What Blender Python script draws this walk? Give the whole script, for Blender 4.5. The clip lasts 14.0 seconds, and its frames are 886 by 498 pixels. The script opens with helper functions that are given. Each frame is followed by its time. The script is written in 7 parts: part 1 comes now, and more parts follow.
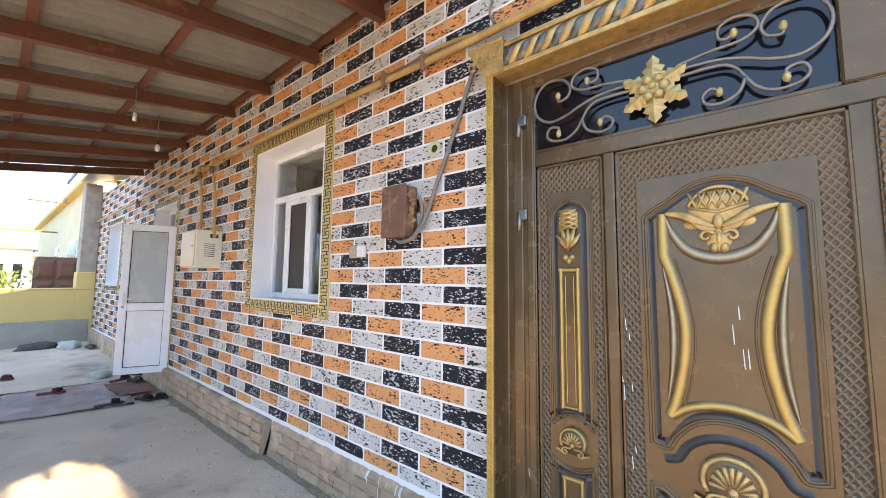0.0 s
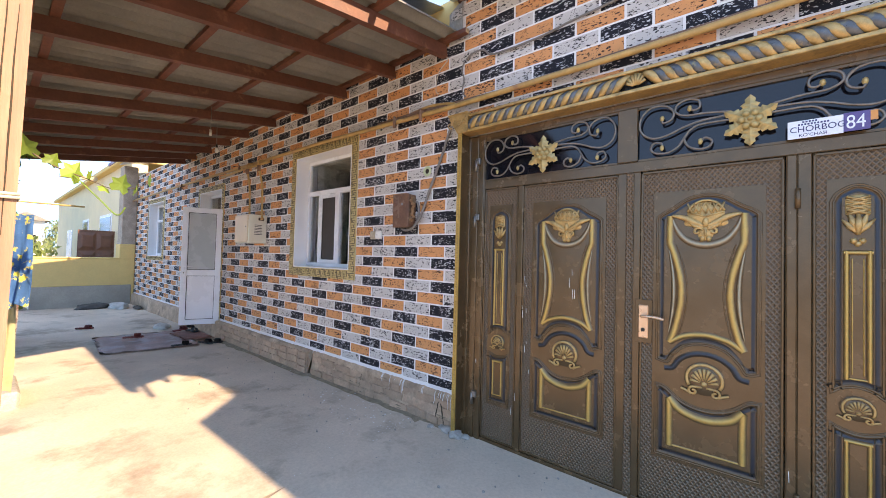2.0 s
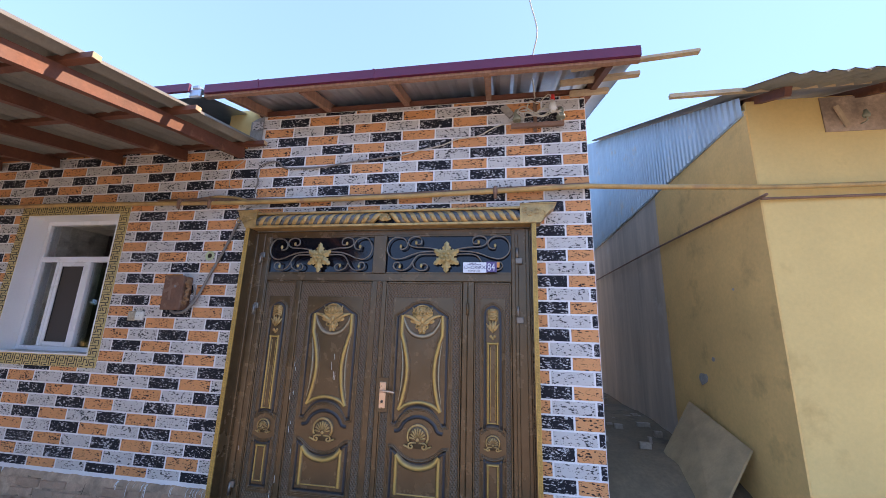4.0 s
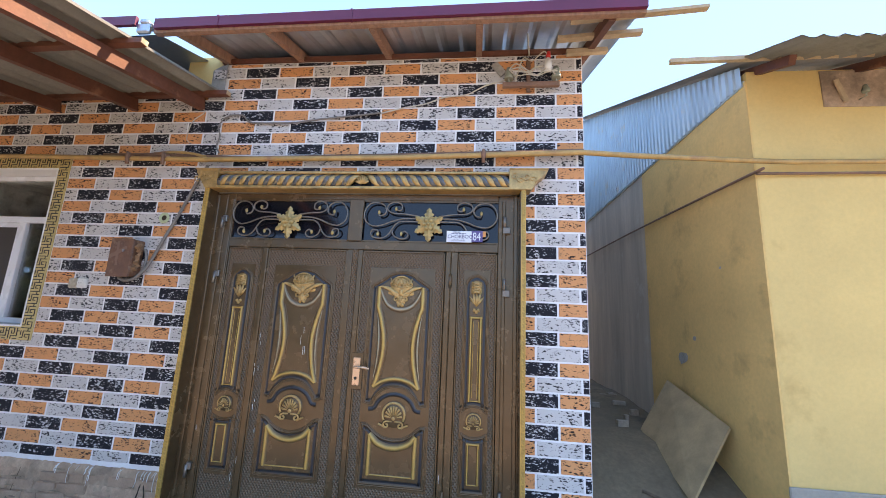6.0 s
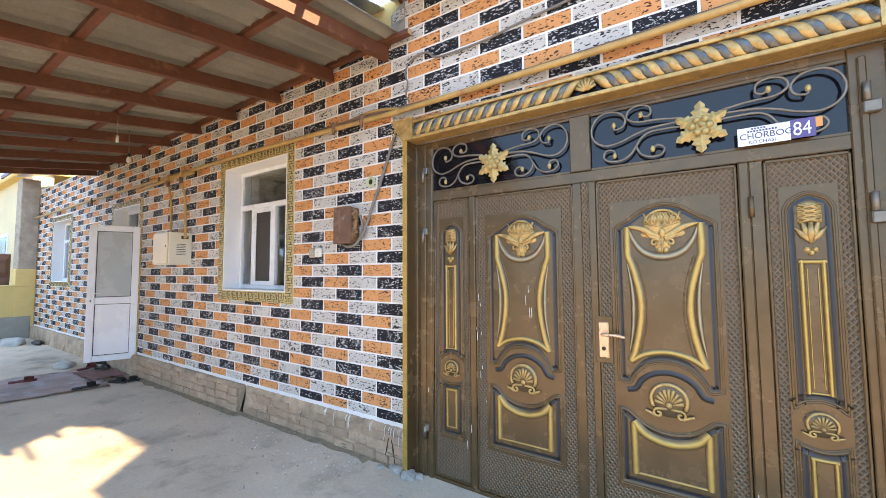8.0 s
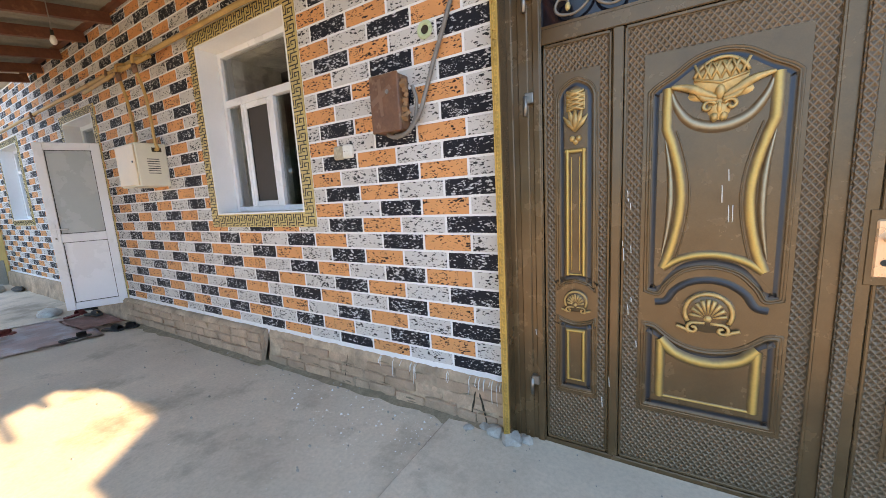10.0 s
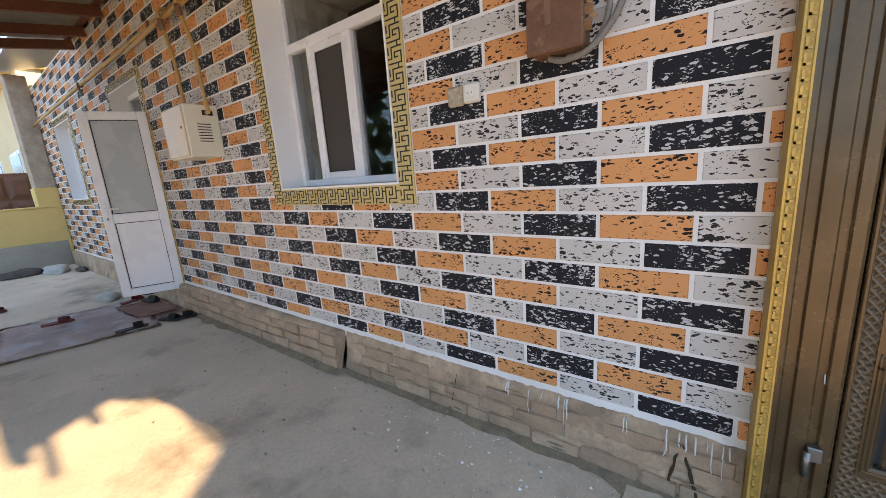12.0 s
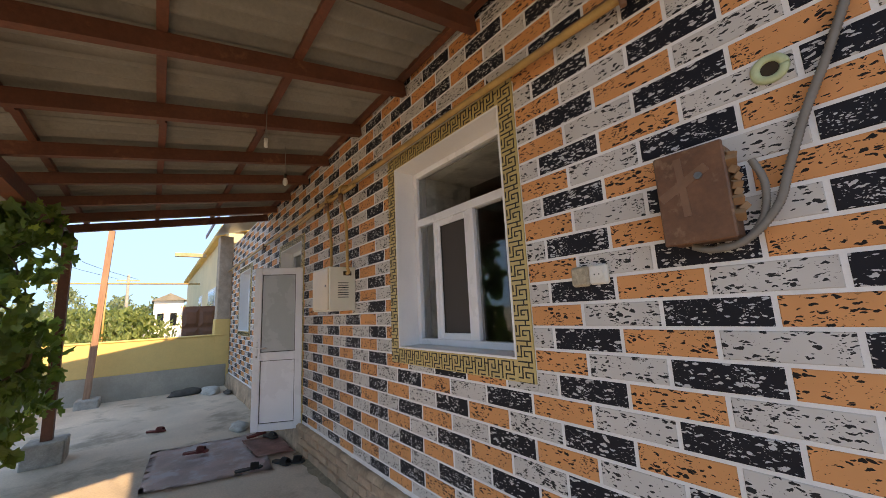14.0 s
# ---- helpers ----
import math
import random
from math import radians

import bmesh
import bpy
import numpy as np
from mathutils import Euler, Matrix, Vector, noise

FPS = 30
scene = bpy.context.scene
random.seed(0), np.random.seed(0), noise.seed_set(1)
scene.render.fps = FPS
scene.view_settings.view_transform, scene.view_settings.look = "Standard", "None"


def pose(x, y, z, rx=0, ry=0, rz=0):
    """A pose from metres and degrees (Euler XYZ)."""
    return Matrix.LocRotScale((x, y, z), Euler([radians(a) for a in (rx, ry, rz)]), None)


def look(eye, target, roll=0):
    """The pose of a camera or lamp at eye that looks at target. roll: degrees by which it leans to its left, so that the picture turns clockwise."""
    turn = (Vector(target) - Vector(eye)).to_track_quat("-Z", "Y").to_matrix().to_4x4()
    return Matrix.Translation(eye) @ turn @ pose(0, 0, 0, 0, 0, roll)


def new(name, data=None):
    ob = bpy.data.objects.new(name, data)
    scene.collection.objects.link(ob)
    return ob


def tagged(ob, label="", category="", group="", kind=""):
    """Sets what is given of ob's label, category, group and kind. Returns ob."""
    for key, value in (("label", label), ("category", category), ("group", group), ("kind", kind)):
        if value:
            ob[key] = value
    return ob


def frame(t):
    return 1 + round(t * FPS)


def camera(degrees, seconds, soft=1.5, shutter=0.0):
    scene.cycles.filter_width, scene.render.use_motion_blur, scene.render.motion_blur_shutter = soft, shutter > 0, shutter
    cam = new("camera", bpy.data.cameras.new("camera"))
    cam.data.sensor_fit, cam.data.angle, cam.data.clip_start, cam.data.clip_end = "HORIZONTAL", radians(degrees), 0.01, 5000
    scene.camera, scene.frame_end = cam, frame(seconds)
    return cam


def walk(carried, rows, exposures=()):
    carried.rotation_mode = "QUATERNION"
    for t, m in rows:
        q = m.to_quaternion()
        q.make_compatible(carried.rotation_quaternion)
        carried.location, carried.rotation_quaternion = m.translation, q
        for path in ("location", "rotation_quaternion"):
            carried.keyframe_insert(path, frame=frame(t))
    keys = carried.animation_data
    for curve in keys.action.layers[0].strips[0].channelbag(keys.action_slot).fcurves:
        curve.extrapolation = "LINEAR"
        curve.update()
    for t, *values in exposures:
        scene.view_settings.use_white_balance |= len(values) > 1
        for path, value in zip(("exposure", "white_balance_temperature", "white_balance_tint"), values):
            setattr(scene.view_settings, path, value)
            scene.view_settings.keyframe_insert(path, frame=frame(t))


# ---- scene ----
cam = camera(101.0, 14.0, 0.8)
EXPOSE = [(0, 5.7, 9400, 14), (0.7, 5.42, 9200, 17), (2, 5.12, 9000, 19), (2.5, 5.05, 8700, 20), (3, 4.85, 8200, 20), (4, 4.63, 7700, 22), (6.5, 5.05, 8800, 15), (7, 5.12, 9600, 14), (8, 5.65, 9800, 13), (10.5, 5.35, 10400, 15), (11.5, 5.12, 10700, 17), (12.3, 5.08, 10800, 15), (13, 4.9, 10700, 16), (14, 4.52, 11000, 17)]
PATH = [
    (0, (-0.4, -1.61, 1.487), (-1.65, -0.058, 1.657), 0.5),
    (0.5, (-0.14, -1.756, 1.463), (-1.491, -0.281, 1.475), 6.0),
    (1, (0.056, -2.052, 1.456), (-1.249, -0.538, 1.399), 1.3),
    (1.5, (0.271, -2.285, 1.457), (-1.086, -0.817, 1.507), 1.9),
    (2, (0.475, -2.545, 1.463), (-0.773, -0.982, 1.51), 1.5),
    (2.5, (0.585, -2.852, 1.501), (-0.628, -1.269, 1.645), 0.8),
    (3, (0.793, -2.922, 1.592), (-0.194, -1.237, 2.025), 2.7),
    (3.5, (0.988, -2.969, 1.655), (0.307, -1.15, 2.131), 1.8),
    (4, (1.012, -3.032, 1.623), (0.687, -1.108, 2.061), 1.7),
    (4.2, (1.014, -3.066, 1.635), (0.729, -1.13, 2.048), 1.2),
    (6.3, (0.923, -2.731, 1.552), (0.719, -0.768, 1.876), 2.4),
    (6.5, (0.849, -2.698, 1.579), (0.653, -0.73, 1.875), 1.4),
    (7, (0.705, -2.594, 1.586), (0.285, -0.647, 1.77), 0.0),
    (7.5, (0.577, -2.374, 1.554), (-0.168, -0.526, 1.718), 0.5),
    (8, (0.37, -2.3, 1.511), (-0.678, -0.6, 1.625), -0.4),
    (8.2, (0.281, -2.249, 1.495), (-0.787, -0.56, 1.572), 0.4),
    (10.3, (-0.765, -1.785, 1.371), (-1.78, -0.098, 1.02), -3.7),
    (10.5, (-0.85, -1.754, 1.374), (-1.899, -0.091, 1.007), -4.5),
    (11, (-1.106, -1.648, 1.366), (-2.309, -0.085, 1.035), -6.9),
    (11.5, (-1.326, -1.576, 1.338), (-2.601, -0.114, 0.849), -6.2),
    (12, (-1.503, -1.525, 1.342), (-2.669, 0.047, 0.932), -4.1),
    (12.5, (-1.675, -1.499, 1.423), (-2.825, 0.116, 1.163), -6.3),
    (13, (-1.8, -1.469, 1.465), (-3.311, -0.163, 1.353), -10.9),
    (13.5, (-1.787, -1.42, 1.508), (-3.408, -0.253, 1.616), -8.7),
    (14, (-1.588, -1.485, 1.565), (-3.139, -0.266, 1.892), -2.8),
]
walk(cam, [(t, look(eye, target, roll)) for t, eye, target, roll in PATH], exposures=EXPOSE)

# ---- world, sun, exposure ----
SUN = Vector((1.76, 0.27, 1.0)).normalized()
world = bpy.data.worlds.new("sky")
scene.world = world
world.use_nodes = True
wn = world.node_tree
sky = wn.nodes.new("ShaderNodeTexSky")
sky.sky_type = 'NISHITA'
sky.sun_disc = False
sky.sun_elevation = math.asin(SUN.z)
sky.sun_rotation = math.atan2(SUN.x, SUN.y)
sky.air_density, sky.dust_density, sky.ozone_density = 1.0, 0.15, 3.0
back = wn.nodes["Background"]
back.inputs["Strength"].default_value = 0.078
scaled = wn.nodes.new("ShaderNodeVectorMath")      # haze softens the brightest sky near the horizon
scaled.operation = 'MULTIPLY_ADD'
wn.links.new(sky.outputs[0], scaled.inputs[0])
scaled.inputs[1].default_value, scaled.inputs[2].default_value = (3.3, 1.5, 0.70), (1, 1, 1)
soft_sky = wn.nodes.new("ShaderNodeVectorMath")
soft_sky.operation = 'DIVIDE'
wn.links.new(sky.outputs[0], soft_sky.inputs[0])
wn.links.new(scaled.outputs[0], soft_sky.inputs[1])
wn.links.new(soft_sky.outputs[0], back.inputs["Color"])
sun_data = bpy.data.lights.new("sun", 'SUN')
sun_data.energy, sun_data.angle, sun_data.color = 0.34, radians(0.53), (1.0, 0.90, 0.74)
sun_ob = new("sun", sun_data)
sun_ob.matrix_world = look(SUN * 40, (0, 0, 0))


# ---- materials ----
def nodes_of(name):
    m = bpy.data.materials.new(name)
    m.use_nodes = True
    nt = m.node_tree
    return m, nt, nt.nodes["Principled BSDF"]


def noise_node(nt, scale, detail=4.0, rough=0.6, stretch=(1, 1, 1), source=None):
    geo = source or nt.nodes.new("ShaderNodeNewGeometry").outputs["Position"]
    mp = nt.nodes.new("ShaderNodeMapping")
    mp.inputs["Scale"].default_value = stretch
    nt.links.new(geo, mp.inputs["Vector"])
    n = nt.nodes.new("ShaderNodeTexNoise")
    n.inputs["Scale"].default_value, n.inputs["Detail"].default_value, n.inputs["Roughness"].default_value = scale, detail, rough
    nt.links.new(mp.outputs[0], n.inputs["Vector"])
    return n.outputs["Fac"]


def ramp(nt, fac, lo, hi, a=0.0, b=1.0):
    r = nt.nodes.new("ShaderNodeMapRange")
    r.inputs["From Min"].default_value, r.inputs["From Max"].default_value = lo, hi
    r.inputs["To Min"].default_value, r.inputs["To Max"].default_value = a, b
    nt.links.new(fac, r.inputs["Value"])
    return r.outputs[0]


def mix(nt, fac, a, b):
    m = nt.nodes.new("ShaderNodeMix")
    m.data_type = 'RGBA'
    if isinstance(fac, float):
        m.inputs[0].default_value = fac
    else:
        nt.links.new(fac, m.inputs[0])
    for v, k in ((a, 6), (b, 7)):
        if isinstance(v, tuple):
            m.inputs[k].default_value = (*v, 1)
        else:
            nt.links.new(v, m.inputs[k])
    return m.outputs[2]


def bump(nt, bsdf, height, strength, dist=0.01):
    b = nt.nodes.new("ShaderNodeBump")
    b.inputs["Strength"].default_value, b.inputs["Distance"].default_value = strength, dist
    nt.links.new(height, b.inputs["Height"])
    nt.links.new(b.outputs[0], bsdf.inputs["Normal"])


def mat(name, col, rough=0.6, metal=0.0, var=0.25, scale=3.0, grain=60.0, gvar=0.15, bmp=0.2, stretch=(1, 1, 1), dirt=None, dirt_at=(0.58, 0.72), dirt_scale=2.0, random_tint=0.0):
    """Colour varied at a large and a fine scale, with relief, and stains of the colour dirt."""
    m, nt, p = nodes_of(name)
    dark = tuple(c * (1 - var) for c in col)
    light = tuple(min(1, c * (1 + var * 0.5)) for c in col)
    big = ramp(nt, noise_node(nt, scale, 5, 0.6, stretch), 0.3, 0.7)
    c = mix(nt, big, dark, light)
    fine = noise_node(nt, grain, 3, 0.7, stretch)
    c = mix(nt, ramp(nt, fine, 0.35, 0.7, 0.0, gvar), c, tuple(x * 0.35 for x in col))
    if dirt:
        d = ramp(nt, noise_node(nt, dirt_scale, 7, 0.65), dirt_at[0], dirt_at[1])
        c = mix(nt, d, c, dirt)
    if random_tint:
        info = nt.nodes.new("ShaderNodeObjectInfo")
        c = mix(nt, ramp(nt, info.outputs["Random"], 0, 1, 0, random_tint), c, tuple(x * 0.45 for x in col))
    nt.links.new(c, p.inputs["Base Color"])
    p.inputs["Metallic"].default_value = metal
    nt.links.new(ramp(nt, big, 0, 1, max(0.05, rough - 0.08), min(1, rough + 0.08)), p.inputs["Roughness"])
    if bmp:
        bump(nt, p, fine, bmp, 0.004)
    return m


def speckled(name, base, fleck, amount):
    """Paint-stencilled block face with long irregular flecks."""
    m, nt, p = nodes_of(name)
    geo = nt.nodes.new("ShaderNodeNewGeometry").outputs["Position"]
    warp = nt.nodes.new("ShaderNodeTexNoise")
    warp.inputs["Scale"].default_value = 34.0
    warp.inputs["Detail"].default_value = 4.0
    nt.links.new(geo, warp.inputs["Vector"])
    add = nt.nodes.new("ShaderNodeVectorMath")
    add.operation = 'MULTIPLY_ADD'
    nt.links.new(warp.outputs["Color"], add.inputs[0])
    add.inputs[1].default_value = (0.045, 0.02, 0.03)
    nt.links.new(geo, add.inputs[2])
    mp = nt.nodes.new("ShaderNodeMapping")
    mp.inputs["Rotation"].default_value = (0, 0.16, 0)
    mp.inputs["Scale"].default_value = (32, 32, 92)
    nt.links.new(add.outputs[0], mp.inputs["Vector"])
    v = nt.nodes.new("ShaderNodeTexVoronoi")
    v.inputs["Scale"].default_value = 1.0
    v.inputs["Randomness"].default_value = 1.0
    nt.links.new(mp.outputs[0], v.inputs["Vector"])
    patch = ramp(nt, noise_node(nt, 7.0, 3), 0.3, 0.7, amount * 0.55, amount * 1.4)
    sub = nt.nodes.new("ShaderNodeMath")
    sub.operation = 'SUBTRACT'
    nt.links.new(patch, sub.inputs[0])
    nt.links.new(v.outputs["Distance"], sub.inputs[1])
    sep = nt.nodes.new("ShaderNodeSeparateColor")
    nt.links.new(v.outputs["Color"], sep.inputs[0])
    vary = nt.nodes.new("ShaderNodeMath")
    vary.operation = 'MULTIPLY_ADD'
    nt.links.new(sep.outputs[0], vary.inputs[0])
    vary.inputs[1].default_value = -0.35
    nt.links.new(sub.outputs[0], vary.inputs[2])
    big = ramp(nt, vary.outputs[0], -0.02, 0.03)
    mp2 = nt.nodes.new("ShaderNodeMapping")
    mp2.inputs["Rotation"].default_value = (0, -0.22, 0)
    mp2.inputs["Scale"].default_value = (88, 88, 165)
    nt.links.new(add.outputs[0], mp2.inputs["Vector"])
    v2 = nt.nodes.new("ShaderNodeTexVoronoi")
    v2.inputs["Scale"].default_value = 1.0
    nt.links.new(mp2.outputs[0], v2.inputs["Vector"])
    few = ramp(nt, noise_node(nt, 13.0, 3), 0.42, 0.68, 0.0, amount * 0.95)
    sub2 = nt.nodes.new("ShaderNodeMath")
    sub2.operation = 'SUBTRACT'
    nt.links.new(few, sub2.inputs[0])
    nt.links.new(v2.outputs["Distance"], sub2.inputs[1])
    small = ramp(nt, sub2.outputs[0], -0.03, 0.05)
    both = nt.nodes.new("ShaderNodeMath")
    both.operation = 'MAXIMUM'
    nt.links.new(big, both.inputs[0])
    nt.links.new(small, both.inputs[1])
    spots = both.outputs[0]
    tone = ramp(nt, noise_node(nt, 2.2, 4), 0.3, 0.7)
    base_c = mix(nt, tone, tuple(c * 0.86 for c in base), base)
    nt.links.new(mix(nt, spots, base_c, fleck), p.inputs["Base Color"])
    p.inputs["Roughness"].default_value = 0.72
    p.inputs["Specular IOR Level"].default_value = 0.28
    bump(nt, p, noise_node(nt, 160, 3), 0.12, 0.003)
    return m


def embossed(name, col, rough):
    """Lacquered sheet steel pressed with a small diamond weave."""
    m, nt, p = nodes_of(name)
    geo = nt.nodes.new("ShaderNodeNewGeometry").outputs["Position"]
    hs = []
    for turn in (1, -1):
        mp = nt.nodes.new("ShaderNodeMapping")
        mp.inputs["Rotation"].default_value = (0, turn * radians(38), 0)
        nt.links.new(geo, mp.inputs["Vector"])
        w = nt.nodes.new("ShaderNodeTexWave")
        w.inputs["Scale"].default_value = 16.0
        w.inputs["Distortion"].default_value = 0.0
        nt.links.new(mp.outputs[0], w.inputs["Vector"])
        hs.append(w.outputs["Fac"])
    mx = nt.nodes.new("ShaderNodeMath")
    mx.operation = 'MAXIMUM'
    nt.links.new(hs[0], mx.inputs[0])
    nt.links.new(hs[1], mx.inputs[1])
    tone = ramp(nt, noise_node(nt, 4, 4), 0.3, 0.7)
    c = mix(nt, tone, tuple(x * 0.8 for x in col), col)
    # crease shade of the weave is put into the colour: hollows go darker
    c = mix(nt, ramp(nt, mx.outputs[0], 0.2, 0.9, 0.20, 0.0), c, tuple(x * 0.3 for x in col))
    nt.links.new(c, p.inputs["Base Color"])
    p.inputs["Roughness"].default_value = rough
    p.inputs["Metallic"].default_value = 0.25
    bump(nt, p, mx.outputs[0], 0.7, 0.009)
    return m


def glass(name, col, rough=0.02, alpha=1.0, spec=0.5):
    m, nt, p = nodes_of(name)
    p.inputs["Base Color"].default_value = (*col, 1)
    p.inputs["Roughness"].default_value = rough
    p.inputs["Transmission Weight"].default_value = alpha
    p.inputs["IOR"].default_value = 1.45
    p.inputs["Specular IOR Level"].default_value = spec
    return m


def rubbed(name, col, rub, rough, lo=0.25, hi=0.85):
    """Brown lacquer with a second colour along the middle of a pressed band: rubbed gold, or a cove's shade."""
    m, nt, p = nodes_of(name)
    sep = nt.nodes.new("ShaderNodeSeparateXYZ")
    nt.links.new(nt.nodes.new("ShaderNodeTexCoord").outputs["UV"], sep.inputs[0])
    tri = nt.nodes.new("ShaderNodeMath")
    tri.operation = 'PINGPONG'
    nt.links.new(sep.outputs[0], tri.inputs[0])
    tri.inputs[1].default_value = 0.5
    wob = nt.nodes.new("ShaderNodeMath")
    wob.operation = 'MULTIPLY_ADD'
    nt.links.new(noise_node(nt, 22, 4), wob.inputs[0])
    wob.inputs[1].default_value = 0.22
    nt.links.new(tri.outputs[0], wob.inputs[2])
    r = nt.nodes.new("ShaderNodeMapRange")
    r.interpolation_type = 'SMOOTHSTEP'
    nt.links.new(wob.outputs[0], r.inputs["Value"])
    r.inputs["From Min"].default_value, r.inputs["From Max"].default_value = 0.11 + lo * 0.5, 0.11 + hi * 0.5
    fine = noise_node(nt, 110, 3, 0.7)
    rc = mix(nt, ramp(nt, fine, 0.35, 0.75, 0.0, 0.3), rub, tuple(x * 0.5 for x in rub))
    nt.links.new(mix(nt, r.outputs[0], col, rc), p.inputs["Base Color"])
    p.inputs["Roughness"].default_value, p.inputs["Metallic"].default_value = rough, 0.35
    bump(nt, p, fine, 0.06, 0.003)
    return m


ORANGE = speckled("orange_block_paint", (0.74, 0.325, 0.135), (0.012, 0.009, 0.008), 0.44)
GREY = speckled("grey_block_paint", (0.60, 0.57, 0.545), (0.02, 0.02, 0.022), 0.46)
BLACK = speckled("black_block_paint", (0.012, 0.012, 0.018), (0.50, 0.50, 0.51), 0.46)
JOINT = mat("white_joint_plaster", (0.79, 0.78, 0.775), 0.75, var=0.1, grain=120, gvar=0.1, dirt=(0.45, 0.44, 0.42), dirt_at=(0.62, 0.8))
CONCRETE = mat("yard_concrete", (0.69, 0.56, 0.44), 0.85, var=0.22, scale=1.1, grain=45, gvar=0.25, bmp=0.35, dirt=(0.34, 0.275, 0.21), dirt_at=(0.52, 0.66), dirt_scale=1.3)
ALLEYSOIL = mat("dark_trodden_soil", (0.25, 0.18, 0.11), 0.95, var=0.35, scale=1.5, grain=25, gvar=0.4, bmp=0.8, dirt=(0.09, 0.07, 0.05), dirt_scale=2)
SOIL = mat("dry_soil", (0.56, 0.47, 0.35), 0.95, var=0.3, scale=0.6, grain=20, gvar=0.4, bmp=0.6, dirt=(0.16, 0.14, 0.08), dirt_scale=0.4)
OLDBRICK = mat("old_sandy_brick", (0.58, 0.385, 0.265), 0.9, var=0.3, scale=9, grain=70, gvar=0.35, bmp=0.7, dirt=(0.34, 0.23, 0.16), dirt_scale=5, random_tint=0.5)
MORTAR = mat("rough_mortar", (0.47, 0.38, 0.30), 0.95, var=0.3, scale=6, grain=50, gvar=0.4, bmp=0.8, dirt=(0.25, 0.19, 0.15))
PLASTER = mat("worn_plinth_plaster", (0.55, 0.385, 0.265), 0.9, var=0.35, scale=6, grain=30, gvar=0.4, bmp=0.9, dirt=(0.24, 0.17, 0.12), dirt_at=(0.5, 0.66), dirt_scale=4)
YELLOW = mat("yellow_limewash", (0.78, 0.54, 0.21), 0.85, var=0.12, scale=1.2, grain=30, gvar=0.1, bmp=0.25, dirt=(0.55, 0.34, 0.12), dirt_at=(0.6, 0.78), dirt_scale=1.5)
MUSTARD = mat("weathered_mustard_plaster", (0.82, 0.53, 0.20), 0.9, var=0.2, scale=1.0, grain=30, gvar=0.15, bmp=0.3, dirt=(0.48, 0.29, 0.11), dirt_at=(0.55, 0.75), dirt_scale=2.2)
CREAM = mat("cream_plaster", (0.74, 0.62, 0.40), 0.85, var=0.1, scale=1, grain=30, gvar=0.08, bmp=0.2)
GREYWALL = mat("streaked_grey_cement", (0.66, 0.555, 0.45), 0.92, var=0.35, scale=2.5, grain=40, gvar=0.25, bmp=0.4, stretch=(1, 1, 0.12), dirt=(0.60, 0.56, 0.50), dirt_at=(0.6, 0.75))
BASEGREY = mat("grey_cement_base", (0.40, 0.36, 0.30), 0.9, var=0.25, scale=2, grain=40, gvar=0.2, bmp=0.4)
TIMBER = mat("red_brown_stained_timber", (0.18, 0.062, 0.034), 0.6, var=0.4, scale=2.5, grain=30, gvar=0.4, bmp=0.4, stretch=(1, 1, 1), dirt=(0.40, 0.19, 0.10), dirt_at=(0.6, 0.8), dirt_scale=4)
RAWWOOD = mat("weathered_pine", (0.40, 0.215, 0.14), 0.75, var=0.35, scale=5, grain=40, gvar=0.3, bmp=0.45, stretch=(6, 6, 0.5), dirt=(0.27, 0.15, 0.09), dirt_scale=3)
PALEWOOD = mat("pale_cut_wood", (0.55, 0.40, 0.25), 0.8, var=0.25, scale=8, grain=50, gvar=0.25)
SLATE = mat("grey_asbestos_sheet", (0.25, 0.232, 0.20), 0.9, var=0.25, scale=1.5, grain=50, gvar=0.2, bmp=0.3, dirt=(0.15, 0.14, 0.12), dirt_scale=2)
ZINC = mat("galvanised_sheet", (0.62, 0.66, 0.70), 0.38, metal=0.85, var=0.2, scale=2, grain=14, gvar=0.15, bmp=0.05, stretch=(1, 1, 0.15))
GABLE = mat("weathered_bluish_zinc", (0.52, 0.62, 0.66), 0.45, metal=0.35, var=0.18, scale=2.5, grain=14, gvar=0.15, bmp=0.05, stretch=(1, 1, 0.12), dirt=(0.62, 0.55, 0.46), dirt_at=(0.58, 0.7), dirt_scale=3)
PURPLE = mat("maroon_metal_fascia", (0.15, 0.018, 0.055), 0.4, var=0.2, scale=3, grain=40, gvar=0.1, bmp=0.05)
PVC = mat("white_pvc", (0.80, 0.81, 0.83), 0.3, var=0.04, scale=2, grain=30, gvar=0.03, bmp=0.02)
REVEAL = mat("white_reveal_plaster", (0.86, 0.85, 0.84), 0.7, var=0.06, scale=2, grain=60, gvar=0.05, bmp=0.1)
GASKET = mat("black_rubber_gasket", (0.02, 0.02, 0.02), 0.6, var=0.1, bmp=0)
KEYGOLD = mat("gold_trim_board", (0.62, 0.465, 0.20), 0.5, metal=0.1, var=0.15, scale=5, grain=70, gvar=0.12, bmp=0.1)
KEYBLACK = mat("black_key_paint", (0.02, 0.018, 0.012), 0.6, var=0.2, bmp=0)
GOLD = mat("antique_gold_paint", (0.60, 0.375, 0.145), 0.36, metal=0.4, var=0.35, scale=14, grain=70, gvar=0.3, bmp=0.15, dirt=(0.20, 0.13, 0.055), dirt_at=(0.55, 0.75), dirt_scale=12)
BROWN = mat("brown_lacquered_steel", (0.150, 0.090, 0.044), 0.24, metal=0.35, var=0.25, scale=6, grain=160, gvar=0.25, bmp=0.06)
WEAVE = embossed("woven_brown_steel", (0.165, 0.108, 0.064), 0.28)
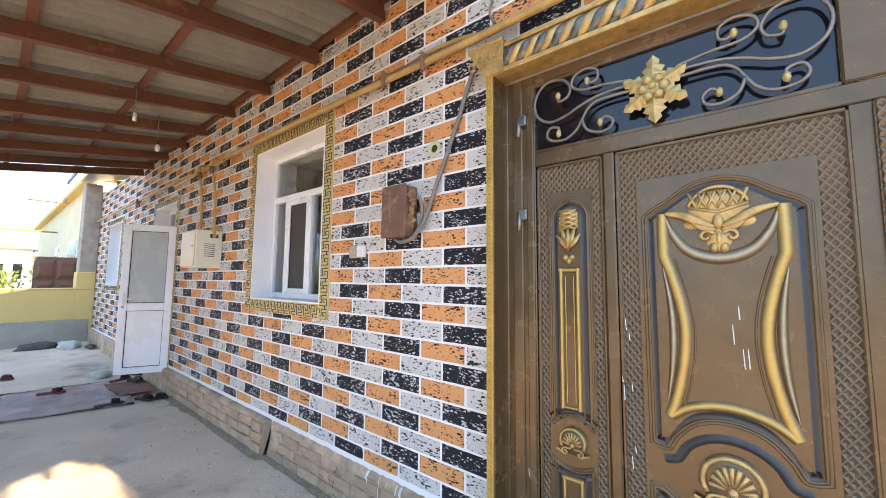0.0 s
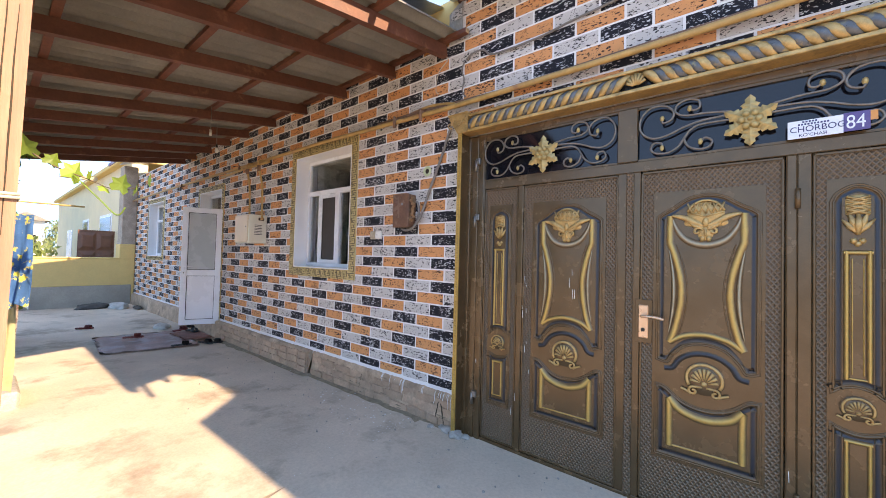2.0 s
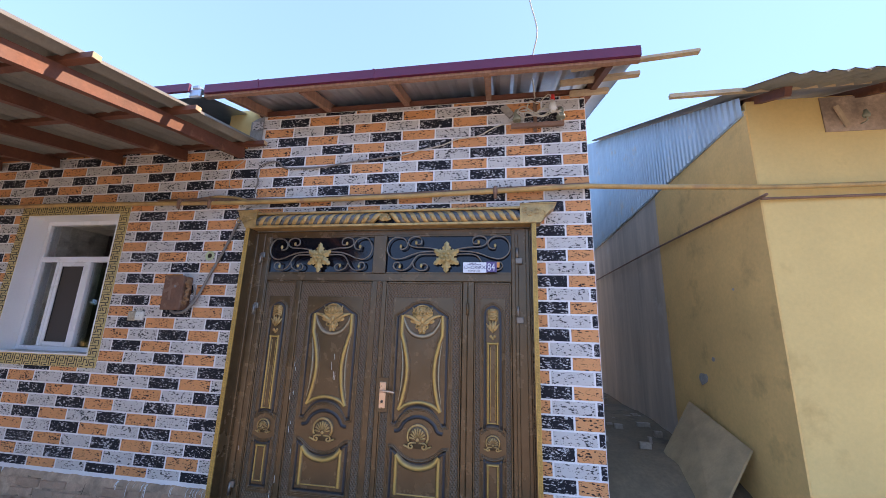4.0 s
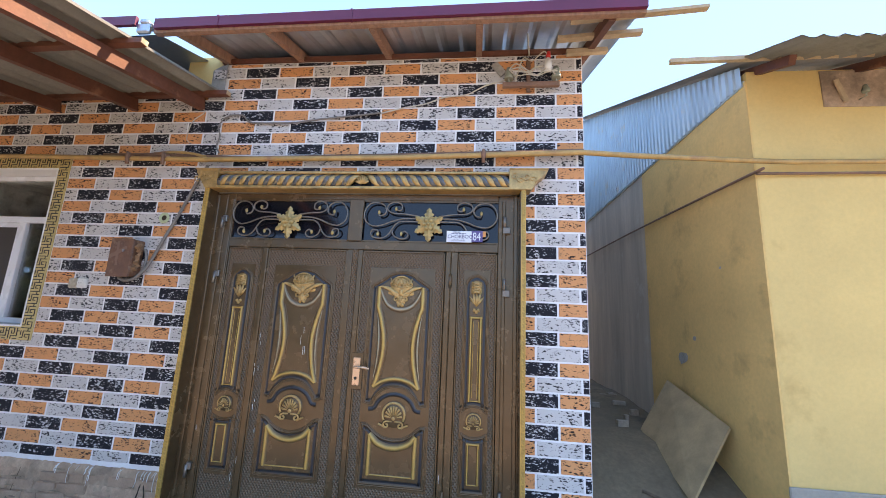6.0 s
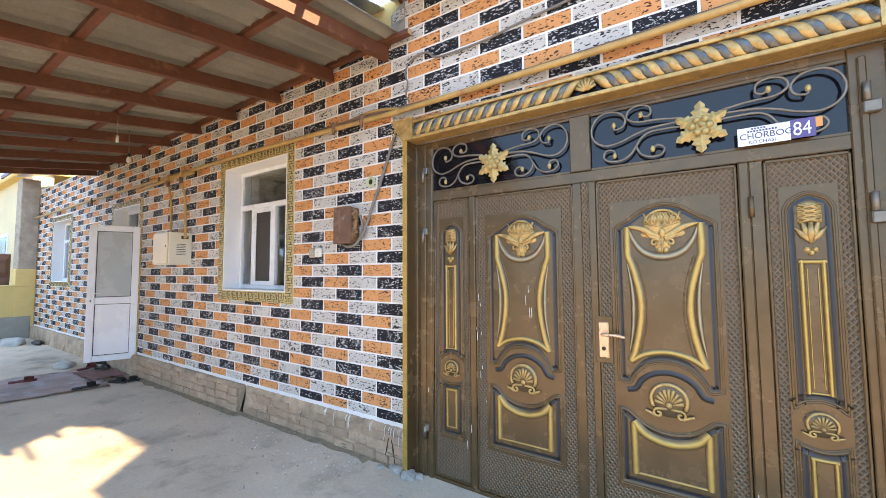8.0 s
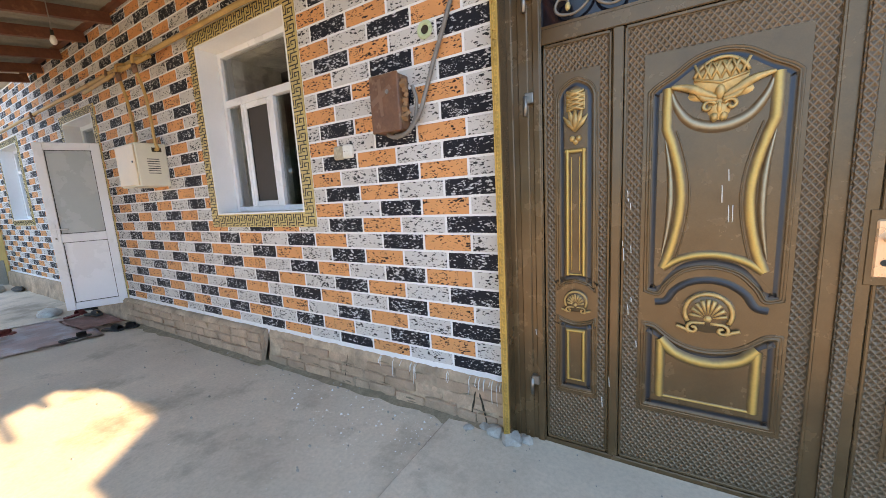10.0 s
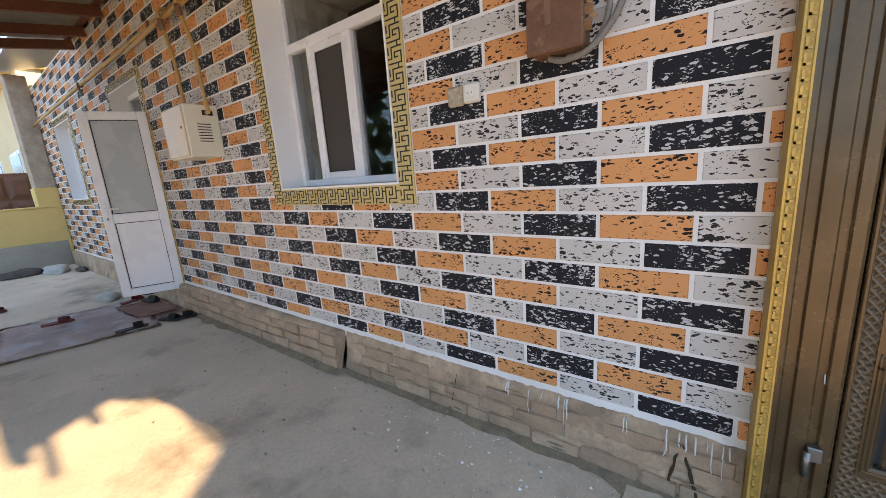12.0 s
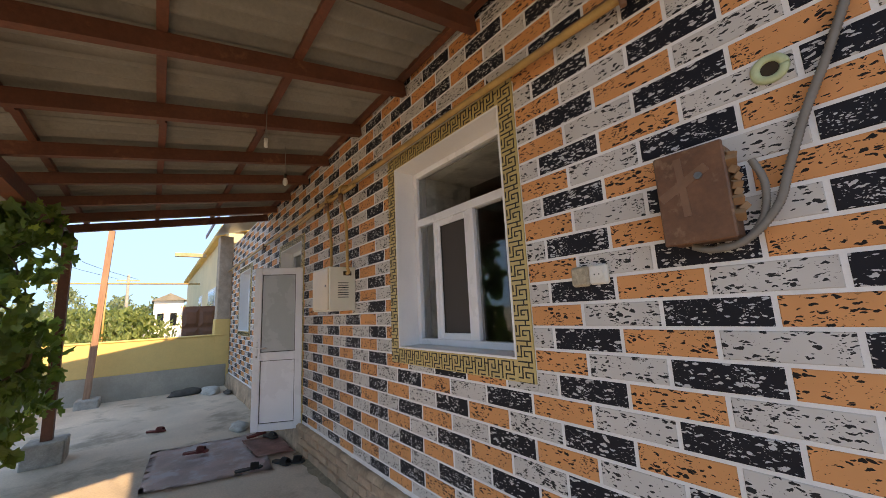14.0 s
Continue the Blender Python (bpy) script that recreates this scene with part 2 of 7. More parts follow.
BLUED = mat("dark_shaded_lacquer", (0.030, 0.033, 0.040), 0.25, metal=0.4, var=0.3, scale=14, grain=90, gvar=0.2, bmp=0.04)
TWIST = mat("smoky_blue_bronze", (0.13, 0.135, 0.14), 0.32, metal=0.5, var=0.4, scale=18, grain=90, gvar=0.2, bmp=0.06, dirt=(0.34, 0.25, 0.11), dirt_at=(0.54, 0.7), dirt_scale=16)
IRON = mat("wrought_iron_bronze", (0.24, 0.20, 0.165), 0.4, metal=0.6, var=0.3, scale=20, grain=90, bmp=0.15)
STEEL = mat("brushed_steel", (0.27, 0.25, 0.23), 0.35, metal=0.9, var=0.2, scale=20, grain=90, gvar=0.1, bmp=0.05)
COPPER = mat("copper_plate", (0.78, 0.50, 0.32), 0.3, metal=0.7, var=0.15, scale=15, grain=90, gvar=0.1, bmp=0.03)
DRIP = mat("dried_white_paint", (0.80, 0.80, 0.78), 0.6, var=0.1, bmp=0.1)
TINT = mat("dark_tinted_glass", (0.010, 0.010, 0.014), 0.05, var=0.3, scale=5, grain=20, gvar=0.2, bmp=0.0)
PANE = glass("window_glass", (0.92, 0.96, 0.95))
FROST = mat("frosted_glass", (0.44, 0.47, 0.46), 0.28, var=0.08, scale=3, grain=90, gvar=0.05, bmp=0.05)
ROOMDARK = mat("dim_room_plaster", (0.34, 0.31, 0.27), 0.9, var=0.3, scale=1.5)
RAWPLASTER = mat("stained_raw_plaster", (0.78, 0.74, 0.66), 0.92, var=0.3, scale=4, grain=25, gvar=0.2, bmp=0.4, dirt=(0.33, 0.30, 0.24), dirt_at=(0.5, 0.68), dirt_scale=5)
SCREEN = mat("brown_mosquito_screen", (0.060, 0.050, 0.044), 0.7, var=0.12, scale=3, grain=400, gvar=0.3, bmp=0.1)
PIPE = mat("yellow_gas_pipe_paint", (0.55, 0.335, 0.12), 0.5, var=0.3, scale=7, grain=60, gvar=0.25, bmp=0.25, dirt=(0.30, 0.15, 0.08), dirt_at=(0.55, 0.68), dirt_scale=3.5)
RUSTPIPE = mat("rusty_pipe", (0.26, 0.14, 0.09), 0.7, var=0.35, scale=8, grain=60, gvar=0.3, bmp=0.4)
METERBOX = mat("beige_enamelled_box", (0.70, 0.55, 0.38), 0.4, var=0.1, scale=4, grain=60, gvar=0.06, bmp=0.04)
METERPALE = mat("cream_enamelled_box", (0.76, 0.73, 0.60), 0.4, var=0.06, scale=4, grain=60, gvar=0.05, bmp=0.03)
RUSTBOX = mat("rusty_brown_box_paint", (0.19, 0.085, 0.045), 0.5, var=0.35, scale=10, grain=70, gvar=0.3, bmp=0.25, dirt=(0.36, 0.22, 0.13), dirt_at=(0.56, 0.72), dirt_scale=9)
CABLE = mat("grey_flex_cable", (0.22, 0.20, 0.18), 0.6, var=0.2, scale=8, grain=60)
WIRE = mat("pale_wire", (0.60, 0.55, 0.45), 0.6, var=0.2, scale=8)
PORCELAIN = mat("green_grey_insulator", (0.26, 0.27, 0.20), 0.35, var=0.2, scale=12)
WHITEPLASTIC = mat("white_plastic", (0.78, 0.76, 0.70), 0.4, var=0.08, scale=10, bmp=0.02)
DIRTYPLASTIC = mat("burnt_plastic", (0.50, 0.43, 0.32), 0.6, var=0.4, scale=40, grain=90, gvar=0.4)
RED = mat("red_plastic", (0.70, 0.04, 0.03), 0.4, var=0.1, bmp=0.02)
BRONZE = (0.150, 0.090, 0.044)
RUBGOLD = rubbed("gold_rubbed_ridge", BRONZE, (0.56, 0.35, 0.10), 0.33, 0.12, 0.9)
RUBPALE = rubbed("pale_gold_rubbed_ridge", BRONZE, (0.40, 0.34, 0.23), 0.33, 0.3, 1.1)
# the trough's shade is painted in, blue-black along its middle
COVE = rubbed("blue_black_painted_shade", (0.10, 0.066, 0.038), (0.028, 0.034, 0.044), 0.32, 0.1, 0.8)
TORN = mat("torn_brown_board", (0.36, 0.20, 0.105), 0.9, var=0.3, scale=30)
STRIPGOLD = mat("bright_gold_relief", (0.66, 0.40, 0.105), 0.38, metal=0.3, var=0.25, scale=14, grain=70, gvar=0.2, bmp=0.1)
STRIPBASE = mat("dull_gold_ground", (0.52, 0.32, 0.085), 0.5, metal=0.2, var=0.3, scale=14, grain=70, gvar=0.3, bmp=0.1)
LIME = mat("pale_green_plastic", (0.52, 0.60, 0.36), 0.5, var=0.15, scale=20)
DARKHOLE = mat("dark_cavity", (0.05, 0.035, 0.02), 0.9, var=0.3)
SIGNWHITE = mat("white_enamel_sign", (0.78, 0.80, 0.84), 0.3, var=0.05, bmp=0.02)
SIGNBLUE = mat("navy_sign_ink", (0.03, 0.03, 0.12), 0.4, var=0.1, bmp=0)
SIGNVIOLET = mat("violet_number_plate", (0.10, 0.07, 0.22), 0.35, var=0.1, bmp=0)
SIGNORANGE = mat("orange_sticker", (0.75, 0.30, 0.08), 0.5, var=0.1, bmp=0)
MATRED = mat("worn_red_doormat", (0.58, 0.32, 0.27), 0.95, var=0.3, scale=8, grain=150, gvar=0.2, bmp=0.6)
# pale patches put the rug's sky reflection into its colour
MATGREY = mat("purple_rug_sky_sheen", (0.80, 0.62, 0.59), 0.45, var=0.35, scale=3, grain=120, gvar=0.15, bmp=0.6, dirt=(0.80, 0.74, 0.76), dirt_at=(0.5, 0.62), dirt_scale=4)
SANDAL_RED = mat("maroon_rubber_sandal", (0.22, 0.04, 0.035), 0.6, var=0.2, scale=20)
SANDAL_DARK = mat("black_rubber_sandal", (0.025, 0.022, 0.022), 0.55, var=0.3, scale=20)
SACK = mat("dirty_white_sack", (0.55, 0.54, 0.50), 0.9, var=0.3, scale=10, grain=90, gvar=0.3, bmp=0.5, dirt=(0.20, 0.17, 0.14), dirt_scale=6)
DARKSACK = mat("dark_rag", (0.10, 0.09, 0.08), 0.95, var=0.4, scale=10)
CLOTHBLUE = mat("blue_striped_towel", (0.06, 0.20, 0.48), 0.95, var=0.4, scale=9, grain=150, dirt=(0.75, 0.70, 0.15), dirt_at=(0.52, 0.56), dirt_scale=14)
CLOTHPINK = mat("faded_pink_cloth", (0.62, 0.38, 0.34), 0.95, var=0.2, scale=6)
CLOTHCREAM = mat("cream_cloth", (0.62, 0.56, 0.34), 0.95, var=0.15, scale=6)
CLOTHFLORAL = mat("brown_floral_cloth", (0.60, 0.52, 0.45), 0.95, var=0.2, scale=6, dirt=(0.22, 0.13, 0.11), dirt_at=(0.5, 0.56), dirt_scale=22)
BROWNDOOR = mat("red_brown_gate_paint", (0.19, 0.075, 0.045), 0.5, var=0.25, scale=6)
VINEWOOD = mat("vine_bark", (0.16, 0.11, 0.07), 0.95, var=0.4, scale=20, grain=60, bmp=0.7)
DIRT = mat("crumbled_brown_dirt", (0.33, 0.25, 0.17), 0.95, var=0.35, scale=12, grain=70, gvar=0.4, bmp=0.8, dirt=(0.15, 0.11, 0.08), dirt_scale=6)
STONE = mat("broken_concrete", (0.42, 0.39, 0.35), 0.95, var=0.3, scale=10, grain=60, gvar=0.3, bmp=0.7)


def leafy(name, col, through_col):
    m, nt, p = nodes_of(name)
    geo = nt.nodes.new("ShaderNodeNewGeometry")
    c = mix(nt, geo.outputs["Random Per Island"], tuple(x * 0.55 for x in col), tuple(min(1, x * 1.35) for x in col))
    nt.links.new(c, p.inputs["Base Color"])
    p.inputs["Roughness"].default_value = 0.5
    tr = nt.nodes.new("ShaderNodeBsdfTranslucent")
    tr.inputs["Color"].default_value = (*through_col, 1)
    ms = nt.nodes.new("ShaderNodeMixShader")
    ms.inputs[0].default_value = 0.35
    nt.links.new(p.outputs[0], ms.inputs[1])
    nt.links.new(tr.outputs[0], ms.inputs[2])
    nt.links.new(ms.outputs[0], nt.nodes["Material Output"].inputs["Surface"])
    return m


VINE = leafy("vine_leaf", (0.08, 0.135, 0.035), (0.24, 0.38, 0.06))
YOUNG = leafy("young_vine_leaf", (0.20, 0.30, 0.05), (0.50, 0.60, 0.10))
TREE = leafy("garden_foliage", (0.19, 0.24, 0.085), (0.50, 0.58, 0.20))
FARTREE = leafy("hazy_foliage", (0.22, 0.27, 0.15), (0.42, 0.48, 0.22))


# ---- building helpers ----
ORIGIN = {}


def thing(name, at, label="", category="", group="", kind=""):
    ob = new(name)
    ob.empty_display_size = 0.1
    ob.location = at
    ORIGIN[ob.name] = Vector(at)
    return tagged(ob, label, category, group, kind)


def mesh_ob(name, bm, material, at=(0, 0, 0), smooth=False):
    me = bpy.data.meshes.new(name)
    bmesh.ops.translate(bm, verts=bm.verts, vec=-Vector(at))
    bm.to_mesh(me)
    bm.free()
    if smooth:
        me.shade_smooth()
    for m in (material if isinstance(material, (list, tuple)) else [material]):
        me.materials.append(m)
    ob = new(name, me)
    ob.location = at
    ORIGIN[ob.name] = Vector(at)
    return ob


def part(name, bm, material, parent, label="", smooth=False):
    """One mesh object, given in world metres, under a thing or a part."""
    at = ORIGIN[parent.name]
    ob = mesh_ob(name, bm, material, at, smooth)
    ob.parent = parent
    ob.location = (0, 0, 0)
    return tagged(ob, label)


def solid(name, bm, material, at, label, category, group="", kind="", smooth=False):
    return tagged(mesh_ob(name, bm, material, at, smooth), label, category, group, kind)


def put_verts(bm, vs, fs, mi=0):
    out = [bm.verts.new(v) for v in vs]
    for f in fs:
        face = bm.faces.new([out[i] for i in f])
        face.material_index = mi
    return out


BOXF = ((0, 1, 2, 3), (7, 6, 5, 4), (0, 4, 5, 1), (1, 5, 6, 2), (2, 6, 7, 3), (3, 7, 4, 0))


def box(bm, x0, x1, y0, y1, z0, z1, bev=0.0, mi=0):
    x0, x1, y0, y1, z0, z1 = min(x0, x1), max(x0, x1), min(y0, y1), max(y0, y1), min(z0, z1), max(z0, z1)
    vs = [(x0, y0, z0), (x0, y1, z0), (x1, y1, z0), (x1, y0, z0), (x0, y0, z1), (x0, y1, z1), (x1, y1, z1), (x1, y0, z1)]
    vv = put_verts(bm, vs, BOXF, mi)
    if bev:
        edges = list({e for v in vv for e in v.link_edges})
        bmesh.ops.bevel(bm, geom=edges, offset=bev, segments=1, affect='EDGES')
    return vv


def B(x0, x1, y0, y1, z0, z1, bev=0.0):
    bm = bmesh.new()
    box(bm, x0, x1, y0, y1, z0, z1, bev)
    return bm


def beam(bm, a, b, w, h, up=(0, 0, 1), mi=0):
    """A squared bar from a to b, w across and h along up."""
    a, b = Vector(a), Vector(b)
    d = (b - a).normalized()
    s = d.cross(Vector(up)).normalized()
    u = s.cross(d).normalized()
    vs = []
    for p in (a, b):
        for i, j in ((-1, -1), (1, -1), (1, 1), (-1, 1)):
            vs.append(p + s * (i * w / 2) + u * (j * h / 2))
    put_verts(bm, vs, ((3, 2, 1, 0), (4, 5, 6, 7), (0, 1, 5, 4), (1, 2, 6, 5), (2, 3, 7, 6), (3, 0, 4, 7)), mi)


def tube(bm, pts, r, sides=8, flat=1.0, axis=(0, 1, 0), taper=None, mi=0):
    """A round bar along points; flat squashes it along axis; taper gives a factor for each point."""
    pts = [Vector(p) for p in pts]
    rings = []
    ax = Vector(axis)
    for i, p in enumerate(pts):
        d = (pts[min(i + 1, len(pts) - 1)] - pts[max(i - 1, 0)])
        d = d.normalized() if d.length > 1e-9 else Vector((0, 0, 1))
        a = ax if abs(d.dot(ax)) < 0.95 else Vector((1, 0, 0))
        s = d.cross(a).normalized()
        u = s.cross(d).normalized()
        k = r * (taper[i] if taper else 1.0)
        rings.append([bm.verts.new(p + s * (k * math.cos(t)) + u * (k * flat * math.sin(t))) for t in [2 * math.pi * j / sides for j in range(sides)]])
    for a, b in zip(rings, rings[1:]):
        for j in range(sides):
            f = bm.faces.new((a[j], a[(j + 1) % sides], b[(j + 1) % sides], b[j]))
            f.material_index = mi
            f.smooth = True
    for ring, flip in ((rings[0], False), (rings[-1], True)):
        f = bm.faces.new(ring if flip else ring[::-1])
        f.material_index = mi


def T(pts, r, sides=8, flat=1.0, axis=(0, 1, 0), taper=None):
    bm = bmesh.new()
    tube(bm, pts, r, sides, flat, axis, taper)
    return bm


def disc(bm, c, r, y0, y1, sides=20, squash=1.0, mi=0):
    """A short cylinder that faces -y."""
    a = [bm.verts.new((c[0] + r * math.cos(t), y0, c[1] + r * squash * math.sin(t))) for t in [2 * math.pi * j / sides for j in range(sides)]]
    b = [bm.verts.new((v.co.x, y1, v.co.z)) for v in a]
    bm.faces.new(a).material_index = mi
    bm.faces.new(b[::-1]).material_index = mi
    for j in range(sides):
        bm.faces.new((a[(j + 1) % sides], a[j], b[j], b[(j + 1) % sides])).material_index = mi


def dome(bm, c, rx, rz, y, depth, rings=4, sides=14, mi=0):
    """A low swelling on a wall that faces -y, about (x, z)."""
    top = bm.verts.new((c[0], y - depth, c[1]))
    prev = None
    for i in range(1, rings + 1):
        q = i / rings
        ring = [bm.verts.new((c[0] + rx * q * math.cos(t), y - depth * math.sqrt(max(0, 1 - q * q)), c[1] + rz * q * math.sin(t))) for t in [2 * math.pi * j / sides for j in range(sides)]]
        for j in range(sides):
            k = (j + 1) % sides
            f = bm.faces.new((top, ring[j], ring[k])) if prev is None else bm.faces.new((prev[j], ring[j], ring[k], prev[k]))
            f.material_index = mi
            f.smooth = True
        prev = ring


def arc(cx, cz, r, a0, a1, y, n=12, rz=None):
    rz = r if rz is None else rz
    return [(cx + r * math.cos(radians(a0 + (a1 - a0) * i / n)), y, cz + rz * math.sin(radians(a0 + (a1 - a0) * i / n))) for i in range(n + 1)]


def smooth_line(pts, n=6):
    """A rounded line through points."""
    P = [Vector(p) for p in pts]
    out = []
    for i in range(len(P) - 1):
        a, b, c, d = P[max(i - 1, 0)], P[i], P[i + 1], P[min(i + 2, len(P) - 1)]
        for k in range(n):
            t = k / n
            out.append(0.5 * ((2 * b) + (c - a) * t + (2 * a - 5 * b + 4 * c - d) * t * t + (3 * b - a - 3 * c + d) * t ** 3))
    out.append(P[-1])
    return out


def cut(rect, holes):
    """The pieces of a rectangle (x0, x1, z0, z1) that lie outside the holes."""
    todo = [rect]
    for hx0, hx1, hz0, hz1 in holes:
        nxt = []
        for x0, x1, z0, z1 in todo:
            if x1 <= hx0 or x0 >= hx1 or z1 <= hz0 or z0 >= hz1:
                nxt.append((x0, x1, z0, z1))
                continue
            if x0 < hx0:
                nxt.append((x0, hx0, z0, z1))
            if x1 > hx1:
                nxt.append((hx1, x1, z0, z1))
            a, b = max(x0, hx0), min(x1, hx1)
            if z0 < hz0:
                nxt.append((a, b, z0, hz0))
            if z1 > hz1:
                nxt.append((a, b, hz1, z1))
        todo = nxt
    return [r for r in todo if r[1] - r[0] > 0.012 and r[3] - r[2] > 0.012]


# ---- ground ----
def grid_sheet(x0, x1, y0, y1, nx, ny, z, amp, seed=0.0):
    bm = bmesh.new()
    rows = []
    for j in range(ny + 1):
        rows.append([])
        for i in range(nx + 1):
            x, y = x0 + (x1 - x0) * i / nx, y0 + (y1 - y0) * j / ny
            rows[-1].append(bm.verts.new((x, y, z + amp * noise.noise(Vector((x * 0.7 + seed, y * 0.7, 0))))))
    for j in range(ny):
        for i in range(nx):
            bm.faces.new((rows[j][i], rows[j][i + 1], rows[j + 1][i + 1], rows[j + 1][i]))
    return bm


def alley_sheet():
    """Alley floor that climbs from the yard."""
    bm = grid_sheet(1.5, 3.6, 0.05, 10, 24, 60, -0.012, 0.05, 9.0)
    for v in bm.verts:
        q = min(1.0, max(0.0, (v.co.y - 0.1) / 1.6))
        v.co.z += 0.42 * q * q * (3 - 2 * q) + 0.02 * noise.noise(v.co * 5)
    return bm


bm = bmesh.new()
put_verts(bm, [(-900, -900, -0.03), (900, -900, -0.03), (900, 900, -0.03), (-900, 900, -0.03)], ((0, 1, 2, 3),))
solid("ground", bm, SOIL, (0, 0, -0.03), "dry dusty earth beyond the yard", "ground", kind="structure")
solid("pavement", grid_sheet(-12.4, -1.72, -6.5, 0.03, 60, 40, 0.0, 0.012), CONCRETE, (-6, -2, 0), "pale worn concrete yard floor with damp stains", "yard floor", kind="structure", smooth=True)
# the second slab, in front of the gate, meets the first along a ragged joint
bm = grid_sheet(-1.705, 3.9, -6.5, 0.2, 40, 40, 0.006, 0.014, 5.0)
for v in bm.verts:
    if v.co.x < -1.6:
        v.co.x += 0.05 * noise.noise(Vector((0, v.co.y * 3, 1)))
solid("pavement", bm, CONCRETE, (1, -2, 0), "pale concrete slab before the gate with a ragged joint", "yard floor", kind="structure", smooth=True)
bm = bmesh.new()
for i in range(26):
    y = -6.4 + i * 0.25
    w = 0.02 + 0.03 * abs(noise.noise(Vector((i * 0.7, 3, 0))))
    box(bm, -1.73 - w, -1.68 + w, y, y + 0.25, -0.02, -0.006)
solid("trim", bm, MORTAR, (-1.7, -3, 0), "crumbled joint between two concrete slabs", "joint", kind="structure")
solid("pavement", alley_sheet(), ALLEYSOIL, (3, 4, 0), "bare trodden earth in the narrow alley", "alley floor", kind="structure", smooth=True)

# ---- facade wall ----
X0, XS, X1 = -12.25, -1.41, 1.735      # far end, step of the roof, corner at the alley
GATE = (-1.335, 1.277, -0.1, 2.50)
WIN1 = (-4.06, -2.895, 1.295, 2.71)
DOOR = (-7.53, -6.50, 0.2, 2.56)
WIN2 = (-11.0, -9.85, 1.32, 2.60)
WALL_T = 0.30
bm = bmesh.new()
for rect in cut((X0, XS, 0.24, 3.46), [WIN1, DOOR, WIN2]):
    box(bm, rect[0], rect[1], 0.0, WALL_T, rect[2], rect[3])
wall = solid("wall_south", bm, JOINT, (-5, 0, 0), "house wall stencilled with black, orange and grey speckled blocks", "wall", kind="structure")
bm = bmesh.new()
for rect in cut((XS, X1, 0.0, 3.72), [GATE]):
    box(bm, rect[0], rect[1], 0.0, WALL_T, rect[2], rect[3])
wall_gate = solid("wall_south_gate", bm, JOINT, (0.1, 0, 0), "tall gate-house wall stencilled with black, orange and grey speckled blocks", "wall", kind="structure")
# closing walls of the house
bm = bmesh.new()
box(bm, X1 - 0.3, X1, WALL_T, 9.0, 0.0, 3.72)
solid("wall_east", bm, BASEGREY, (1.6, 4, 0), "plain side wall of the house along the alley", "wall", kind="structure")
bm = bmesh.new()
box(bm, X0, X0 + 0.3, WALL_T, 9.0, 0.0, 3.46)
box(bm, X0, X1, 9.0, 9.3, 0.0, 3.72)
solid("wall_north", bm, BASEGREY, (-5, 9, 0), "plain rear wall of the house", "wall", kind="structure")
bm = bmesh.new()
box(bm, XS - 0.5, XS, 0.12, 0.6, 3.46, 3.9)
solid("wall_step", bm, YELLOW, (-1.6, 0.3, 3.5), "short yellow plastered wall below the eaves", "wall", kind="structure")
bm = bmesh.new()
put_verts(bm, [(XS - 0.22, 0.10, 3.40), (XS + 0.02, -0.012, 3.40), (XS + 0.02, -0.012, 3.74), (XS - 0.22, 0.10, 3.74)], ((0, 1, 2, 3),))
put_verts(bm, [(XS - 0.22, 0.13, 3.40), (XS + 0.02, 0.02, 3.40), (XS + 0.02, 0.02, 3.74), (XS - 0.22, 0.13, 3.74)], ((3, 2, 1, 0),))
part("flashing", bm, STONE, wall_gate, "grey cement flashing strip")

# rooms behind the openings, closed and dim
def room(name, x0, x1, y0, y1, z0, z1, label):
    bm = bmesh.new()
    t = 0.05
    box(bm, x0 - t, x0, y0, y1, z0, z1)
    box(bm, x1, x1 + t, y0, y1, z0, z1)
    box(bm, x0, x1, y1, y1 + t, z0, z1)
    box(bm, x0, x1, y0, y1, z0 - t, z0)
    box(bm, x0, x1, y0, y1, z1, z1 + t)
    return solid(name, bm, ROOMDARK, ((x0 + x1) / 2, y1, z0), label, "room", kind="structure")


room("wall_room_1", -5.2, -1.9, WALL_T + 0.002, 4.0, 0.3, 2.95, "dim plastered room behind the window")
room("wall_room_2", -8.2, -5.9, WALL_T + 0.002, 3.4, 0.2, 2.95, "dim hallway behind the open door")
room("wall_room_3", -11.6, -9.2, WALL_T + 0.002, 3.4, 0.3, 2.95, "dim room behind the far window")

# plinth: plastered stone on the far part, bare old brick near the gate
bm = bmesh.new()
n = 60
ring = []
for i in range(n + 1):
    x = X0 + (-3.56 - X0) * i / n
    y = -0.055 + 0.018 * noise.noise(Vector((x * 2.1, 0, 2)))
    zt = 0.288 + 0.014 * noise.noise(Vector((x * 3.3, 4, 0)))
    ring.append([bm.verts.new(p) for p in ((x, y - 0.025, -0.02), (x, y - 0.006, 0.10), (x, y, zt - 0.025), (x, y + 0.02, zt), (x, 0.02, zt))])
for a, b in zip(ring, ring[1:]):
    for k in range(4):
        bm.faces.new((a[k], b[k], b[k + 1], a[k + 1])).smooth = True
bm.faces.new(ring[-1])
plinth = solid("baseboard", bm, PLASTER, (-8, 0, 0), "rough worn plinth of plastered stone below the wall", "plinth", kind="structure")
bm = B(-3.53, -1.340, 0.004, WALL_T, -0.02, 0.288)
plinth_b = solid("baseboard", bm, MORTAR, (-2.4, 0, 0), "bare old brick plinth with crumbling mortar and paint drips", "plinth", kind="structure")
bm = bmesh.new()
g = []
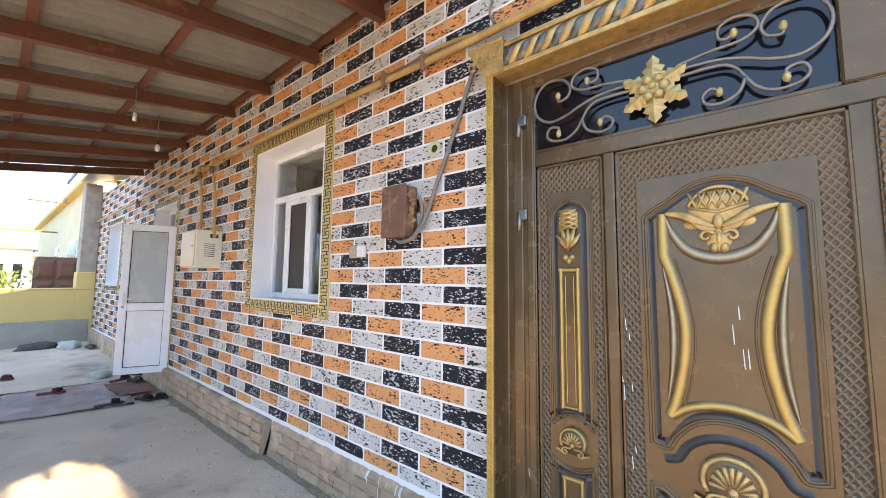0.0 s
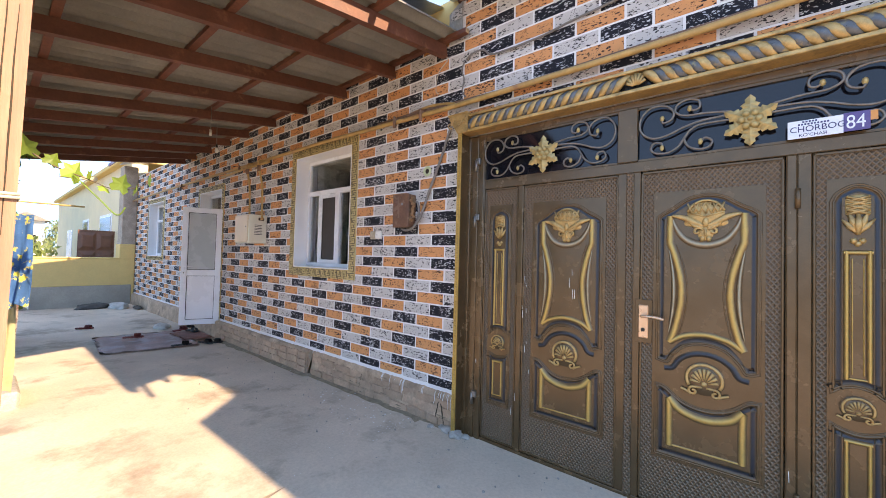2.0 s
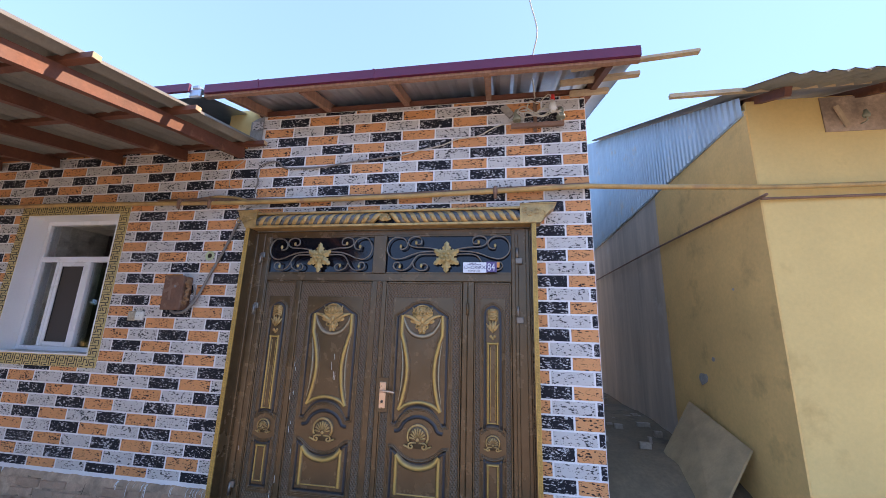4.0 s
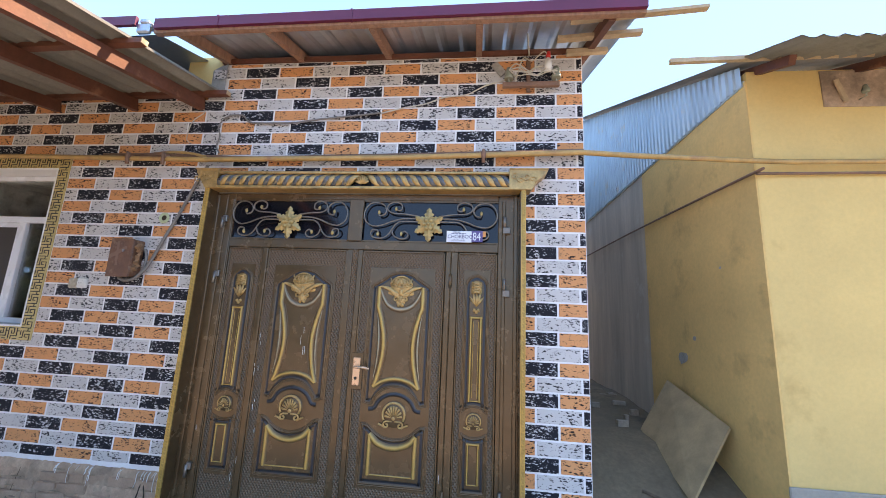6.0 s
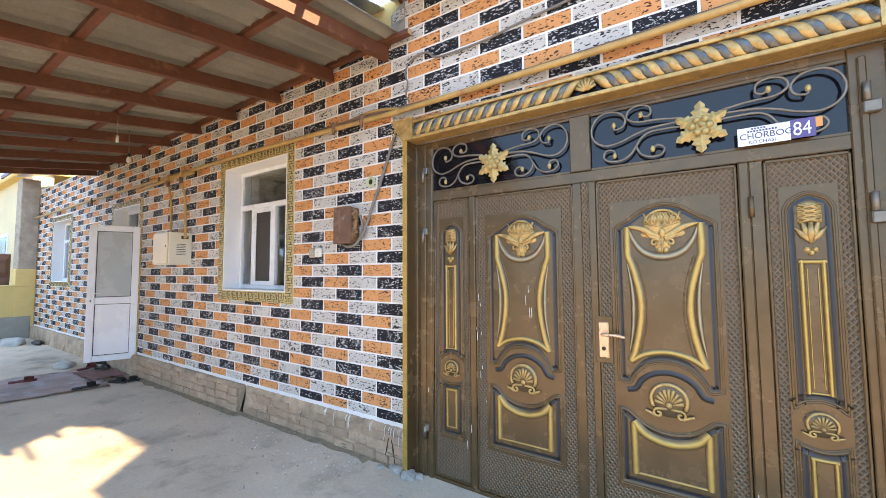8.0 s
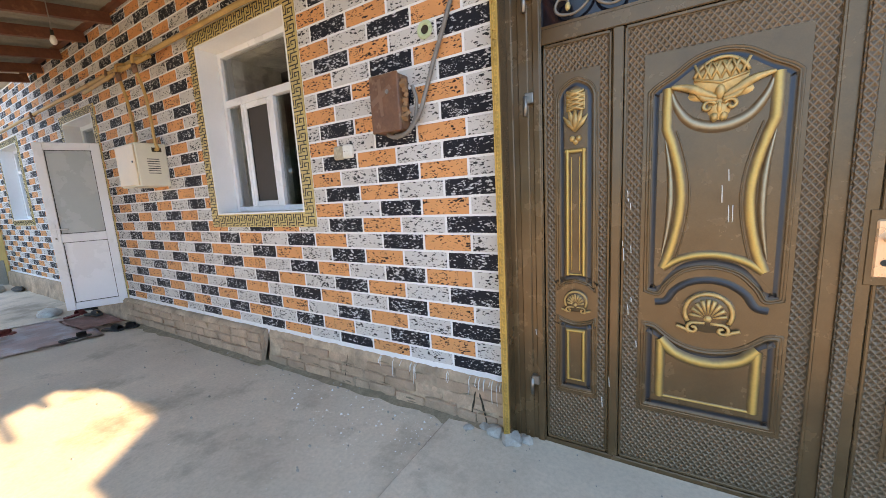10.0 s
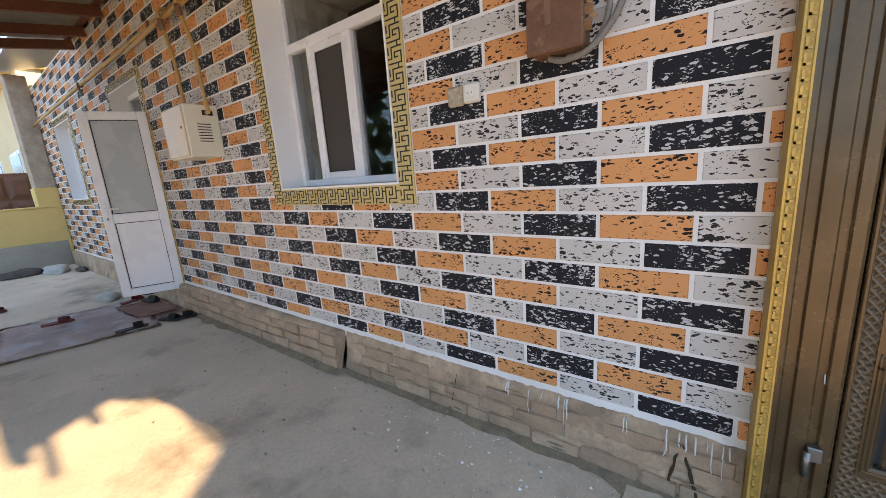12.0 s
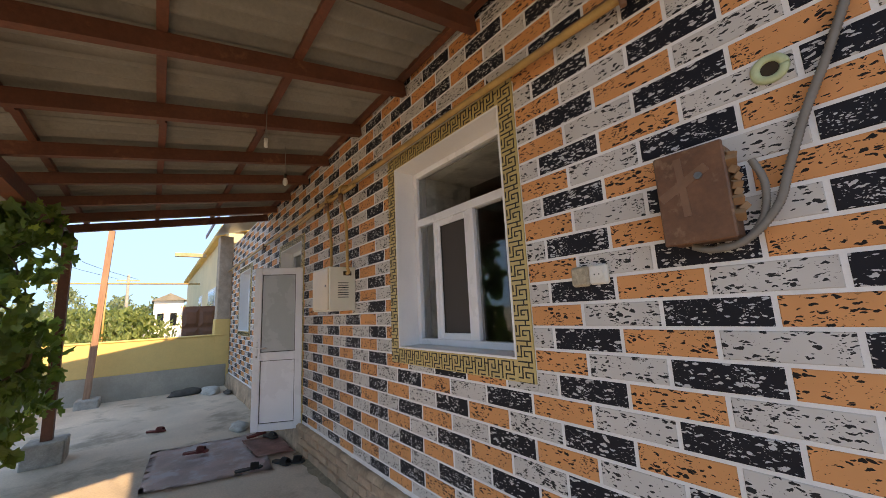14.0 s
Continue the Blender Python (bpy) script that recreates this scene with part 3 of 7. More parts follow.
for j in range(13):
    g.append([])
    for i in range(161):
        x, z = -3.53 + 2.19 * i / 160, -0.02 + (0.312 + 0.006 * noise.noise(Vector((i * 0.31, 8, 0)))) * j / 12
        q = Vector((x * 7, 0, z * 9))
        d = 0.016 + 0.010 * noise.noise(q) + 0.006 * noise.noise(q * 3.7) + 0.016 * (1 - j / 12)
        g[-1].append(bm.verts.new((x, -d if j < 12 else 0.0, z)))
for j in range(12):
    for i in range(160):
        bm.faces.new((g[j][i], g[j][i + 1], g[j + 1][i + 1], g[j + 1][i])).smooth = True
part("mortar_wash", bm, PLASTER, plinth_b, "lumpy wash of mortar over the bricks")
rng = random.Random(41)
for k in range(22):
    x, z = rng.uniform(-3.45, -1.42), rng.choice((0.035, 0.10, 0.175, 0.245)) + rng.uniform(-0.012, 0.012)
    ln = rng.uniform(0.03, 0.11)
    pts = [(x + ln * i / 4, -0.034 - 0.012 * (1 - z / 0.28) + 0.004 * noise.noise(Vector((x * 9, i, z))), z + 0.006 * noise.noise(Vector((i * 0.9, x, z * 7)))) for i in range(5)]
    part("open_joint", T(pts, rng.uniform(0.003, 0.006), 5, 0.6, taper=[0.3, 0.9, 1.1, 0.8, 0.2]), DIRT, plinth_b, "dark joint where mortar fell out")
for xc, lean, wide in ((-1.575, 0.006, 0.005), (-1.47, -0.008, 0.006), (-2.62, 0.005, 0.003)):
    pts = [(xc + lean * k + 0.008 * noise.noise(Vector((k * 1.3, xc, 0))), -0.042 + 0.0028 * k, 0.03 + 0.03 * k) for k in range(8)]
    part("crack", T(pts, wide, 6, 0.5, taper=[0.7, 1.2, 0.9, 1.3, 0.8, 1.0, 0.6, 0.3]), DARKHOLE, plinth_b, "dark crack between bricks")
bm = B(1.28, X1 - 0.002, -0.008, 0.0, -0.02, 0.14)
solid("baseboard", bm, PLASTER, (1.5, 0, 0), "low cement plinth beside the gate", "plinth", kind="structure")
# white primer band over the plinth, with a ragged lower edge
bm = bmesh.new()
prev = None
for i in range(700):
    x = X0 + 0.05 + i * (-1.340 - X0 - 0.05) / 699
    zb = 0.291 + 0.008 * noise.noise(Vector((x * 9, 0, 0))) + 0.009 * noise.noise(Vector((x * 31, 2, 0)))
    cur = [bm.verts.new((x, -0.006, zb)), bm.verts.new((x, -0.003, 0.33))]
    if prev:
        bm.faces.new((prev[0], cur[0], cur[1], prev[1]))
    prev = cur
part("primer_band", bm, JOINT, wall, "ragged white primer band")
rng = random.Random(3)
for i in range(18):
    x = rng.choice((rng.uniform(-3.3, -1.42), rng.uniform(-2.3, -1.5), rng.uniform(-1.55, -1.38)))
    ln = rng.uniform(0.1, 1.0) ** 2 * 0.13
    part("paint_drip", T([(x, -0.012, 0.283), (x, -0.030, 0.268), (x + rng.uniform(-0.004, 0.004), -0.037, 0.26 - ln * 0.6), (x + rng.uniform(-0.006, 0.006), -0.039, 0.26 - ln)], rng.uniform(0.0015, 0.004), 5, taper=[1, 1, 0.8, 0.7]), DRIP, plinth_b)
# crumbled mortar at the foot of the plinth, its dark colour doubling as shadow line
bm = bmesh.new()
prev = None
for i in range(120):
    x = -6.3 + i * 4.95 / 119
    w = 0.045 + 0.05 * abs(noise.noise(Vector((x * 3.1, 7, 0)))) + (0.10 if x > -1.9 else 0.0) * abs(noise.noise(Vector((x * 5, 2, 0))))
    y = -0.085 if x < -3.55 else -0.035
    cur = [bm.verts.new((x, y + 0.02, 0.020)), bm.verts.new((x, y - w * 0.4, 0.009)), bm.verts.new((x, y - w, 0.0012))]
    if prev:
        for k in range(2):
            bm.faces.new((prev[k + 1], cur[k + 1], cur[k], prev[k])).smooth = True
    prev = cur
solid("ground_dirt", bm, DIRT, (-3.8, -0.06, 0), "crumbled dirt, coloured dark as a shadow line, along the foot of the plinth", "dirt", kind="structure")
bm = bmesh.new()
for i in range(420):
    x = -1.35 - abs(rng.gauss(0, 0.85))
    y = -0.10 - abs(rng.gauss(0, 0.45 if i % 3 else 0.15))
    r = rng.uniform(0.002, 0.0055) if i % 9 else rng.uniform(0.006, 0.012)
    vs = [(x + r * rng.uniform(0.6, 1.2) * math.cos(a), y + r * rng.uniform(0.6, 1.2) * math.sin(a), 0.0) for a in (0.3, 1.9, 3.4, 5.0)]
    put_verts(bm, vs + [(x, y, r * 0.9)], ((0, 1, 4), (1, 2, 4), (2, 3, 4), (3, 0, 4)))
solid("plaster_crumbs", bm, JOINT, (-2, -0.4, 0), "white plaster crumbs scattered on the concrete by the gate", "debris", kind="stuff")

# ---- yellow parapet at the far end of the yard ----
par = thing("wall_west", (-12.35, -1.8, 0), "yellow limewashed yard wall on a grey cement base", "yard wall", kind="structure")
bm = bmesh.new()
box(bm, -12.5, -12.25, -7.5, -0.06, 0.52, 1.20, 0.008)
part("wall_body", bm, YELLOW, par)
bm = bmesh.new()
box(bm, -12.53, -12.235, -7.5, -0.06, -0.03, 0.52, 0.01)
part("cement_base", bm, BASEGREY, par)
bm = bmesh.new()
box(bm, -12.53, -12.23, -7.5, -0.06, 1.20, 1.235, 0.01)
part("coping", bm, YELLOW, par)
bm = bmesh.new()
box(bm, -12.72, -12.262, -0.30, -0.004, 0.0, 3.7, 0.012)
part("pilaster", bm, MORTAR, par, "bare brown cement pier")
bm = bmesh.new()
box(bm, -12.70, -12.2475, -0.33, -0.003, 0.0, 1.6, 0.012)
part("pilaster", bm, YELLOW, par, "yellow pier at the house corner")

# ---- canopy over the yard ----
can = thing("canopy", (-5, -1.3, 0), "lean-to canopy of red-brown timber roofed with grey corrugated sheets", "canopy")
SL = (3.30 - 2.86) / 2.45                # rise of the joists per metre


def zj(y):
    return 3.265 + SL * y


JX = [-1.58, -2.24, -3.02, -3.85, -4.66, -5.50, -6.22, -7.02, -7.80, -8.42]
for i, x in enumerate(JX):
    bm = bmesh.new()
    s = 0.02 * noise.noise(Vector((i * 1.7, 0, 0)))
    y1 = -0.03 if i else -0.02
    beam(bm, (x + s, -2.72, zj(-2.72) + 0.055), (x - s, y1, zj(y1) + 0.055), 0.055, 0.105)
    part("joist", bm, TIMBER, can)
for y in (-2.72, -2.32, -1.56, -0.86, -0.07):
    bm = bmesh.new()
    ends = [(-1.30 - 0.06 * abs(noise.noise(Vector((y * 5, 1, 0)))))] + [-3.4, -5.5, -8.6]
    z = zj(y) + 0.132
    beam(bm, (ends[0], y, z), (-5.0, y + 0.01, z), 0.05, 0.038)
    beam(bm, (-4.95, y + 0.025, z + 0.002), (-8.48, y, z), 0.05, 0.038)
    part("purlin", bm, TIMBER, can)
    part("purlin_end", B(ends[0], ends[0] + 0.006, y - 0.024, y + 0.024, z - 0.018, z + 0.018), PALEWOOD, can)
for k in range(8):
    x1 = -1.40 - k * 0.93
    x0 = max(x1 - 0.99, -8.50)
    bm = bmesh.new()
    nx, ys = 56, (-3.0, -1.5, 0.005)
    for top in (0, 1):
        rows = []
        for y in ys:
            rows.append([bm.verts.new((x0 + (x1 - x0) * i / nx, y, zj(y) + 0.168 + 0.024 * math.cos(2 * math.pi * (x0 + (x1 - x0) * i / nx) / 0.145) + 0.009 * top + 0.005 * (k % 2))) for i in range(nx + 1)])
        for a, b in zip(rows, rows[1:]):
            for i in range(nx):
                q = (a[i], a[i + 1], b[i + 1], b[i])
                f = bm.faces.new(q if top else q[::-1])
                f.smooth = True
        if top:
            for lo, hi in ((low, rows),):
                for r in (0, 2):
                    for i in range(nx):
                        bm.faces.new((lo[r][i], lo[r][i + 1], hi[r][i + 1], hi[r][i]))
                for i in (0, nx):
                    for r in (0, 1):
                        bm.faces.new((lo[r][i], lo[r + 1][i], hi[r + 1][i], hi[r][i]))
        low = rows
    part("roof_sheet", bm, SLATE, can)
# outer beam, posts and braces
bm = bmesh.new()
beam(bm, (-1.36, -2.50, 2.755), (-8.5, -2.45, 2.67), 0.12, 0.13)
part("main_beam", bm, TIMBER, can)
part("beam_end", B(-1.362, -1.352, -2.56, -2.44, 2.695, 2.815), PALEWOOD, can)
bm = bmesh.new()
beam(bm, (-1.52, -2.56, -0.02), (-1.50, -2.515, 2.69), 0.092, 0.10, (0, 1, 0))
part("post", bm, RAWWOOD, can, "bare sun-lit pine post")
for dx, dy, za, zb in ((0.048, -0.006, 0.05, 2.62), (0.047, 0.020, 1.5, 2.3), (0.047, -0.028, 0.3, 1.1)):
    n = 14
    pts = [(-1.52 + 0.02 * z / 2.7 + dx, -2.56 + 0.045 * z / 2.7 + dy + 0.004 * noise.noise(Vector((z * 5, dx, dy))), z) for z in [za + (zb - za) * i / n for i in range(n + 1)]]
    part("crack", T(pts, 0.0028, 5, taper=[0.3 + 0.7 * math.sin(math.pi * i / n) for i in range(n + 1)]), DARKHOLE, can, "dark drying crack in the post")
bm = bmesh.new()
beam(bm, (-1.50, -2.60, 2.78), (-2.00, -2.93, 1.55), 0.10, 0.045, (1, 0, 0))
part("brace", bm, RAWWOOD, can)
bm = bmesh.new()
beam(bm, (-8.20, -2.42, 0.26), (-8.20, -2.44, 2.61), 0.10, 0.10, (0, 1, 0))
part("post", bm, TIMBER, can)
bm = bmesh.new()
beam(bm, (-8.22, -2.45, 2.05), (-8.9, -2.5, 2.70), 0.07, 0.05, (0, 1, 0))
part("brace", bm, TIMBER, can)
bm = bmesh.new()
beam(bm, (-4.9, -2.50, 0.0), (-4.85, -2.47, 2.68), 0.10, 0.10, (0, 1, 0))
part("post", bm, TIMBER, can)
part("footing", B(-8.40, -8.02, -2.60, -2.24, -0.02, 0.26, 0.015), STONE, can, "rough concrete post footing")
# rope tied round the near post
bm = bmesh.new()
for k in range(2):
    z = 1.63 + 0.012 * k
    tube(bm, [(-1.51 + 0.062 * sx, -2.545 + 0.066 * sy, z) for sx, sy in ((-1, -1), (1, -1), (1, 1), (-1, 1), (-1, -1))], 0.006, 6, axis=(0, 0, 1))
tube(bm, smooth_line([(-1.57, -2.56, 1.63), (-2.2, -2.62, 1.60), (-3.2, -2.68, 1.62), (-4.9, -2.56, 1.68)]), 0.004, 5, axis=(0, 0, 1))
solid("clothes_line", bm, WIRE, (-1.5, -2.5, 1.63), "pale rope knotted round the pine post as a washing line", "rope")

# leaning pole on a concrete block at the yard wall
pole = thing("leaning_pole", (-11.9, -2.44, 0), "rough pine pole leaning in a concrete block by the yard wall", "pole")
bm = bmesh.new()
beam(bm, (-11.92, -2.47, 0.13), (-11.85, -2.33, 3.55), 0.11, 0.10, (0, 1, 0))
part("shaft", bm, RAWWOOD, pole)
bm = bmesh.new()
box(bm, -12.12, -11.70, -2.62, -2.26, -0.02, 0.17, 0.02)
part("block", bm, STONE, pole)

# ---- roof of the house ----
rf = thing("roof", (0, -0.55, 3.6), "lean-to house roof with maroon metal fascia and galvanised sheets", "roof", kind="structure")
RS = 0.30


def zr(y):
    return 3.665 + RS * (y + 0.55)


bm = bmesh.new()
nx, xa, xb = 120, -1.60, 2.02
for top in (0, 1):
    rows = [[bm.verts.new((xa + (xb - xa) * i / nx, y, zr(y) - 0.012 + 0.012 * top + (0.010 if (i % 6) in (0, 1) else 0))) for i in range(nx + 1)] for y in (-0.57, 4.2)]
    for i in range(nx):
        q = (rows[0][i], rows[0][i + 1], rows[1][i + 1], rows[1][i])
        bm.faces.new(q if top else q[::-1])
part("roof_sheet", bm, ZINC, rf)
part("fascia", B(-1.56, 2.0, -0.60, -0.575, 3.592, 3.672), PURPLE, rf, "maroon metal fascia strip")
bm = bmesh.new()
box(bm, -1.58, 2.0, -0.572, -0.53, 3.572, 3.612)
part("eaves_batten", bm, RAWWOOD, rf)
part("wall_plate", B(-1.45, 1.80, -0.02, 0.08, 3.725, 3.765), TIMBER, rf)
part("joint_strip", B(-0.02, -0.005, -0.604, -0.57, 3.588, 3.676), PURPLE, rf)
part("joint_strip", B(-1.05, -1.035, -0.604, -0.57, 3.588, 3.676), PURPLE, rf)
for x in (-1.40, -0.70, 0.10, 0.88, 1.78):
    bm = bmesh.new()
    beam(bm, (x + 0.02, -0.53, zr(-0.53) - 0.06), (x, 0.5, zr(0.5) - 0.06), 0.05, 0.085)
    part("rafter", bm, RAWWOOD if x < 1 else TIMBER, rf)
bm = bmesh.new()
beam(bm, (1.55, -0.42, 3.66), (2.45, -0.46, 3.69), 0.045, 0.022)
beam(bm, (1.5, -0.20, 3.70), (2.12, -0.22, 3.72), 0.05, 0.03)
beam(bm, (1.6, -0.06, 3.69), (1.92, -0.06, 3.70), 0.04, 0.04)
part("purlin", bm, PALEWOOD, rf)
# left part of the roof, past the gap with the gutter bracket
bm = bmesh.new()
for top in (0, 1):
    rows = [[bm.verts.new((x, y, zr(y) - 0.012 + 0.012 * top)) for x in (-12.3, -1.72)] for y in (-0.40, 4.2)]
    q = (rows[0][0], rows[0][1], rows[1][1], rows[1][0])
    bm.faces.new(q if top else q[::-1])
part("roof_sheet", bm, ZINC, rf)
part("fascia", B(-12.3, -1.70, -0.62, -0.595, 3.61, 3.685), PURPLE, rf)
bm = bmesh.new()
box(bm, -1.71, -1.60, -0.60, -0.56, 3.56, 3.64, 0.012)
box(bm, -1.69, -1.62, -0.60, -0.50, 3.64, 3.68, 0.01)
part("gutter_bracket", bm, ZINC, rf)
bm = bmesh.new()
put_verts(bm, [(-12.3, 4.2, zr(4.2)), (2.02, 4.2, zr(4.2)), (2.02, 9.3, 3.72), (-12.3, 9.3, 3.72)], ((0, 1, 2, 3),))
part("rear_slope", bm, ZINC, rf)

# ---- the yellow neighbour across the alley ----
nb = thing("neighbour_house", (6, 4, 0), "yellow plastered house across the alley with a galvanised gable", "house")
bm = bmesh.new()
box(bm, 4.02, 13.0, 1.47, 1.75, -0.62, 4.52)
part("wall", bm, YELLOW, nb)
part("wall", B(4.0, 4.3, 1.472, 4.3, -0.62, 4.40), MUSTARD, nb, "stained mustard side wall")
part("wall", B(4.01, 4.3, 4.302, 11.0, -0.62, 4.40), GREYWALL, nb, "streaked bare cement side wall")
part("cement_foot", B(4.0 - 0.02, 13.0, 1.44, 1.47, -0.62, 0.03, 0.01), BASEGREY, nb)
bm = bmesh.new()
N = 70
for i in range(N):
    y0, y1 = 1.5 + i * 0.125, 1.5 + (i + 1) * 0.125
    zt0, zt1 = 4.60 + 0.46 * (y0 - 1.5), 4.60 + 0.46 * (y1 - 1.5)
    q = y0 + 0.09
    zq = 4.60 + 0.46 * (q - 1.5)
    put_verts(bm, [(3.98, y0, 4.37), (3.98, q, 4.37), (3.98, q, zq), (3.98, y0, zt0)], ((0, 1, 2, 3)[::-1],))
    put_verts(bm, [(3.98, q, 4.37), (3.955, q + 0.012, 4.37), (3.955, q + 0.012, zq), (3.98, q, zq)], ((0, 1, 2, 3)[::-1],))
    put_verts(bm, [(3.955, q + 0.012, 4.37), (3.955, y1 - 0.01, 4.37), (3.955, y1 - 0.01, zt1), (3.955, q + 0.012, zq)], ((0, 1, 2, 3)[::-1],))
    put_verts(bm, [(3.955, y1 - 0.01, 4.37), (3.98, y1, 4.37), (3.98, y1, zt1), (3.955, y1 - 0.01, zt1)], ((0, 1, 2, 3)[::-1],))
box(bm, 3.985, 4.05, 1.5, 10.25, 4.35, 4.42)
part("gable_sheet", bm, GABLE, nb, "bluish galvanised gable cladding")
bm = bmesh.new()
nx = 160
for top in (0, 1):
    rows = [[bm.verts.new((3.82 + 9.3 * i / nx, y, 4.63 + 0.46 * (y - 1.5) + 0.02 * math.cos(2 * math.pi * 9.3 * i / nx / 0.18) + 0.01 * top)) for i in range(nx + 1)] for y in (0.48, 8.0)]
    for i in range(nx):
        q = (rows[0][i], rows[0][i + 1], rows[1][i + 1], rows[1][i])
        f = bm.faces.new(q if top else q[::-1])
        f.smooth = True
part("roof", bm, SLATE, nb, "corrugated grey roof")
for x in (4.15, 5.2, 6.3, 7.4):
    bm = bmesh.new()
    beam(bm, (x, 1.0, 4.32), (x, 2.2, 4.86), 0.07, 0.10)
    part("rafter", bm, TIMBER, nb)
bm = bmesh.new()
beam(bm, (3.05, 1.22, 4.50), (7.5, 1.16, 4.53), 0.05, 0.05)
part("eaves_batten", bm, PALEWOOD, nb)
bm = bmesh.new()
box(bm, 4.80, 6.4, 1.455, 1.469, 4.05, 4.50)
part("bare_patch", bm, PLASTER, nb, "unpainted niche below the eaves")
for x in (5.15, 5.45):
    bm = bmesh.new()
    tube(bm, [(x, 1.44, 4.12), (x, 1.36, 4.12), (x, 1.36, 4.20)], 0.008, 6, axis=(1, 0, 0))
    tube(bm, [(x, 1.36, 4.16), (x, 1.36, 4.19), (x, 1.36, 4.22), (x, 1.36, 4.25)], 0.035, 10, axis=(1, 0, 0), taper=[0.9, 1.0, 0.7, 0.5])
    part("insulator", bm, PORCELAIN, nb)
bm = bmesh.new()
beam(bm, (4.92, 1.42, 4.36), (5.02, 1.44, 4.10), 0.05, 0.02, (0, 1, 0))
part("strut", bm, PALEWOOD, nb)
rng = random.Random(8)
for c in ((3.24, 1.05, 0.17), (2.9, 1.35, 0.05), (2.21, 2.27, 0.03)):
    a = [(3.992, c[0] + c[2] * rng.uniform(0.6, 1.2) * math.cos(t), c[1] + c[2] * 0.6 * rng.uniform(0.6, 1.2) * math.sin(t)) for t in [2 * math.pi * j / 11 for j in range(11)]]
    bm = bmesh.new()
    put_verts(bm, a, (tuple(range(11))[::-1],))
    part("plaster_scar", bm, STONE, nb, "chipped plaster patch")

# the house stands nearer and smaller than drawn above
NC, NK = Vector((0.95, -2.85, 1.60)), 0.73


def shrink(ob):
    ob.scale = (NK, NK, NK)
    ob.location = NC + NK * (ob.location - NC)


shrink(nb)

# leaning board in the alley
bm = bmesh.new()
bc = [Vector(q) for q in ((3.11, 1.85, 0.92), (3.12, 0.82, 0.70), (2.66, 0.60, 0.16), (2.74, 1.72, 0.40))]
nn = (bc[1] - bc[0]).cross(bc[3] - bc[0]).normalized() * 0.02
put_verts(bm, bc + [q + nn for q in bc], ((0, 1, 2, 3), (7, 6, 5, 4), (0, 4, 5, 1), (1, 5, 6, 2), (2, 6, 7, 3), (3, 7, 4, 0)))
bmesh.ops.recalc_face_normals(bm, faces=bm.faces)
board = solid("board", bm, mat("dusty_hardboard", (0.47, 0.315, 0.165), 0.9, var=0.3, scale=4, dirt=(0.30, 0.19, 0.10)), (2.9, 1.2, 0.2), "dusty square board leaning on the alley wall", "board")


# ---- the steel gate ----
ROSE = mat("gold_leaf_casting", (0.55, 0.40, 0.17), 0.42, metal=0.35, var=0.3, scale=18, grain=70, gvar=0.25, bmp=0.15)
GX0, GX1 = -1.286, 1.229
gate = thing("gate", (0.02, -0.03, 0.0), "dark brown pressed-steel gate with gold reliefs and a glazed transom, closed", "gate")
for nm, r in (("frame_post", (GX0, -1.095, 0.03, 2.47)), ("frame_post", (1.072, GX1, 0.03, 2.47)), ("frame_head", (-1.095, 1.072, 2.425, 2.47)), ("transom_bar", (-1.095, 1.072, 2.022, 2.088)), ("threshold", (-1.095, 1.072, 0.0, 0.055))):
    part(nm, B(r[0], r[1], -0.055, 0.05, r[2], r[3], 0.004), BROWN, gate)
for nm, r in (("frame_rib", (-1.262, -1.232, 0.03, 2.46)), ("frame_rib", (-1.206, -1.156, 0.03, 2.46)), ("frame_rib", (-1.135, -1.100, 0.03, 2.42)), ("frame_rib", (1.10, 1.128, 0.03, 2.42)), ("frame_rib", (1.185, 1.215, 0.03, 2.46)), ("mullion", (-0.105, 0.012, 2.088, 2.425))):
    part(nm, B(r[0], r[1], -0.066, -0.05, r[2], r[3], 0.005), BROWN, gate)
# centre stile, with a raised cover strip, and the two thin mullions
part("centre_stile", B(-0.098, 0.030, -0.052, 0.03, 0.055, 2.022, 0.003), BROWN, gate)
part("cover_strip", B(-0.050, -0.008, -0.068, -0.05, 0.055, 2.022, 0.006), WEAVE, gate)
part("mullion", B(-0.795, -0.752, -0.060, 0.03, 0.055, 2.022, 0.006), BROWN, gate)
part("mullion", B(0.680, 0.722, -0.060, 0.03, 0.055, 2.022, 0.006), BROWN, gate)
part("mullion", B(0.722, 0.774, -0.052, 0.03, 0.055, 2.022, 0.004), BROWN, gate)


def plate(parent, name, outline, y0, y1, material):
    bm = bmesh.new()
    f = [bm.verts.new((x, y0, z)) for x, z in outline]
    b = [bm.verts.new((x, y1, z)) for x, z in outline]
    bm.faces.new(f)
    bm.faces.new(b[::-1])
    for i in range(len(f)):
        k = (i + 1) % len(f)
        bm.faces.new((f[k], f[i], b[i], b[k]))
    bmesh.ops.recalc_face_normals(bm, faces=bm.faces)
    bmesh.ops.triangulate(bm, faces=[q for q in bm.faces if len(q.verts) > 4])
    return part(name, bm, material, parent)


def curve2(pts, n=6):
    return [(p.x, p.y) for p in smooth_line([(x, z, 0) for x, z in pts], n)]


def spiral(cx, cz, r0, turns, a0, hand, n=22):
    return [(cx + r0 * (1 - 0.82 * i / n) * math.cos(radians(a0) + hand * turns * 2 * math.pi * i / n), cz + r0 * (1 - 0.82 * i / n) * math.sin(radians(a0) + hand * turns * 2 * math.pi * i / n)) for i in range(n + 1)]


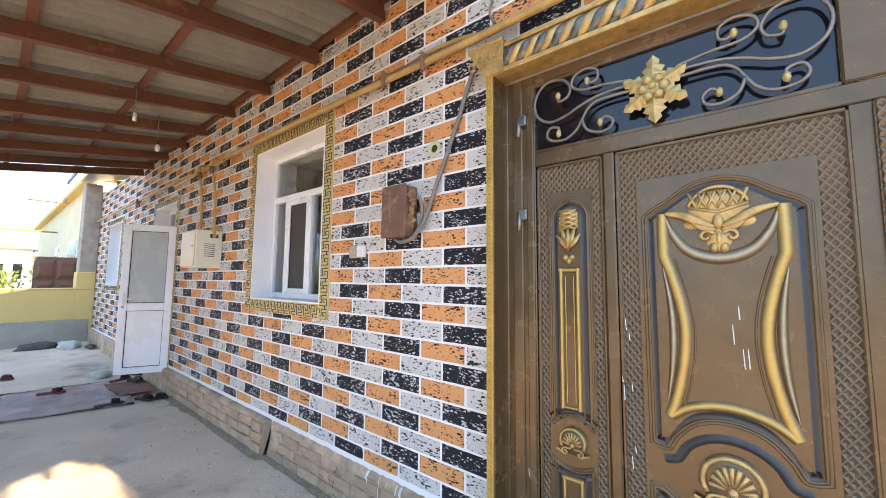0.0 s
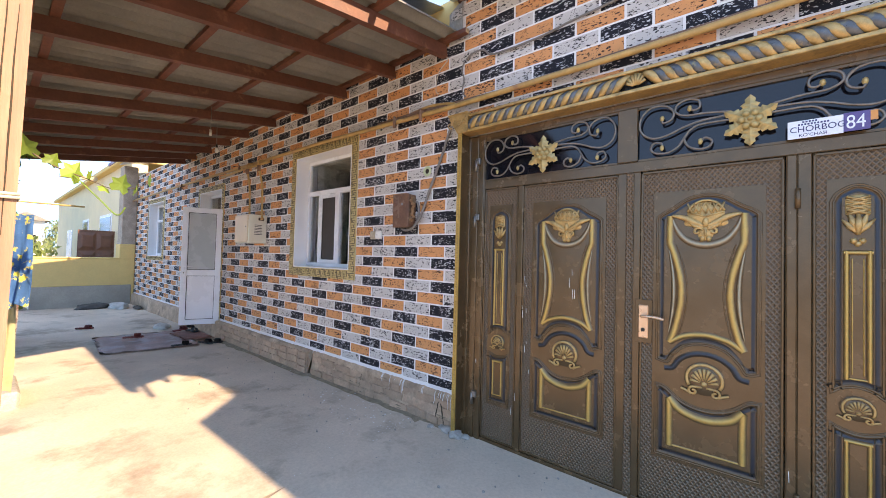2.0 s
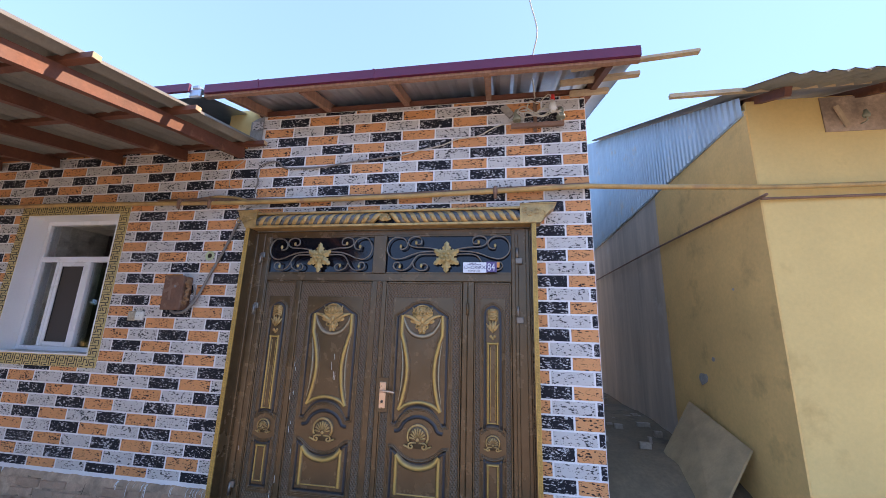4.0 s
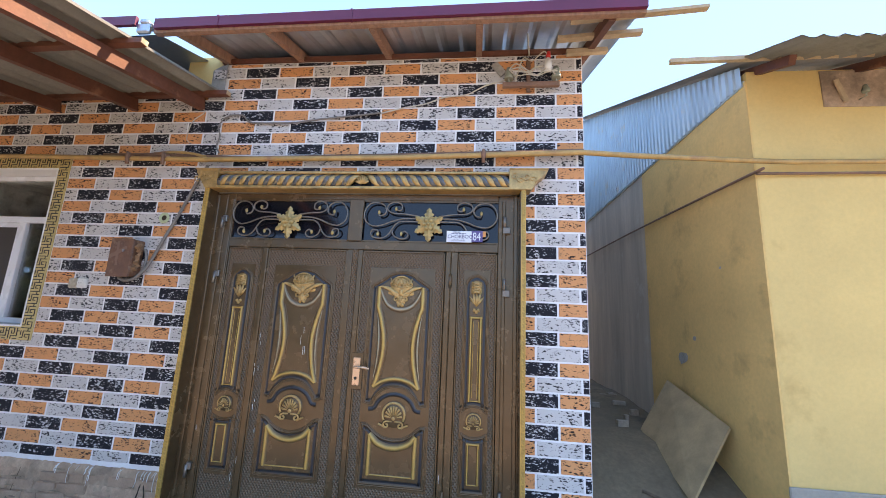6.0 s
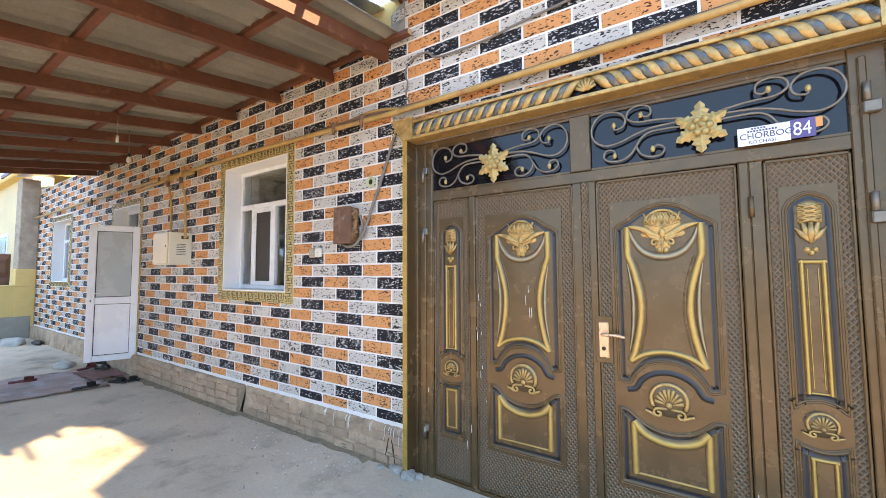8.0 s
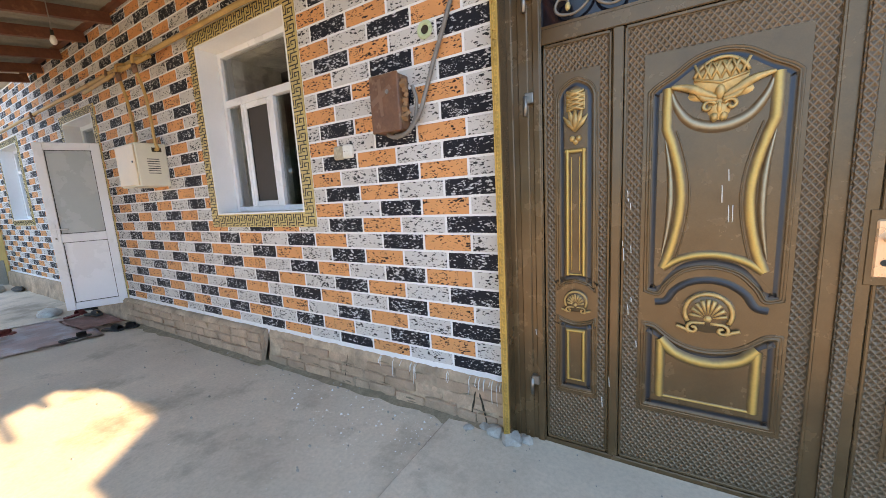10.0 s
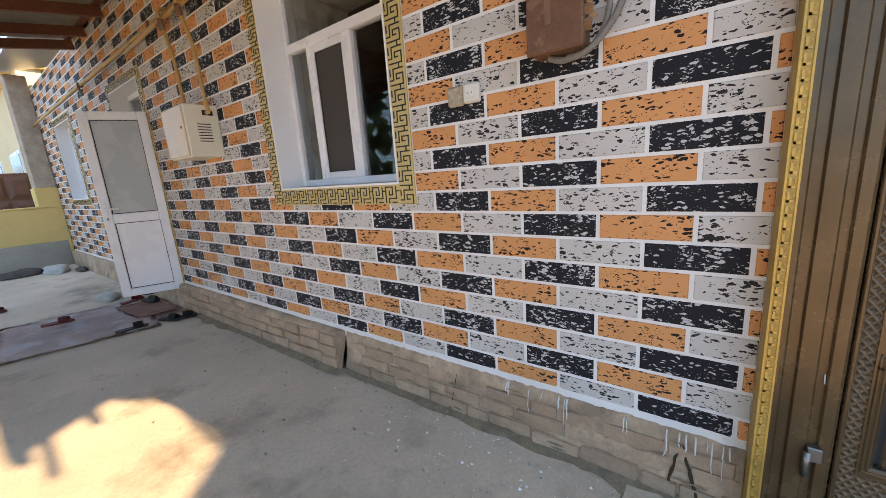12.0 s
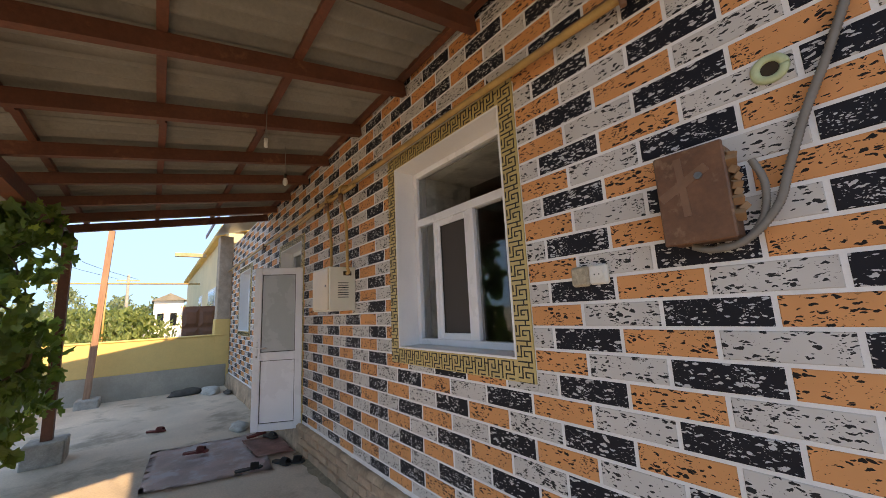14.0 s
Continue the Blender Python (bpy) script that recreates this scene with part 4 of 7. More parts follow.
def shell(parent, cx, cz, r, feet=True):
    """Round medallion with a fan of ribs and two curled feet."""
    y = -0.056
    bm = bmesh.new()
    dome(bm, (cx, cz), r * 1.18, r * 1.12, y + 0.004, 0.016, 4, 22)
    med = part("medallion", bm, BROWN, parent)
    part("rim", T([(a[0], y - 0.008, a[2]) for a in arc(cx, cz, r, -30, 210, y, 22)], r * 0.11, 7, 0.8), GOLD, med)
    bm = bmesh.new()
    for k in range(9):
        a = radians(180 * (k + 0.5) / 9)
        p0 = (cx + r * 0.22 * math.cos(a), y - 0.010, cz - r * 0.28 + r * 0.22 * math.sin(a))
        p1 = (cx + r * 0.80 * math.cos(a), y - 0.013, cz - r * 0.28 + r * 1.02 * math.sin(a))
        mid = tuple((u + v) / 2 for u, v in zip(p0, p1))
        tube(bm, [p0, mid, p1], r * 0.10, 6, 0.8, taper=[0.35, 0.8, 1.1])
    tagged(part("fan", bm, GOLD, med), "gold scallop fan")
    bm = bmesh.new()
    dome(bm, (cx, cz - r * 0.30), r * 0.20, r * 0.20, y - 0.008, 0.012, 3, 10)
    if feet:
        for s in (-1, 1):
            sp = spiral(cx + s * r * 0.62, cz - r * 0.88, r * 0.30, 1.1, 90, -s)
            tail = [(cx + s * r * 0.12, cz - r * 0.55), (cx + s * r * 0.35, cz - r * 0.56)]
            line = [(x, y - 0.008, z) for x, z in tail + sp]
            tube(bm, line, r * 0.085, 6, 0.9)
            tube(bm, [(x, y - 0.007, z) for x, z in curve2([(cx + s * r * 0.75, cz - r * 1.10), (cx + s * r * 1.0, cz - r * 0.95), (cx + s * r * 1.35, cz - r * 0.82)])], r * 0.09, 6, 0.8)
    part("scroll", bm, GOLD, med)
    return med


def emblem(parent, cx, cz, w, h):
    """Gold relief: a basket-weave fan over two wings and a bow."""
    y = -0.059
    bm = bmesh.new()
    dome(bm, (cx, cz + h * 0.20), w * 0.56, h * 0.29, y + 0.004, 0.012, 4, 20)
    for s in (-1, 1):
        dome(bm, (cx + s * w * 0.34, cz - h * 0.03), w * 0.30, h * 0.10, y + 0.003, 0.010, 3, 14)
    dome(bm, (cx, cz - h * 0.26), w * 0.24, h * 0.20, y + 0.003, 0.010, 3, 14)
    tube(bm, [(a[0], y - 0.006, a[2]) for a in arc(cx, cz + h * 0.10, w * 0.55, 20, 160, y, 14, h * 0.40)], 0.007, 6, 0.8)
    tube(bm, [(cx - w * 0.52, y - 0.006, cz + h * 0.22), (cx, y - 0.008, cz + h * 0.12), (cx + w * 0.52, y - 0.006, cz + h * 0.22)], 0.006, 6, 0.8)
    for k in range(5):
        q = -0.36 + 0.18 * k
        tube(bm, [(cx + w * q, y - 0.006, cz + h * 0.18), (cx + w * (q + 0.16), y - 0.009, cz + h * 0.44)], 0.006, 5, 0.8)
        tube(bm, [(cx - w * q, y - 0.007, cz + h * 0.18), (cx - w * (q + 0.16), y - 0.010, cz + h * 0.44)], 0.005, 5, 0.8)
    for s in (-1, 1):
        tube(bm, [(x, y - 0.009, z) for x, z in curve2([(cx + s * w * 0.06, cz - h * 0.10), (cx + s * w * 0.32, cz - h * 0.02), (cx + s * w * 0.62, cz + h * 0.10), (cx + s * w * 0.98, cz + h * 0.16)])], 0.013, 7, 0.7, taper=[0.4 + 0.9 * math.sin(math.pi * i / 18) for i in range(19)])
        tube(bm, [(x, y - 0.009, z) for x, z in curve2([(cx + s * w * 0.05, cz - h * 0.14), (cx + s * w * 0.30, cz - h * 0.10), (cx + s * w * 0.50, cz + h * 0.04)])], 0.010, 7, 0.7, taper=[0.4 + 0.8 * math.sin(math.pi * i / 12) for i in range(13)])
        tube(bm, [(x, y - 0.009, z) for x, z in spiral(cx + s * w * 0.22, cz - h * 0.24, w * 0.15, 0.9, 160 if s > 0 else 20, -s, 14)], 0.007, 6, 0.8)
        dome(bm, (cx + s * w * 0.09, cz - h * 0.40), w * 0.09, h * 0.08, y, 0.014, 3, 10)
    dome(bm, (cx, cz - h * 0.02), w * 0.12, h * 0.14, y, 0.018, 3, 10)
    dome(bm, (cx, cz - h * 0.26), w * 0.07, h * 0.12, y, 0.014, 3, 10)
    return part("emblem", bm, GOLD, parent, "gold winged basket relief")


def bouquet(parent, cx, cz, w, h):
    """Gold relief: a basket-weave block over a spray of leaves."""
    y = -0.059
    bm = bmesh.new()
    z0, z1 = cz + h * 0.10, cz + h * 0.48
    box(bm, cx - w, cx + w, y - 0.004, y + 0.006, z0, z1 - h * 0.06, 0.003)
    dome(bm, (cx, z1 - h * 0.07), w, h * 0.09, y + 0.004, 0.010, 3, 12)
    for k in range(4):
        za, zb = z0 + (z1 - z0) * 0.22 * k, z0 + (z1 - z0) * (0.22 * k + 0.26)
        for s in (-1, 1):
            tube(bm, [(cx - s * w * 0.92, y - 0.006, za), (cx, y - 0.010, (za + zb) / 2), (cx + s * w * 0.92, y - 0.006, zb)], 0.006, 6, 0.8)
    for k, a in enumerate((-38, -17, 17, 38)):
        d = Vector((math.sin(radians(a)), 0, math.cos(radians(a))))
        b0 = Vector((cx, y - 0.006, cz - h * 0.28))
        ln = h * (0.36 if abs(a) > 30 else 0.46)
        tube(bm, [b0, b0 + d * ln * 0.5, b0 + d * ln], 0.012, 7, 0.6, taper=[0.5, 1.1, 0.25])
    tube(bm, [(cx, y - 0.008, cz - h * 0.30), (cx, y - 0.012, cz - h * 0.10), (cx, y - 0.008, cz + h * 0.10)], 0.013, 7, 0.7, taper=[0.5, 1.1, 0.5])
    for s in (-1, 0, 1):
        dome(bm, (cx + s * w * 0.36, cz - h * (0.42 if s else 0.48)), w * 0.32, h * 0.06, y, 0.012, 3, 8)
    return part("emblem", bm, GOLD, parent, "gold basket and leaf spray relief")


def inset(pts, u, closed=True):
    """The line moved sideways by u, to the left of its run."""
    out, n = [], len(pts)
    for i, (x, z) in enumerate(pts):
        a = pts[(i - 1) % n] if closed or i else pts[i]
        c = pts[(i + 1) % n] if closed or i < n - 1 else pts[i]
        d1, d2 = Vector((x - a[0], z - a[1])), Vector((c[0] - x, c[1] - z))
        d1, d2 = (d1 if d1.length > 1e-7 else d2).normalized(), (d2 if d2.length > 1e-7 else d1).normalized()
        t = d1 + d2
        t = t.normalized() if t.length > 1e-6 else d1
        k = u / max(0.6, t.dot(d1))
        out.append((x - t.y * k, z + t.x * k))
    return out


def press(parent, name, pts, prof, material, closed=False, base=-0.0495, fade=False, label=""):
    """A pressed band along a line: its section is given as (sideways, height), and fades out at its ends."""
    bm = bmesh.new()
    uv = bm.loops.layers.uv.new("UVMap")
    n, m = len(pts), len(prof)
    f = [math.sin(math.pi * min(1, max(0, i / (n - 1)))) ** 0.6 if fade else 1.0 for i in range(n)]
    cols = []
    lines = [inset(pts, 1.0 * u, closed) for u, h in prof]
    for i in range(n):
        cols.append([bm.verts.new((pts[i][0] + (lines[k][i][0] - pts[i][0]) * f[i], base - prof[k][1] * f[i], pts[i][1] + (lines[k][i][1] - pts[i][1]) * f[i])) for k in range(m)])
    span = range(n if closed else n - 1)
    for i in span:
        j = (i + 1) % n
        for k in range(m - 1):
            face = bm.faces.new((cols[i][k], cols[j][k], cols[j][k + 1], cols[i][k + 1]))
            face.smooth = True
            for lp, q in zip(face.loops, (k, k, k + 1, k + 1)):
                lp[uv].uv = (q / (m - 1), 0.5)
    return part(name, bm, material, parent, label)


def soft(w, h, n=8, skew=0.0):
    """A rounded ridge section of width w and height h."""
    return [(-w / 2 + w * i / n, h * math.sin(math.pi * (i / n) ** (1 + skew)) ** 1.3 - 0.0012 * (i in (0, n))) for i in range(n + 1)]


EDGE = [(-0.015, -0.001), (-0.011, 0.006), (-0.006, 0.008), (-0.002, 0.004), (0.001, 0.004), (0.005, 0.011), (0.010, 0.013), (0.015, 0.011), (0.019, 0.004)]
TROUGH = [(0.018, 0.005), (0.023, 0.0015), (0.030, 0.0008), (0.038, 0.0015), (0.045, 0.004), (0.051, 0.008), (0.056, 0.0105)]


def sunk_panel(lf, ring, k=1.0):
    """Stepped edge moulding, a trough inside it with shade in its colour, and the swelling panel."""
    dense = []
    for (x, z), (x2, z2) in zip(ring, ring[1:] + ring[:1]):
        n = max(1, math.ceil(math.hypot(x2 - x, z2 - z) / 0.02))
        dense += [(x + (x2 - x) * i / n, z + (z2 - z) * i / n) for i in range(n)]
    press(lf, "moulding", dense, [(u * k, h * 0.65) for u, h in EDGE], BROWN, True)
    press(lf, "trough", dense, [(u * k, h * 0.65 + 0.0006) for u, h in TROUGH], COVE, True, label="trough with blue-black shade in its colour")
    # the panel: strips between the lower and the upper edge, moved in from the moulding
    m = 0.053 * k
    xa, xb = min(x for x, z in dense) + m, max(x for x, z in dense) - m
    bm = bmesh.new()
    prev = None
    for i in range(33):
        x = xa + (xb - xa) * i / 32
        cuts = [z + (z2 - z) * (x - x1) / (x2 - x1) for (x1, z), (x2, z2) in zip(dense, dense[1:] + dense[:1]) if (x1 - x) * (x2 - x) <= 0 and abs(x2 - x1) > 1e-9]
        cur = [bm.verts.new((x, -0.0566, min(cuts) + m * 1.1)), bm.verts.new((x, -0.0566, max(cuts) - m * 1.1))]
        if prev:
            bm.faces.new((prev[0], cur[0], cur[1], prev[1]))
        prev = cur
    part("panel", bm, BROWN, lf)


def big_leaf(cx, hw):
    lf = part("leaf", B(cx - hw, cx + hw, -0.046, -0.005, 0.06, 2.018, 0.003), WEAVE, gate, "gate leaf with a woven pressed border")
    for x0, x1, z0, z1 in ((-hw, -hw + 0.012, 0.06, 2.018), (hw - 0.012, hw, 0.06, 2.018), (-hw, hw, 0.06, 0.074), (-hw, hw, 2.004, 2.018)):
        part("edge_bead", B(cx + x0, cx + x1, -0.054, -0.045, z0, z1, 0.003), BROWN, lf)
    plate(lf, "field", [(cx - 0.252, 0.335), (cx + 0.252, 0.335), (cx + 0.252, 1.885), (cx - 0.252, 1.885)], -0.0495, -0.04, BROWN)
    foot = [(-0.228, 0.905), (-0.178, 0.895), (-0.150, 0.940), (-0.09, 1.0), (0, 1.022), (0.09, 1.0), (0.150, 0.940), (0.178, 0.895), (0.228, 0.905)]
    top = [(0.230, 1.735), (0.205, 1.758), (0.150, 1.79), (0.08, 1.838), (0, 1.855), (-0.08, 1.838), (-0.150, 1.79), (-0.205, 1.758), (-0.230, 1.735)]
    sunk_panel(lf, [(cx + x, z) for x, z in curve2(foot, 4) + curve2(top, 4)], 0.64)
    P = -0.0566
    for s in (-1, 1):
        side = [(cx + s * 0.166, 1.742), (cx + s * 0.168, 1.66), (cx + s * 0.167, 1.585)] + curve2([(cx + s * 0.167, 1.585), (cx + s * 0.143, 1.51), (cx + s * 0.118, 1.40), (cx + s * 0.110, 1.30), (cx + s * 0.120, 1.19), (cx + s * 0.143, 1.08), (cx + s * 0.166, 1.012)], 5)[1:]
        press(lf, "gold_side", side, soft(0.042, 0.010), RUBGOLD, base=P, label="gold rubbed waisted ridge")
        press(lf, "bead", [(x - s * 0.029, z) for x, z in side[3:-3]], soft(0.009, 0.004, 4), BROWN, base=P)
        press(lf, "crescent", curve2([(cx + s * 0.172, 1.55), (cx + s * 0.152, 1.42), (cx + s * 0.146, 1.30), (cx + s * 0.153, 1.18), (cx + s * 0.172, 1.06)], 6), soft(0.030, 0.012), RUBPALE, base=P, fade=True)
    press(lf, "gold_arch", curve2([(cx - 0.166, 1.012), (cx - 0.10, 1.056), (cx, 1.076), (cx + 0.10, 1.056), (cx + 0.166, 1.012)], 5), soft(0.036, 0.010), RUBGOLD, base=P)
    press(lf, "pale_bowl", curve2([(cx - 0.158, 1.740), (cx - 0.140, 1.675), (cx - 0.10, 1.612), (cx - 0.05, 1.582), (cx, 1.574), (cx + 0.05, 1.582), (cx + 0.10, 1.612), (cx + 0.140, 1.675), (cx + 0.158, 1.740)], 5), soft(0.050, 0.013), RUBPALE, base=P, fade=True, label="pale rubbed bowl ridge")
    emblem(lf, cx, 1.704, 0.160, 0.235)
    # arch over the medallion with painted shade, the medallion and the lower panel
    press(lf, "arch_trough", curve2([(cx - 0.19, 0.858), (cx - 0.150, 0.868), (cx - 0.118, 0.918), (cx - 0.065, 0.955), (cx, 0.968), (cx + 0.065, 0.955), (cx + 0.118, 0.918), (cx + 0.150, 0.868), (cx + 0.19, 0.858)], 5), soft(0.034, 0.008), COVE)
    shell(lf, cx, 0.832, 0.080)
    low = curve2([(-0.232, 0.755), (-0.19, 0.750), (-0.13, 0.702), (-0.07, 0.672), (0, 0.662), (0.07, 0.672), (0.13, 0.702), (0.19, 0.750), (0.232, 0.755)], 4)[::-1] + [(-0.232, 0.36), (0.232, 0.36)]
    sunk_panel(lf, [(cx + x, z) for x, z in low], 0.70)
    press(lf, "gold_swag", curve2([(cx - 0.168, 0.696), (cx - 0.12, 0.644), (cx - 0.06, 0.618), (cx, 0.610), (cx + 0.06, 0.618), (cx + 0.12, 0.644), (cx + 0.168, 0.696)], 5), soft(0.052, 0.014), RUBGOLD, base=P, label="gold rubbed swag ridge")
    for s in (-1, 1):
        press(lf, "gold_side", [(cx + s * 0.165, 0.690), (cx + s * 0.163, 0.56), (cx + s * 0.163, 0.425)], soft(0.042, 0.012), RUBGOLD, base=P)
    press(lf, "gold_sill", [(cx - 0.163, 0.428), (cx + 0.163, 0.428)], soft(0.016, 0.005, 4), RUBGOLD, base=P)
    return lf


def side_leaf(cx, hw):
    lf = part("side_leaf", B(cx - hw, cx + hw, -0.046, -0.005, 0.06, 2.018, 0.003), WEAVE, gate, "narrow side leaf with a woven pressed border")
    for x0, x1, z0, z1 in ((-hw, -hw + 0.012, 0.06, 2.018), (hw - 0.012, hw, 0.06, 2.018), (-hw, hw, 0.06, 0.074), (-hw, hw, 2.004, 2.018)):
        part("edge_bead", B(cx + x0, cx + x1, -0.054, -0.045, z0, z1, 0.003), BROWN, lf)
    plate(lf, "field", [(cx - 0.098, 0.335), (cx + 0.098, 0.335), (cx + 0.098, 1.885), (cx - 0.098, 1.885)], -0.0495, -0.04, BROWN)
    up = curve2([(-0.083, 0.885), (-0.05, 0.912), (0, 0.925), (0.05, 0.912), (0.083, 0.885)], 4) + curve2([(0.083, 1.775), (0.06, 1.820), (0, 1.850), (-0.06, 1.820), (-0.083, 1.775)], 4)
    sunk_panel(lf, [(cx + x, z) for x, z in up], 0.62)
    P = -0.0566
    for s in (-1, 1):
        press(lf, "gold_bar", [(cx + s * 0.036, 0.955), (cx + s * 0.036, 1.25), (cx + s * 0.036, 1.545)], soft(0.024, 0.012), RUBGOLD, base=P, label="gold rubbed upright ridge")
        press(lf, "inner_bead", [(cx + s * 0.018, 0.98), (cx + s * 0.018, 1.51)], soft(0.007, 0.004, 4), RUBGOLD, base=P)
    press(lf, "gold_bar", [(cx - 0.046, 1.537), (cx + 0.046, 1.537)], soft(0.026, 0.010), RUBGOLD, base=P)
    press(lf, "gold_bar", [(cx - 0.044, 0.96), (cx + 0.044, 0.96)], soft(0.014, 0.007, 4), RUBGOLD, base=P)
    bouquet(lf, cx, 1.690, 0.040, 0.235)
    shell(lf, cx, 0.826, 0.050)
    lo = curve2([(0.083, 0.738), (0.05, 0.722), (0, 0.712), (-0.05, 0.722), (-0.083, 0.738)], 4) + [(-0.083, 0.36), (0.083, 0.36)]
    sunk_panel(lf, [(cx + x, z) for x, z in lo], 0.62)
    for s in (-1, 1):
        press(lf, "gold_bar", [(cx + s * 0.036, 0.42), (cx + s * 0.036, 0.68)], soft(0.022, 0.011), RUBGOLD, base=P)
    press(lf, "gold_bar", [(cx - 0.044, 0.676), (cx + 0.044, 0.676)], soft(0.024, 0.010), RUBGOLD, base=P)
    press(lf, "gold_bar", [(cx - 0.040, 0.42), (cx + 0.040, 0.42)], soft(0.012, 0.006, 4), RUBGOLD, base=P)
    return lf


big_leaf(-0.422, 0.327)
big_leaf(0.354, 0.322)
side_leaf(-0.943, 0.146)
side_leaf(0.922, 0.146)


# glazed transom with scrolls and gold rosettes
def rosette(cx, cz, r):
    y = -0.085
    bm = bmesh.new()
    florets = []
    for k in range(6):
        florets.append(bmesh.new())
        a = radians(60 + 60 * k)
        dome(florets[-1], (cx + r * 0.26 * math.cos(a), cz + r * 0.26 * math.sin(a)), r * 0.13, r * 0.13, y - 0.018, 0.014, 3, 8)
    dome(bm, (cx, cz), r * 0.30, r * 0.30, y - 0.008, 0.012, 3, 12)
    dome(bm, (cx, cz), r * 0.10, r * 0.10, y - 0.026, 0.016, 3, 10)
    rs = part("rosette", bm, ROSE, gate, "gold cast leaf rosette")
    for fl in florets:
        part("floret", fl, ROSE, rs)
    for k in range(6):
        bm = bmesh.new()
        a0 = radians(90 + 60 * k)
        L = r * (1.0 if k % 3 == 0 else 0.92)
        prof = [(0.12, 0.10), (0.30, 0.20), (0.42, 0.34), (0.50, 0.22), (0.62, 0.30), (0.72, 0.15), (0.84, 0.17), (1.0, 0.0)]
        ridge = [bm.verts.new((cx + L * u * math.cos(a0), y - 0.022 + 0.02 * u, cz + L * u * math.sin(a0))) for u, v in prof]
        for s in (-1, 1):
            edge = [bm.verts.new((cx + L * (u * math.cos(a0) - s * v * math.sin(a0)), y + 0.006, cz + L * (u * math.sin(a0) + s * v * math.cos(a0)))) for u, v in prof]
            for i in range(len(prof) - 1):
                q = (ridge[i], ridge[i + 1], edge[i + 1], edge[i])
                bm.faces.new(q if s > 0 else q[::-1])
        part("petal", bm, ROSE, rs)


def scrolls(x0, x1, cx):
    y = -0.072
    zc = 2.235
    for s, xe in ((-1, x0), (1, x1)):
        w = abs(xe - cx)
        X = lambda q: cx + s * w * q
        Z = lambda q: 2.108 + 0.30 * q
        C = lambda *q: curve2([(X(u), Z(v)) for u, v in q], 6)
        lines = [C((0.17, 0.62), (0.37, 0.67), (0.55, 0.69), (0.64, 0.79), (0.62, 0.93), (0.52, 0.99), (0.43, 0.93), (0.42, 0.80), (0.47, 0.76), (0.51, 0.81)),
                 C((0.15, 0.56), (0.40, 0.54), (0.56, 0.47), (0.71, 0.37), (0.85, 0.34), (0.96, 0.45), (1.0, 0.65), (0.96, 0.86), (0.865, 0.97), (0.73, 0.94), (0.66, 0.80), (0.68, 0.66), (0.76, 0.62), (0.77, 0.71)),
                 C((0.15, 0.47), (0.40, 0.47), (0.50, 0.40), (0.56, 0.25), (0.615, 0.11), (0.71, 0.02), (0.83, 0.04), (0.88, 0.13), (0.85, 0.24), (0.775, 0.22), (0.77, 0.13)),
                 C((0.56, 0.25), (0.52, 0.09), (0.42, 0.01), (0.33, 0.04), (0.31, 0.14), (0.365, 0.21), (0.41, 0.15))]
        for ln in lines:
            bm = bmesh.new()
            tube(bm, [(x, y, z) for x, z in ln], 0.0065, 6)
            sc = part("scroll", bm, IRON, gate, "wrought-iron scroll")
            bm = bmesh.new()
            dome(bm, ln[-1], 0.012, 0.019, y, 0.013, 3, 8)
            part("leaf_tip", bm, ROSE, sc, "gold leaf tip")
    rosette(cx, zc - 0.01, 0.135)


for a, b, cx in ((-1.095, -0.105, -0.595), (0.012, 1.072, 0.540)):
    part("pane", B(a, b, -0.036, -0.024, 2.088, 2.425), TINT, gate, "dark tinted transom glass")
    part("bead", B(a, b, -0.05, -0.036, 2.412, 2.425), BROWN, gate)
    part("bead", B(a, b, -0.05, -0.036, 2.088, 2.100), BROWN, gate)
    scrolls(a + 0.01, b - 0.01, cx)

# hinges, lock and handle
for x, z in ((-1.160, 2.225), (-1.160, 1.772), (-1.152, 0.36)):
    bm = bmesh.new()
    tube(bm, [(x - 0.005, -0.082, z - 0.055), (x - 0.005, -0.082, z + 0.035)], 0.011, 10)
    box(bm, x - 0.008, x + 0.032, -0.086, -0.056, z + 0.0, z + 0.05, 0.004)
    part("hinge", bm, STEEL, gate, "bright steel hinge")
for x, z in ((1.130, 2.225), (1.132, 1.755), (1.12, 0.33)):
    bm = bmesh.new()
    tube(bm, [(x - 0.012, -0.082, z - 0.01), (x - 0.012, -0.082, z + 0.07)], 0.013, 10)
    box(bm, x - 0.026, x + 0.030, -0.088, -0.056, z - 0.06, z - 0.01, 0.004)
    part("hinge", bm, IRON, gate, "brown-painted steel hinge")
for z in (1.80, 0.32):
    part("hinge", T([(0.722, -0.075, z - 0.05), (0.722, -0.075, z + 0.05)], 0.011, 10), BROWN, gate)
hd = part("lock_plate", B(0.025, 0.079, -0.062, -0.048, 1.012, 1.212, 0.005), COPPER, gate, "copper-coloured lock plate")
part("handle", T(smooth_line([(0.052, -0.06, 1.145), (0.052, -0.105, 1.148), (0.075, -0.115, 1.150), (0.12, -0.114, 1.150), (0.165, -0.11, 1.142)]), 0.009, 8), COPPER, hd)
bm = bmesh.new()
disc(bm, (0.052, 1.065), 0.011, -0.066, -0.06, 12)
part("keyhole", bm, KEYBLACK, hd)
part("lock_surround", B(0.008, 0.098, -0.0555, -0.046, 0.985, 1.245, 0.002), BROWN, gate)

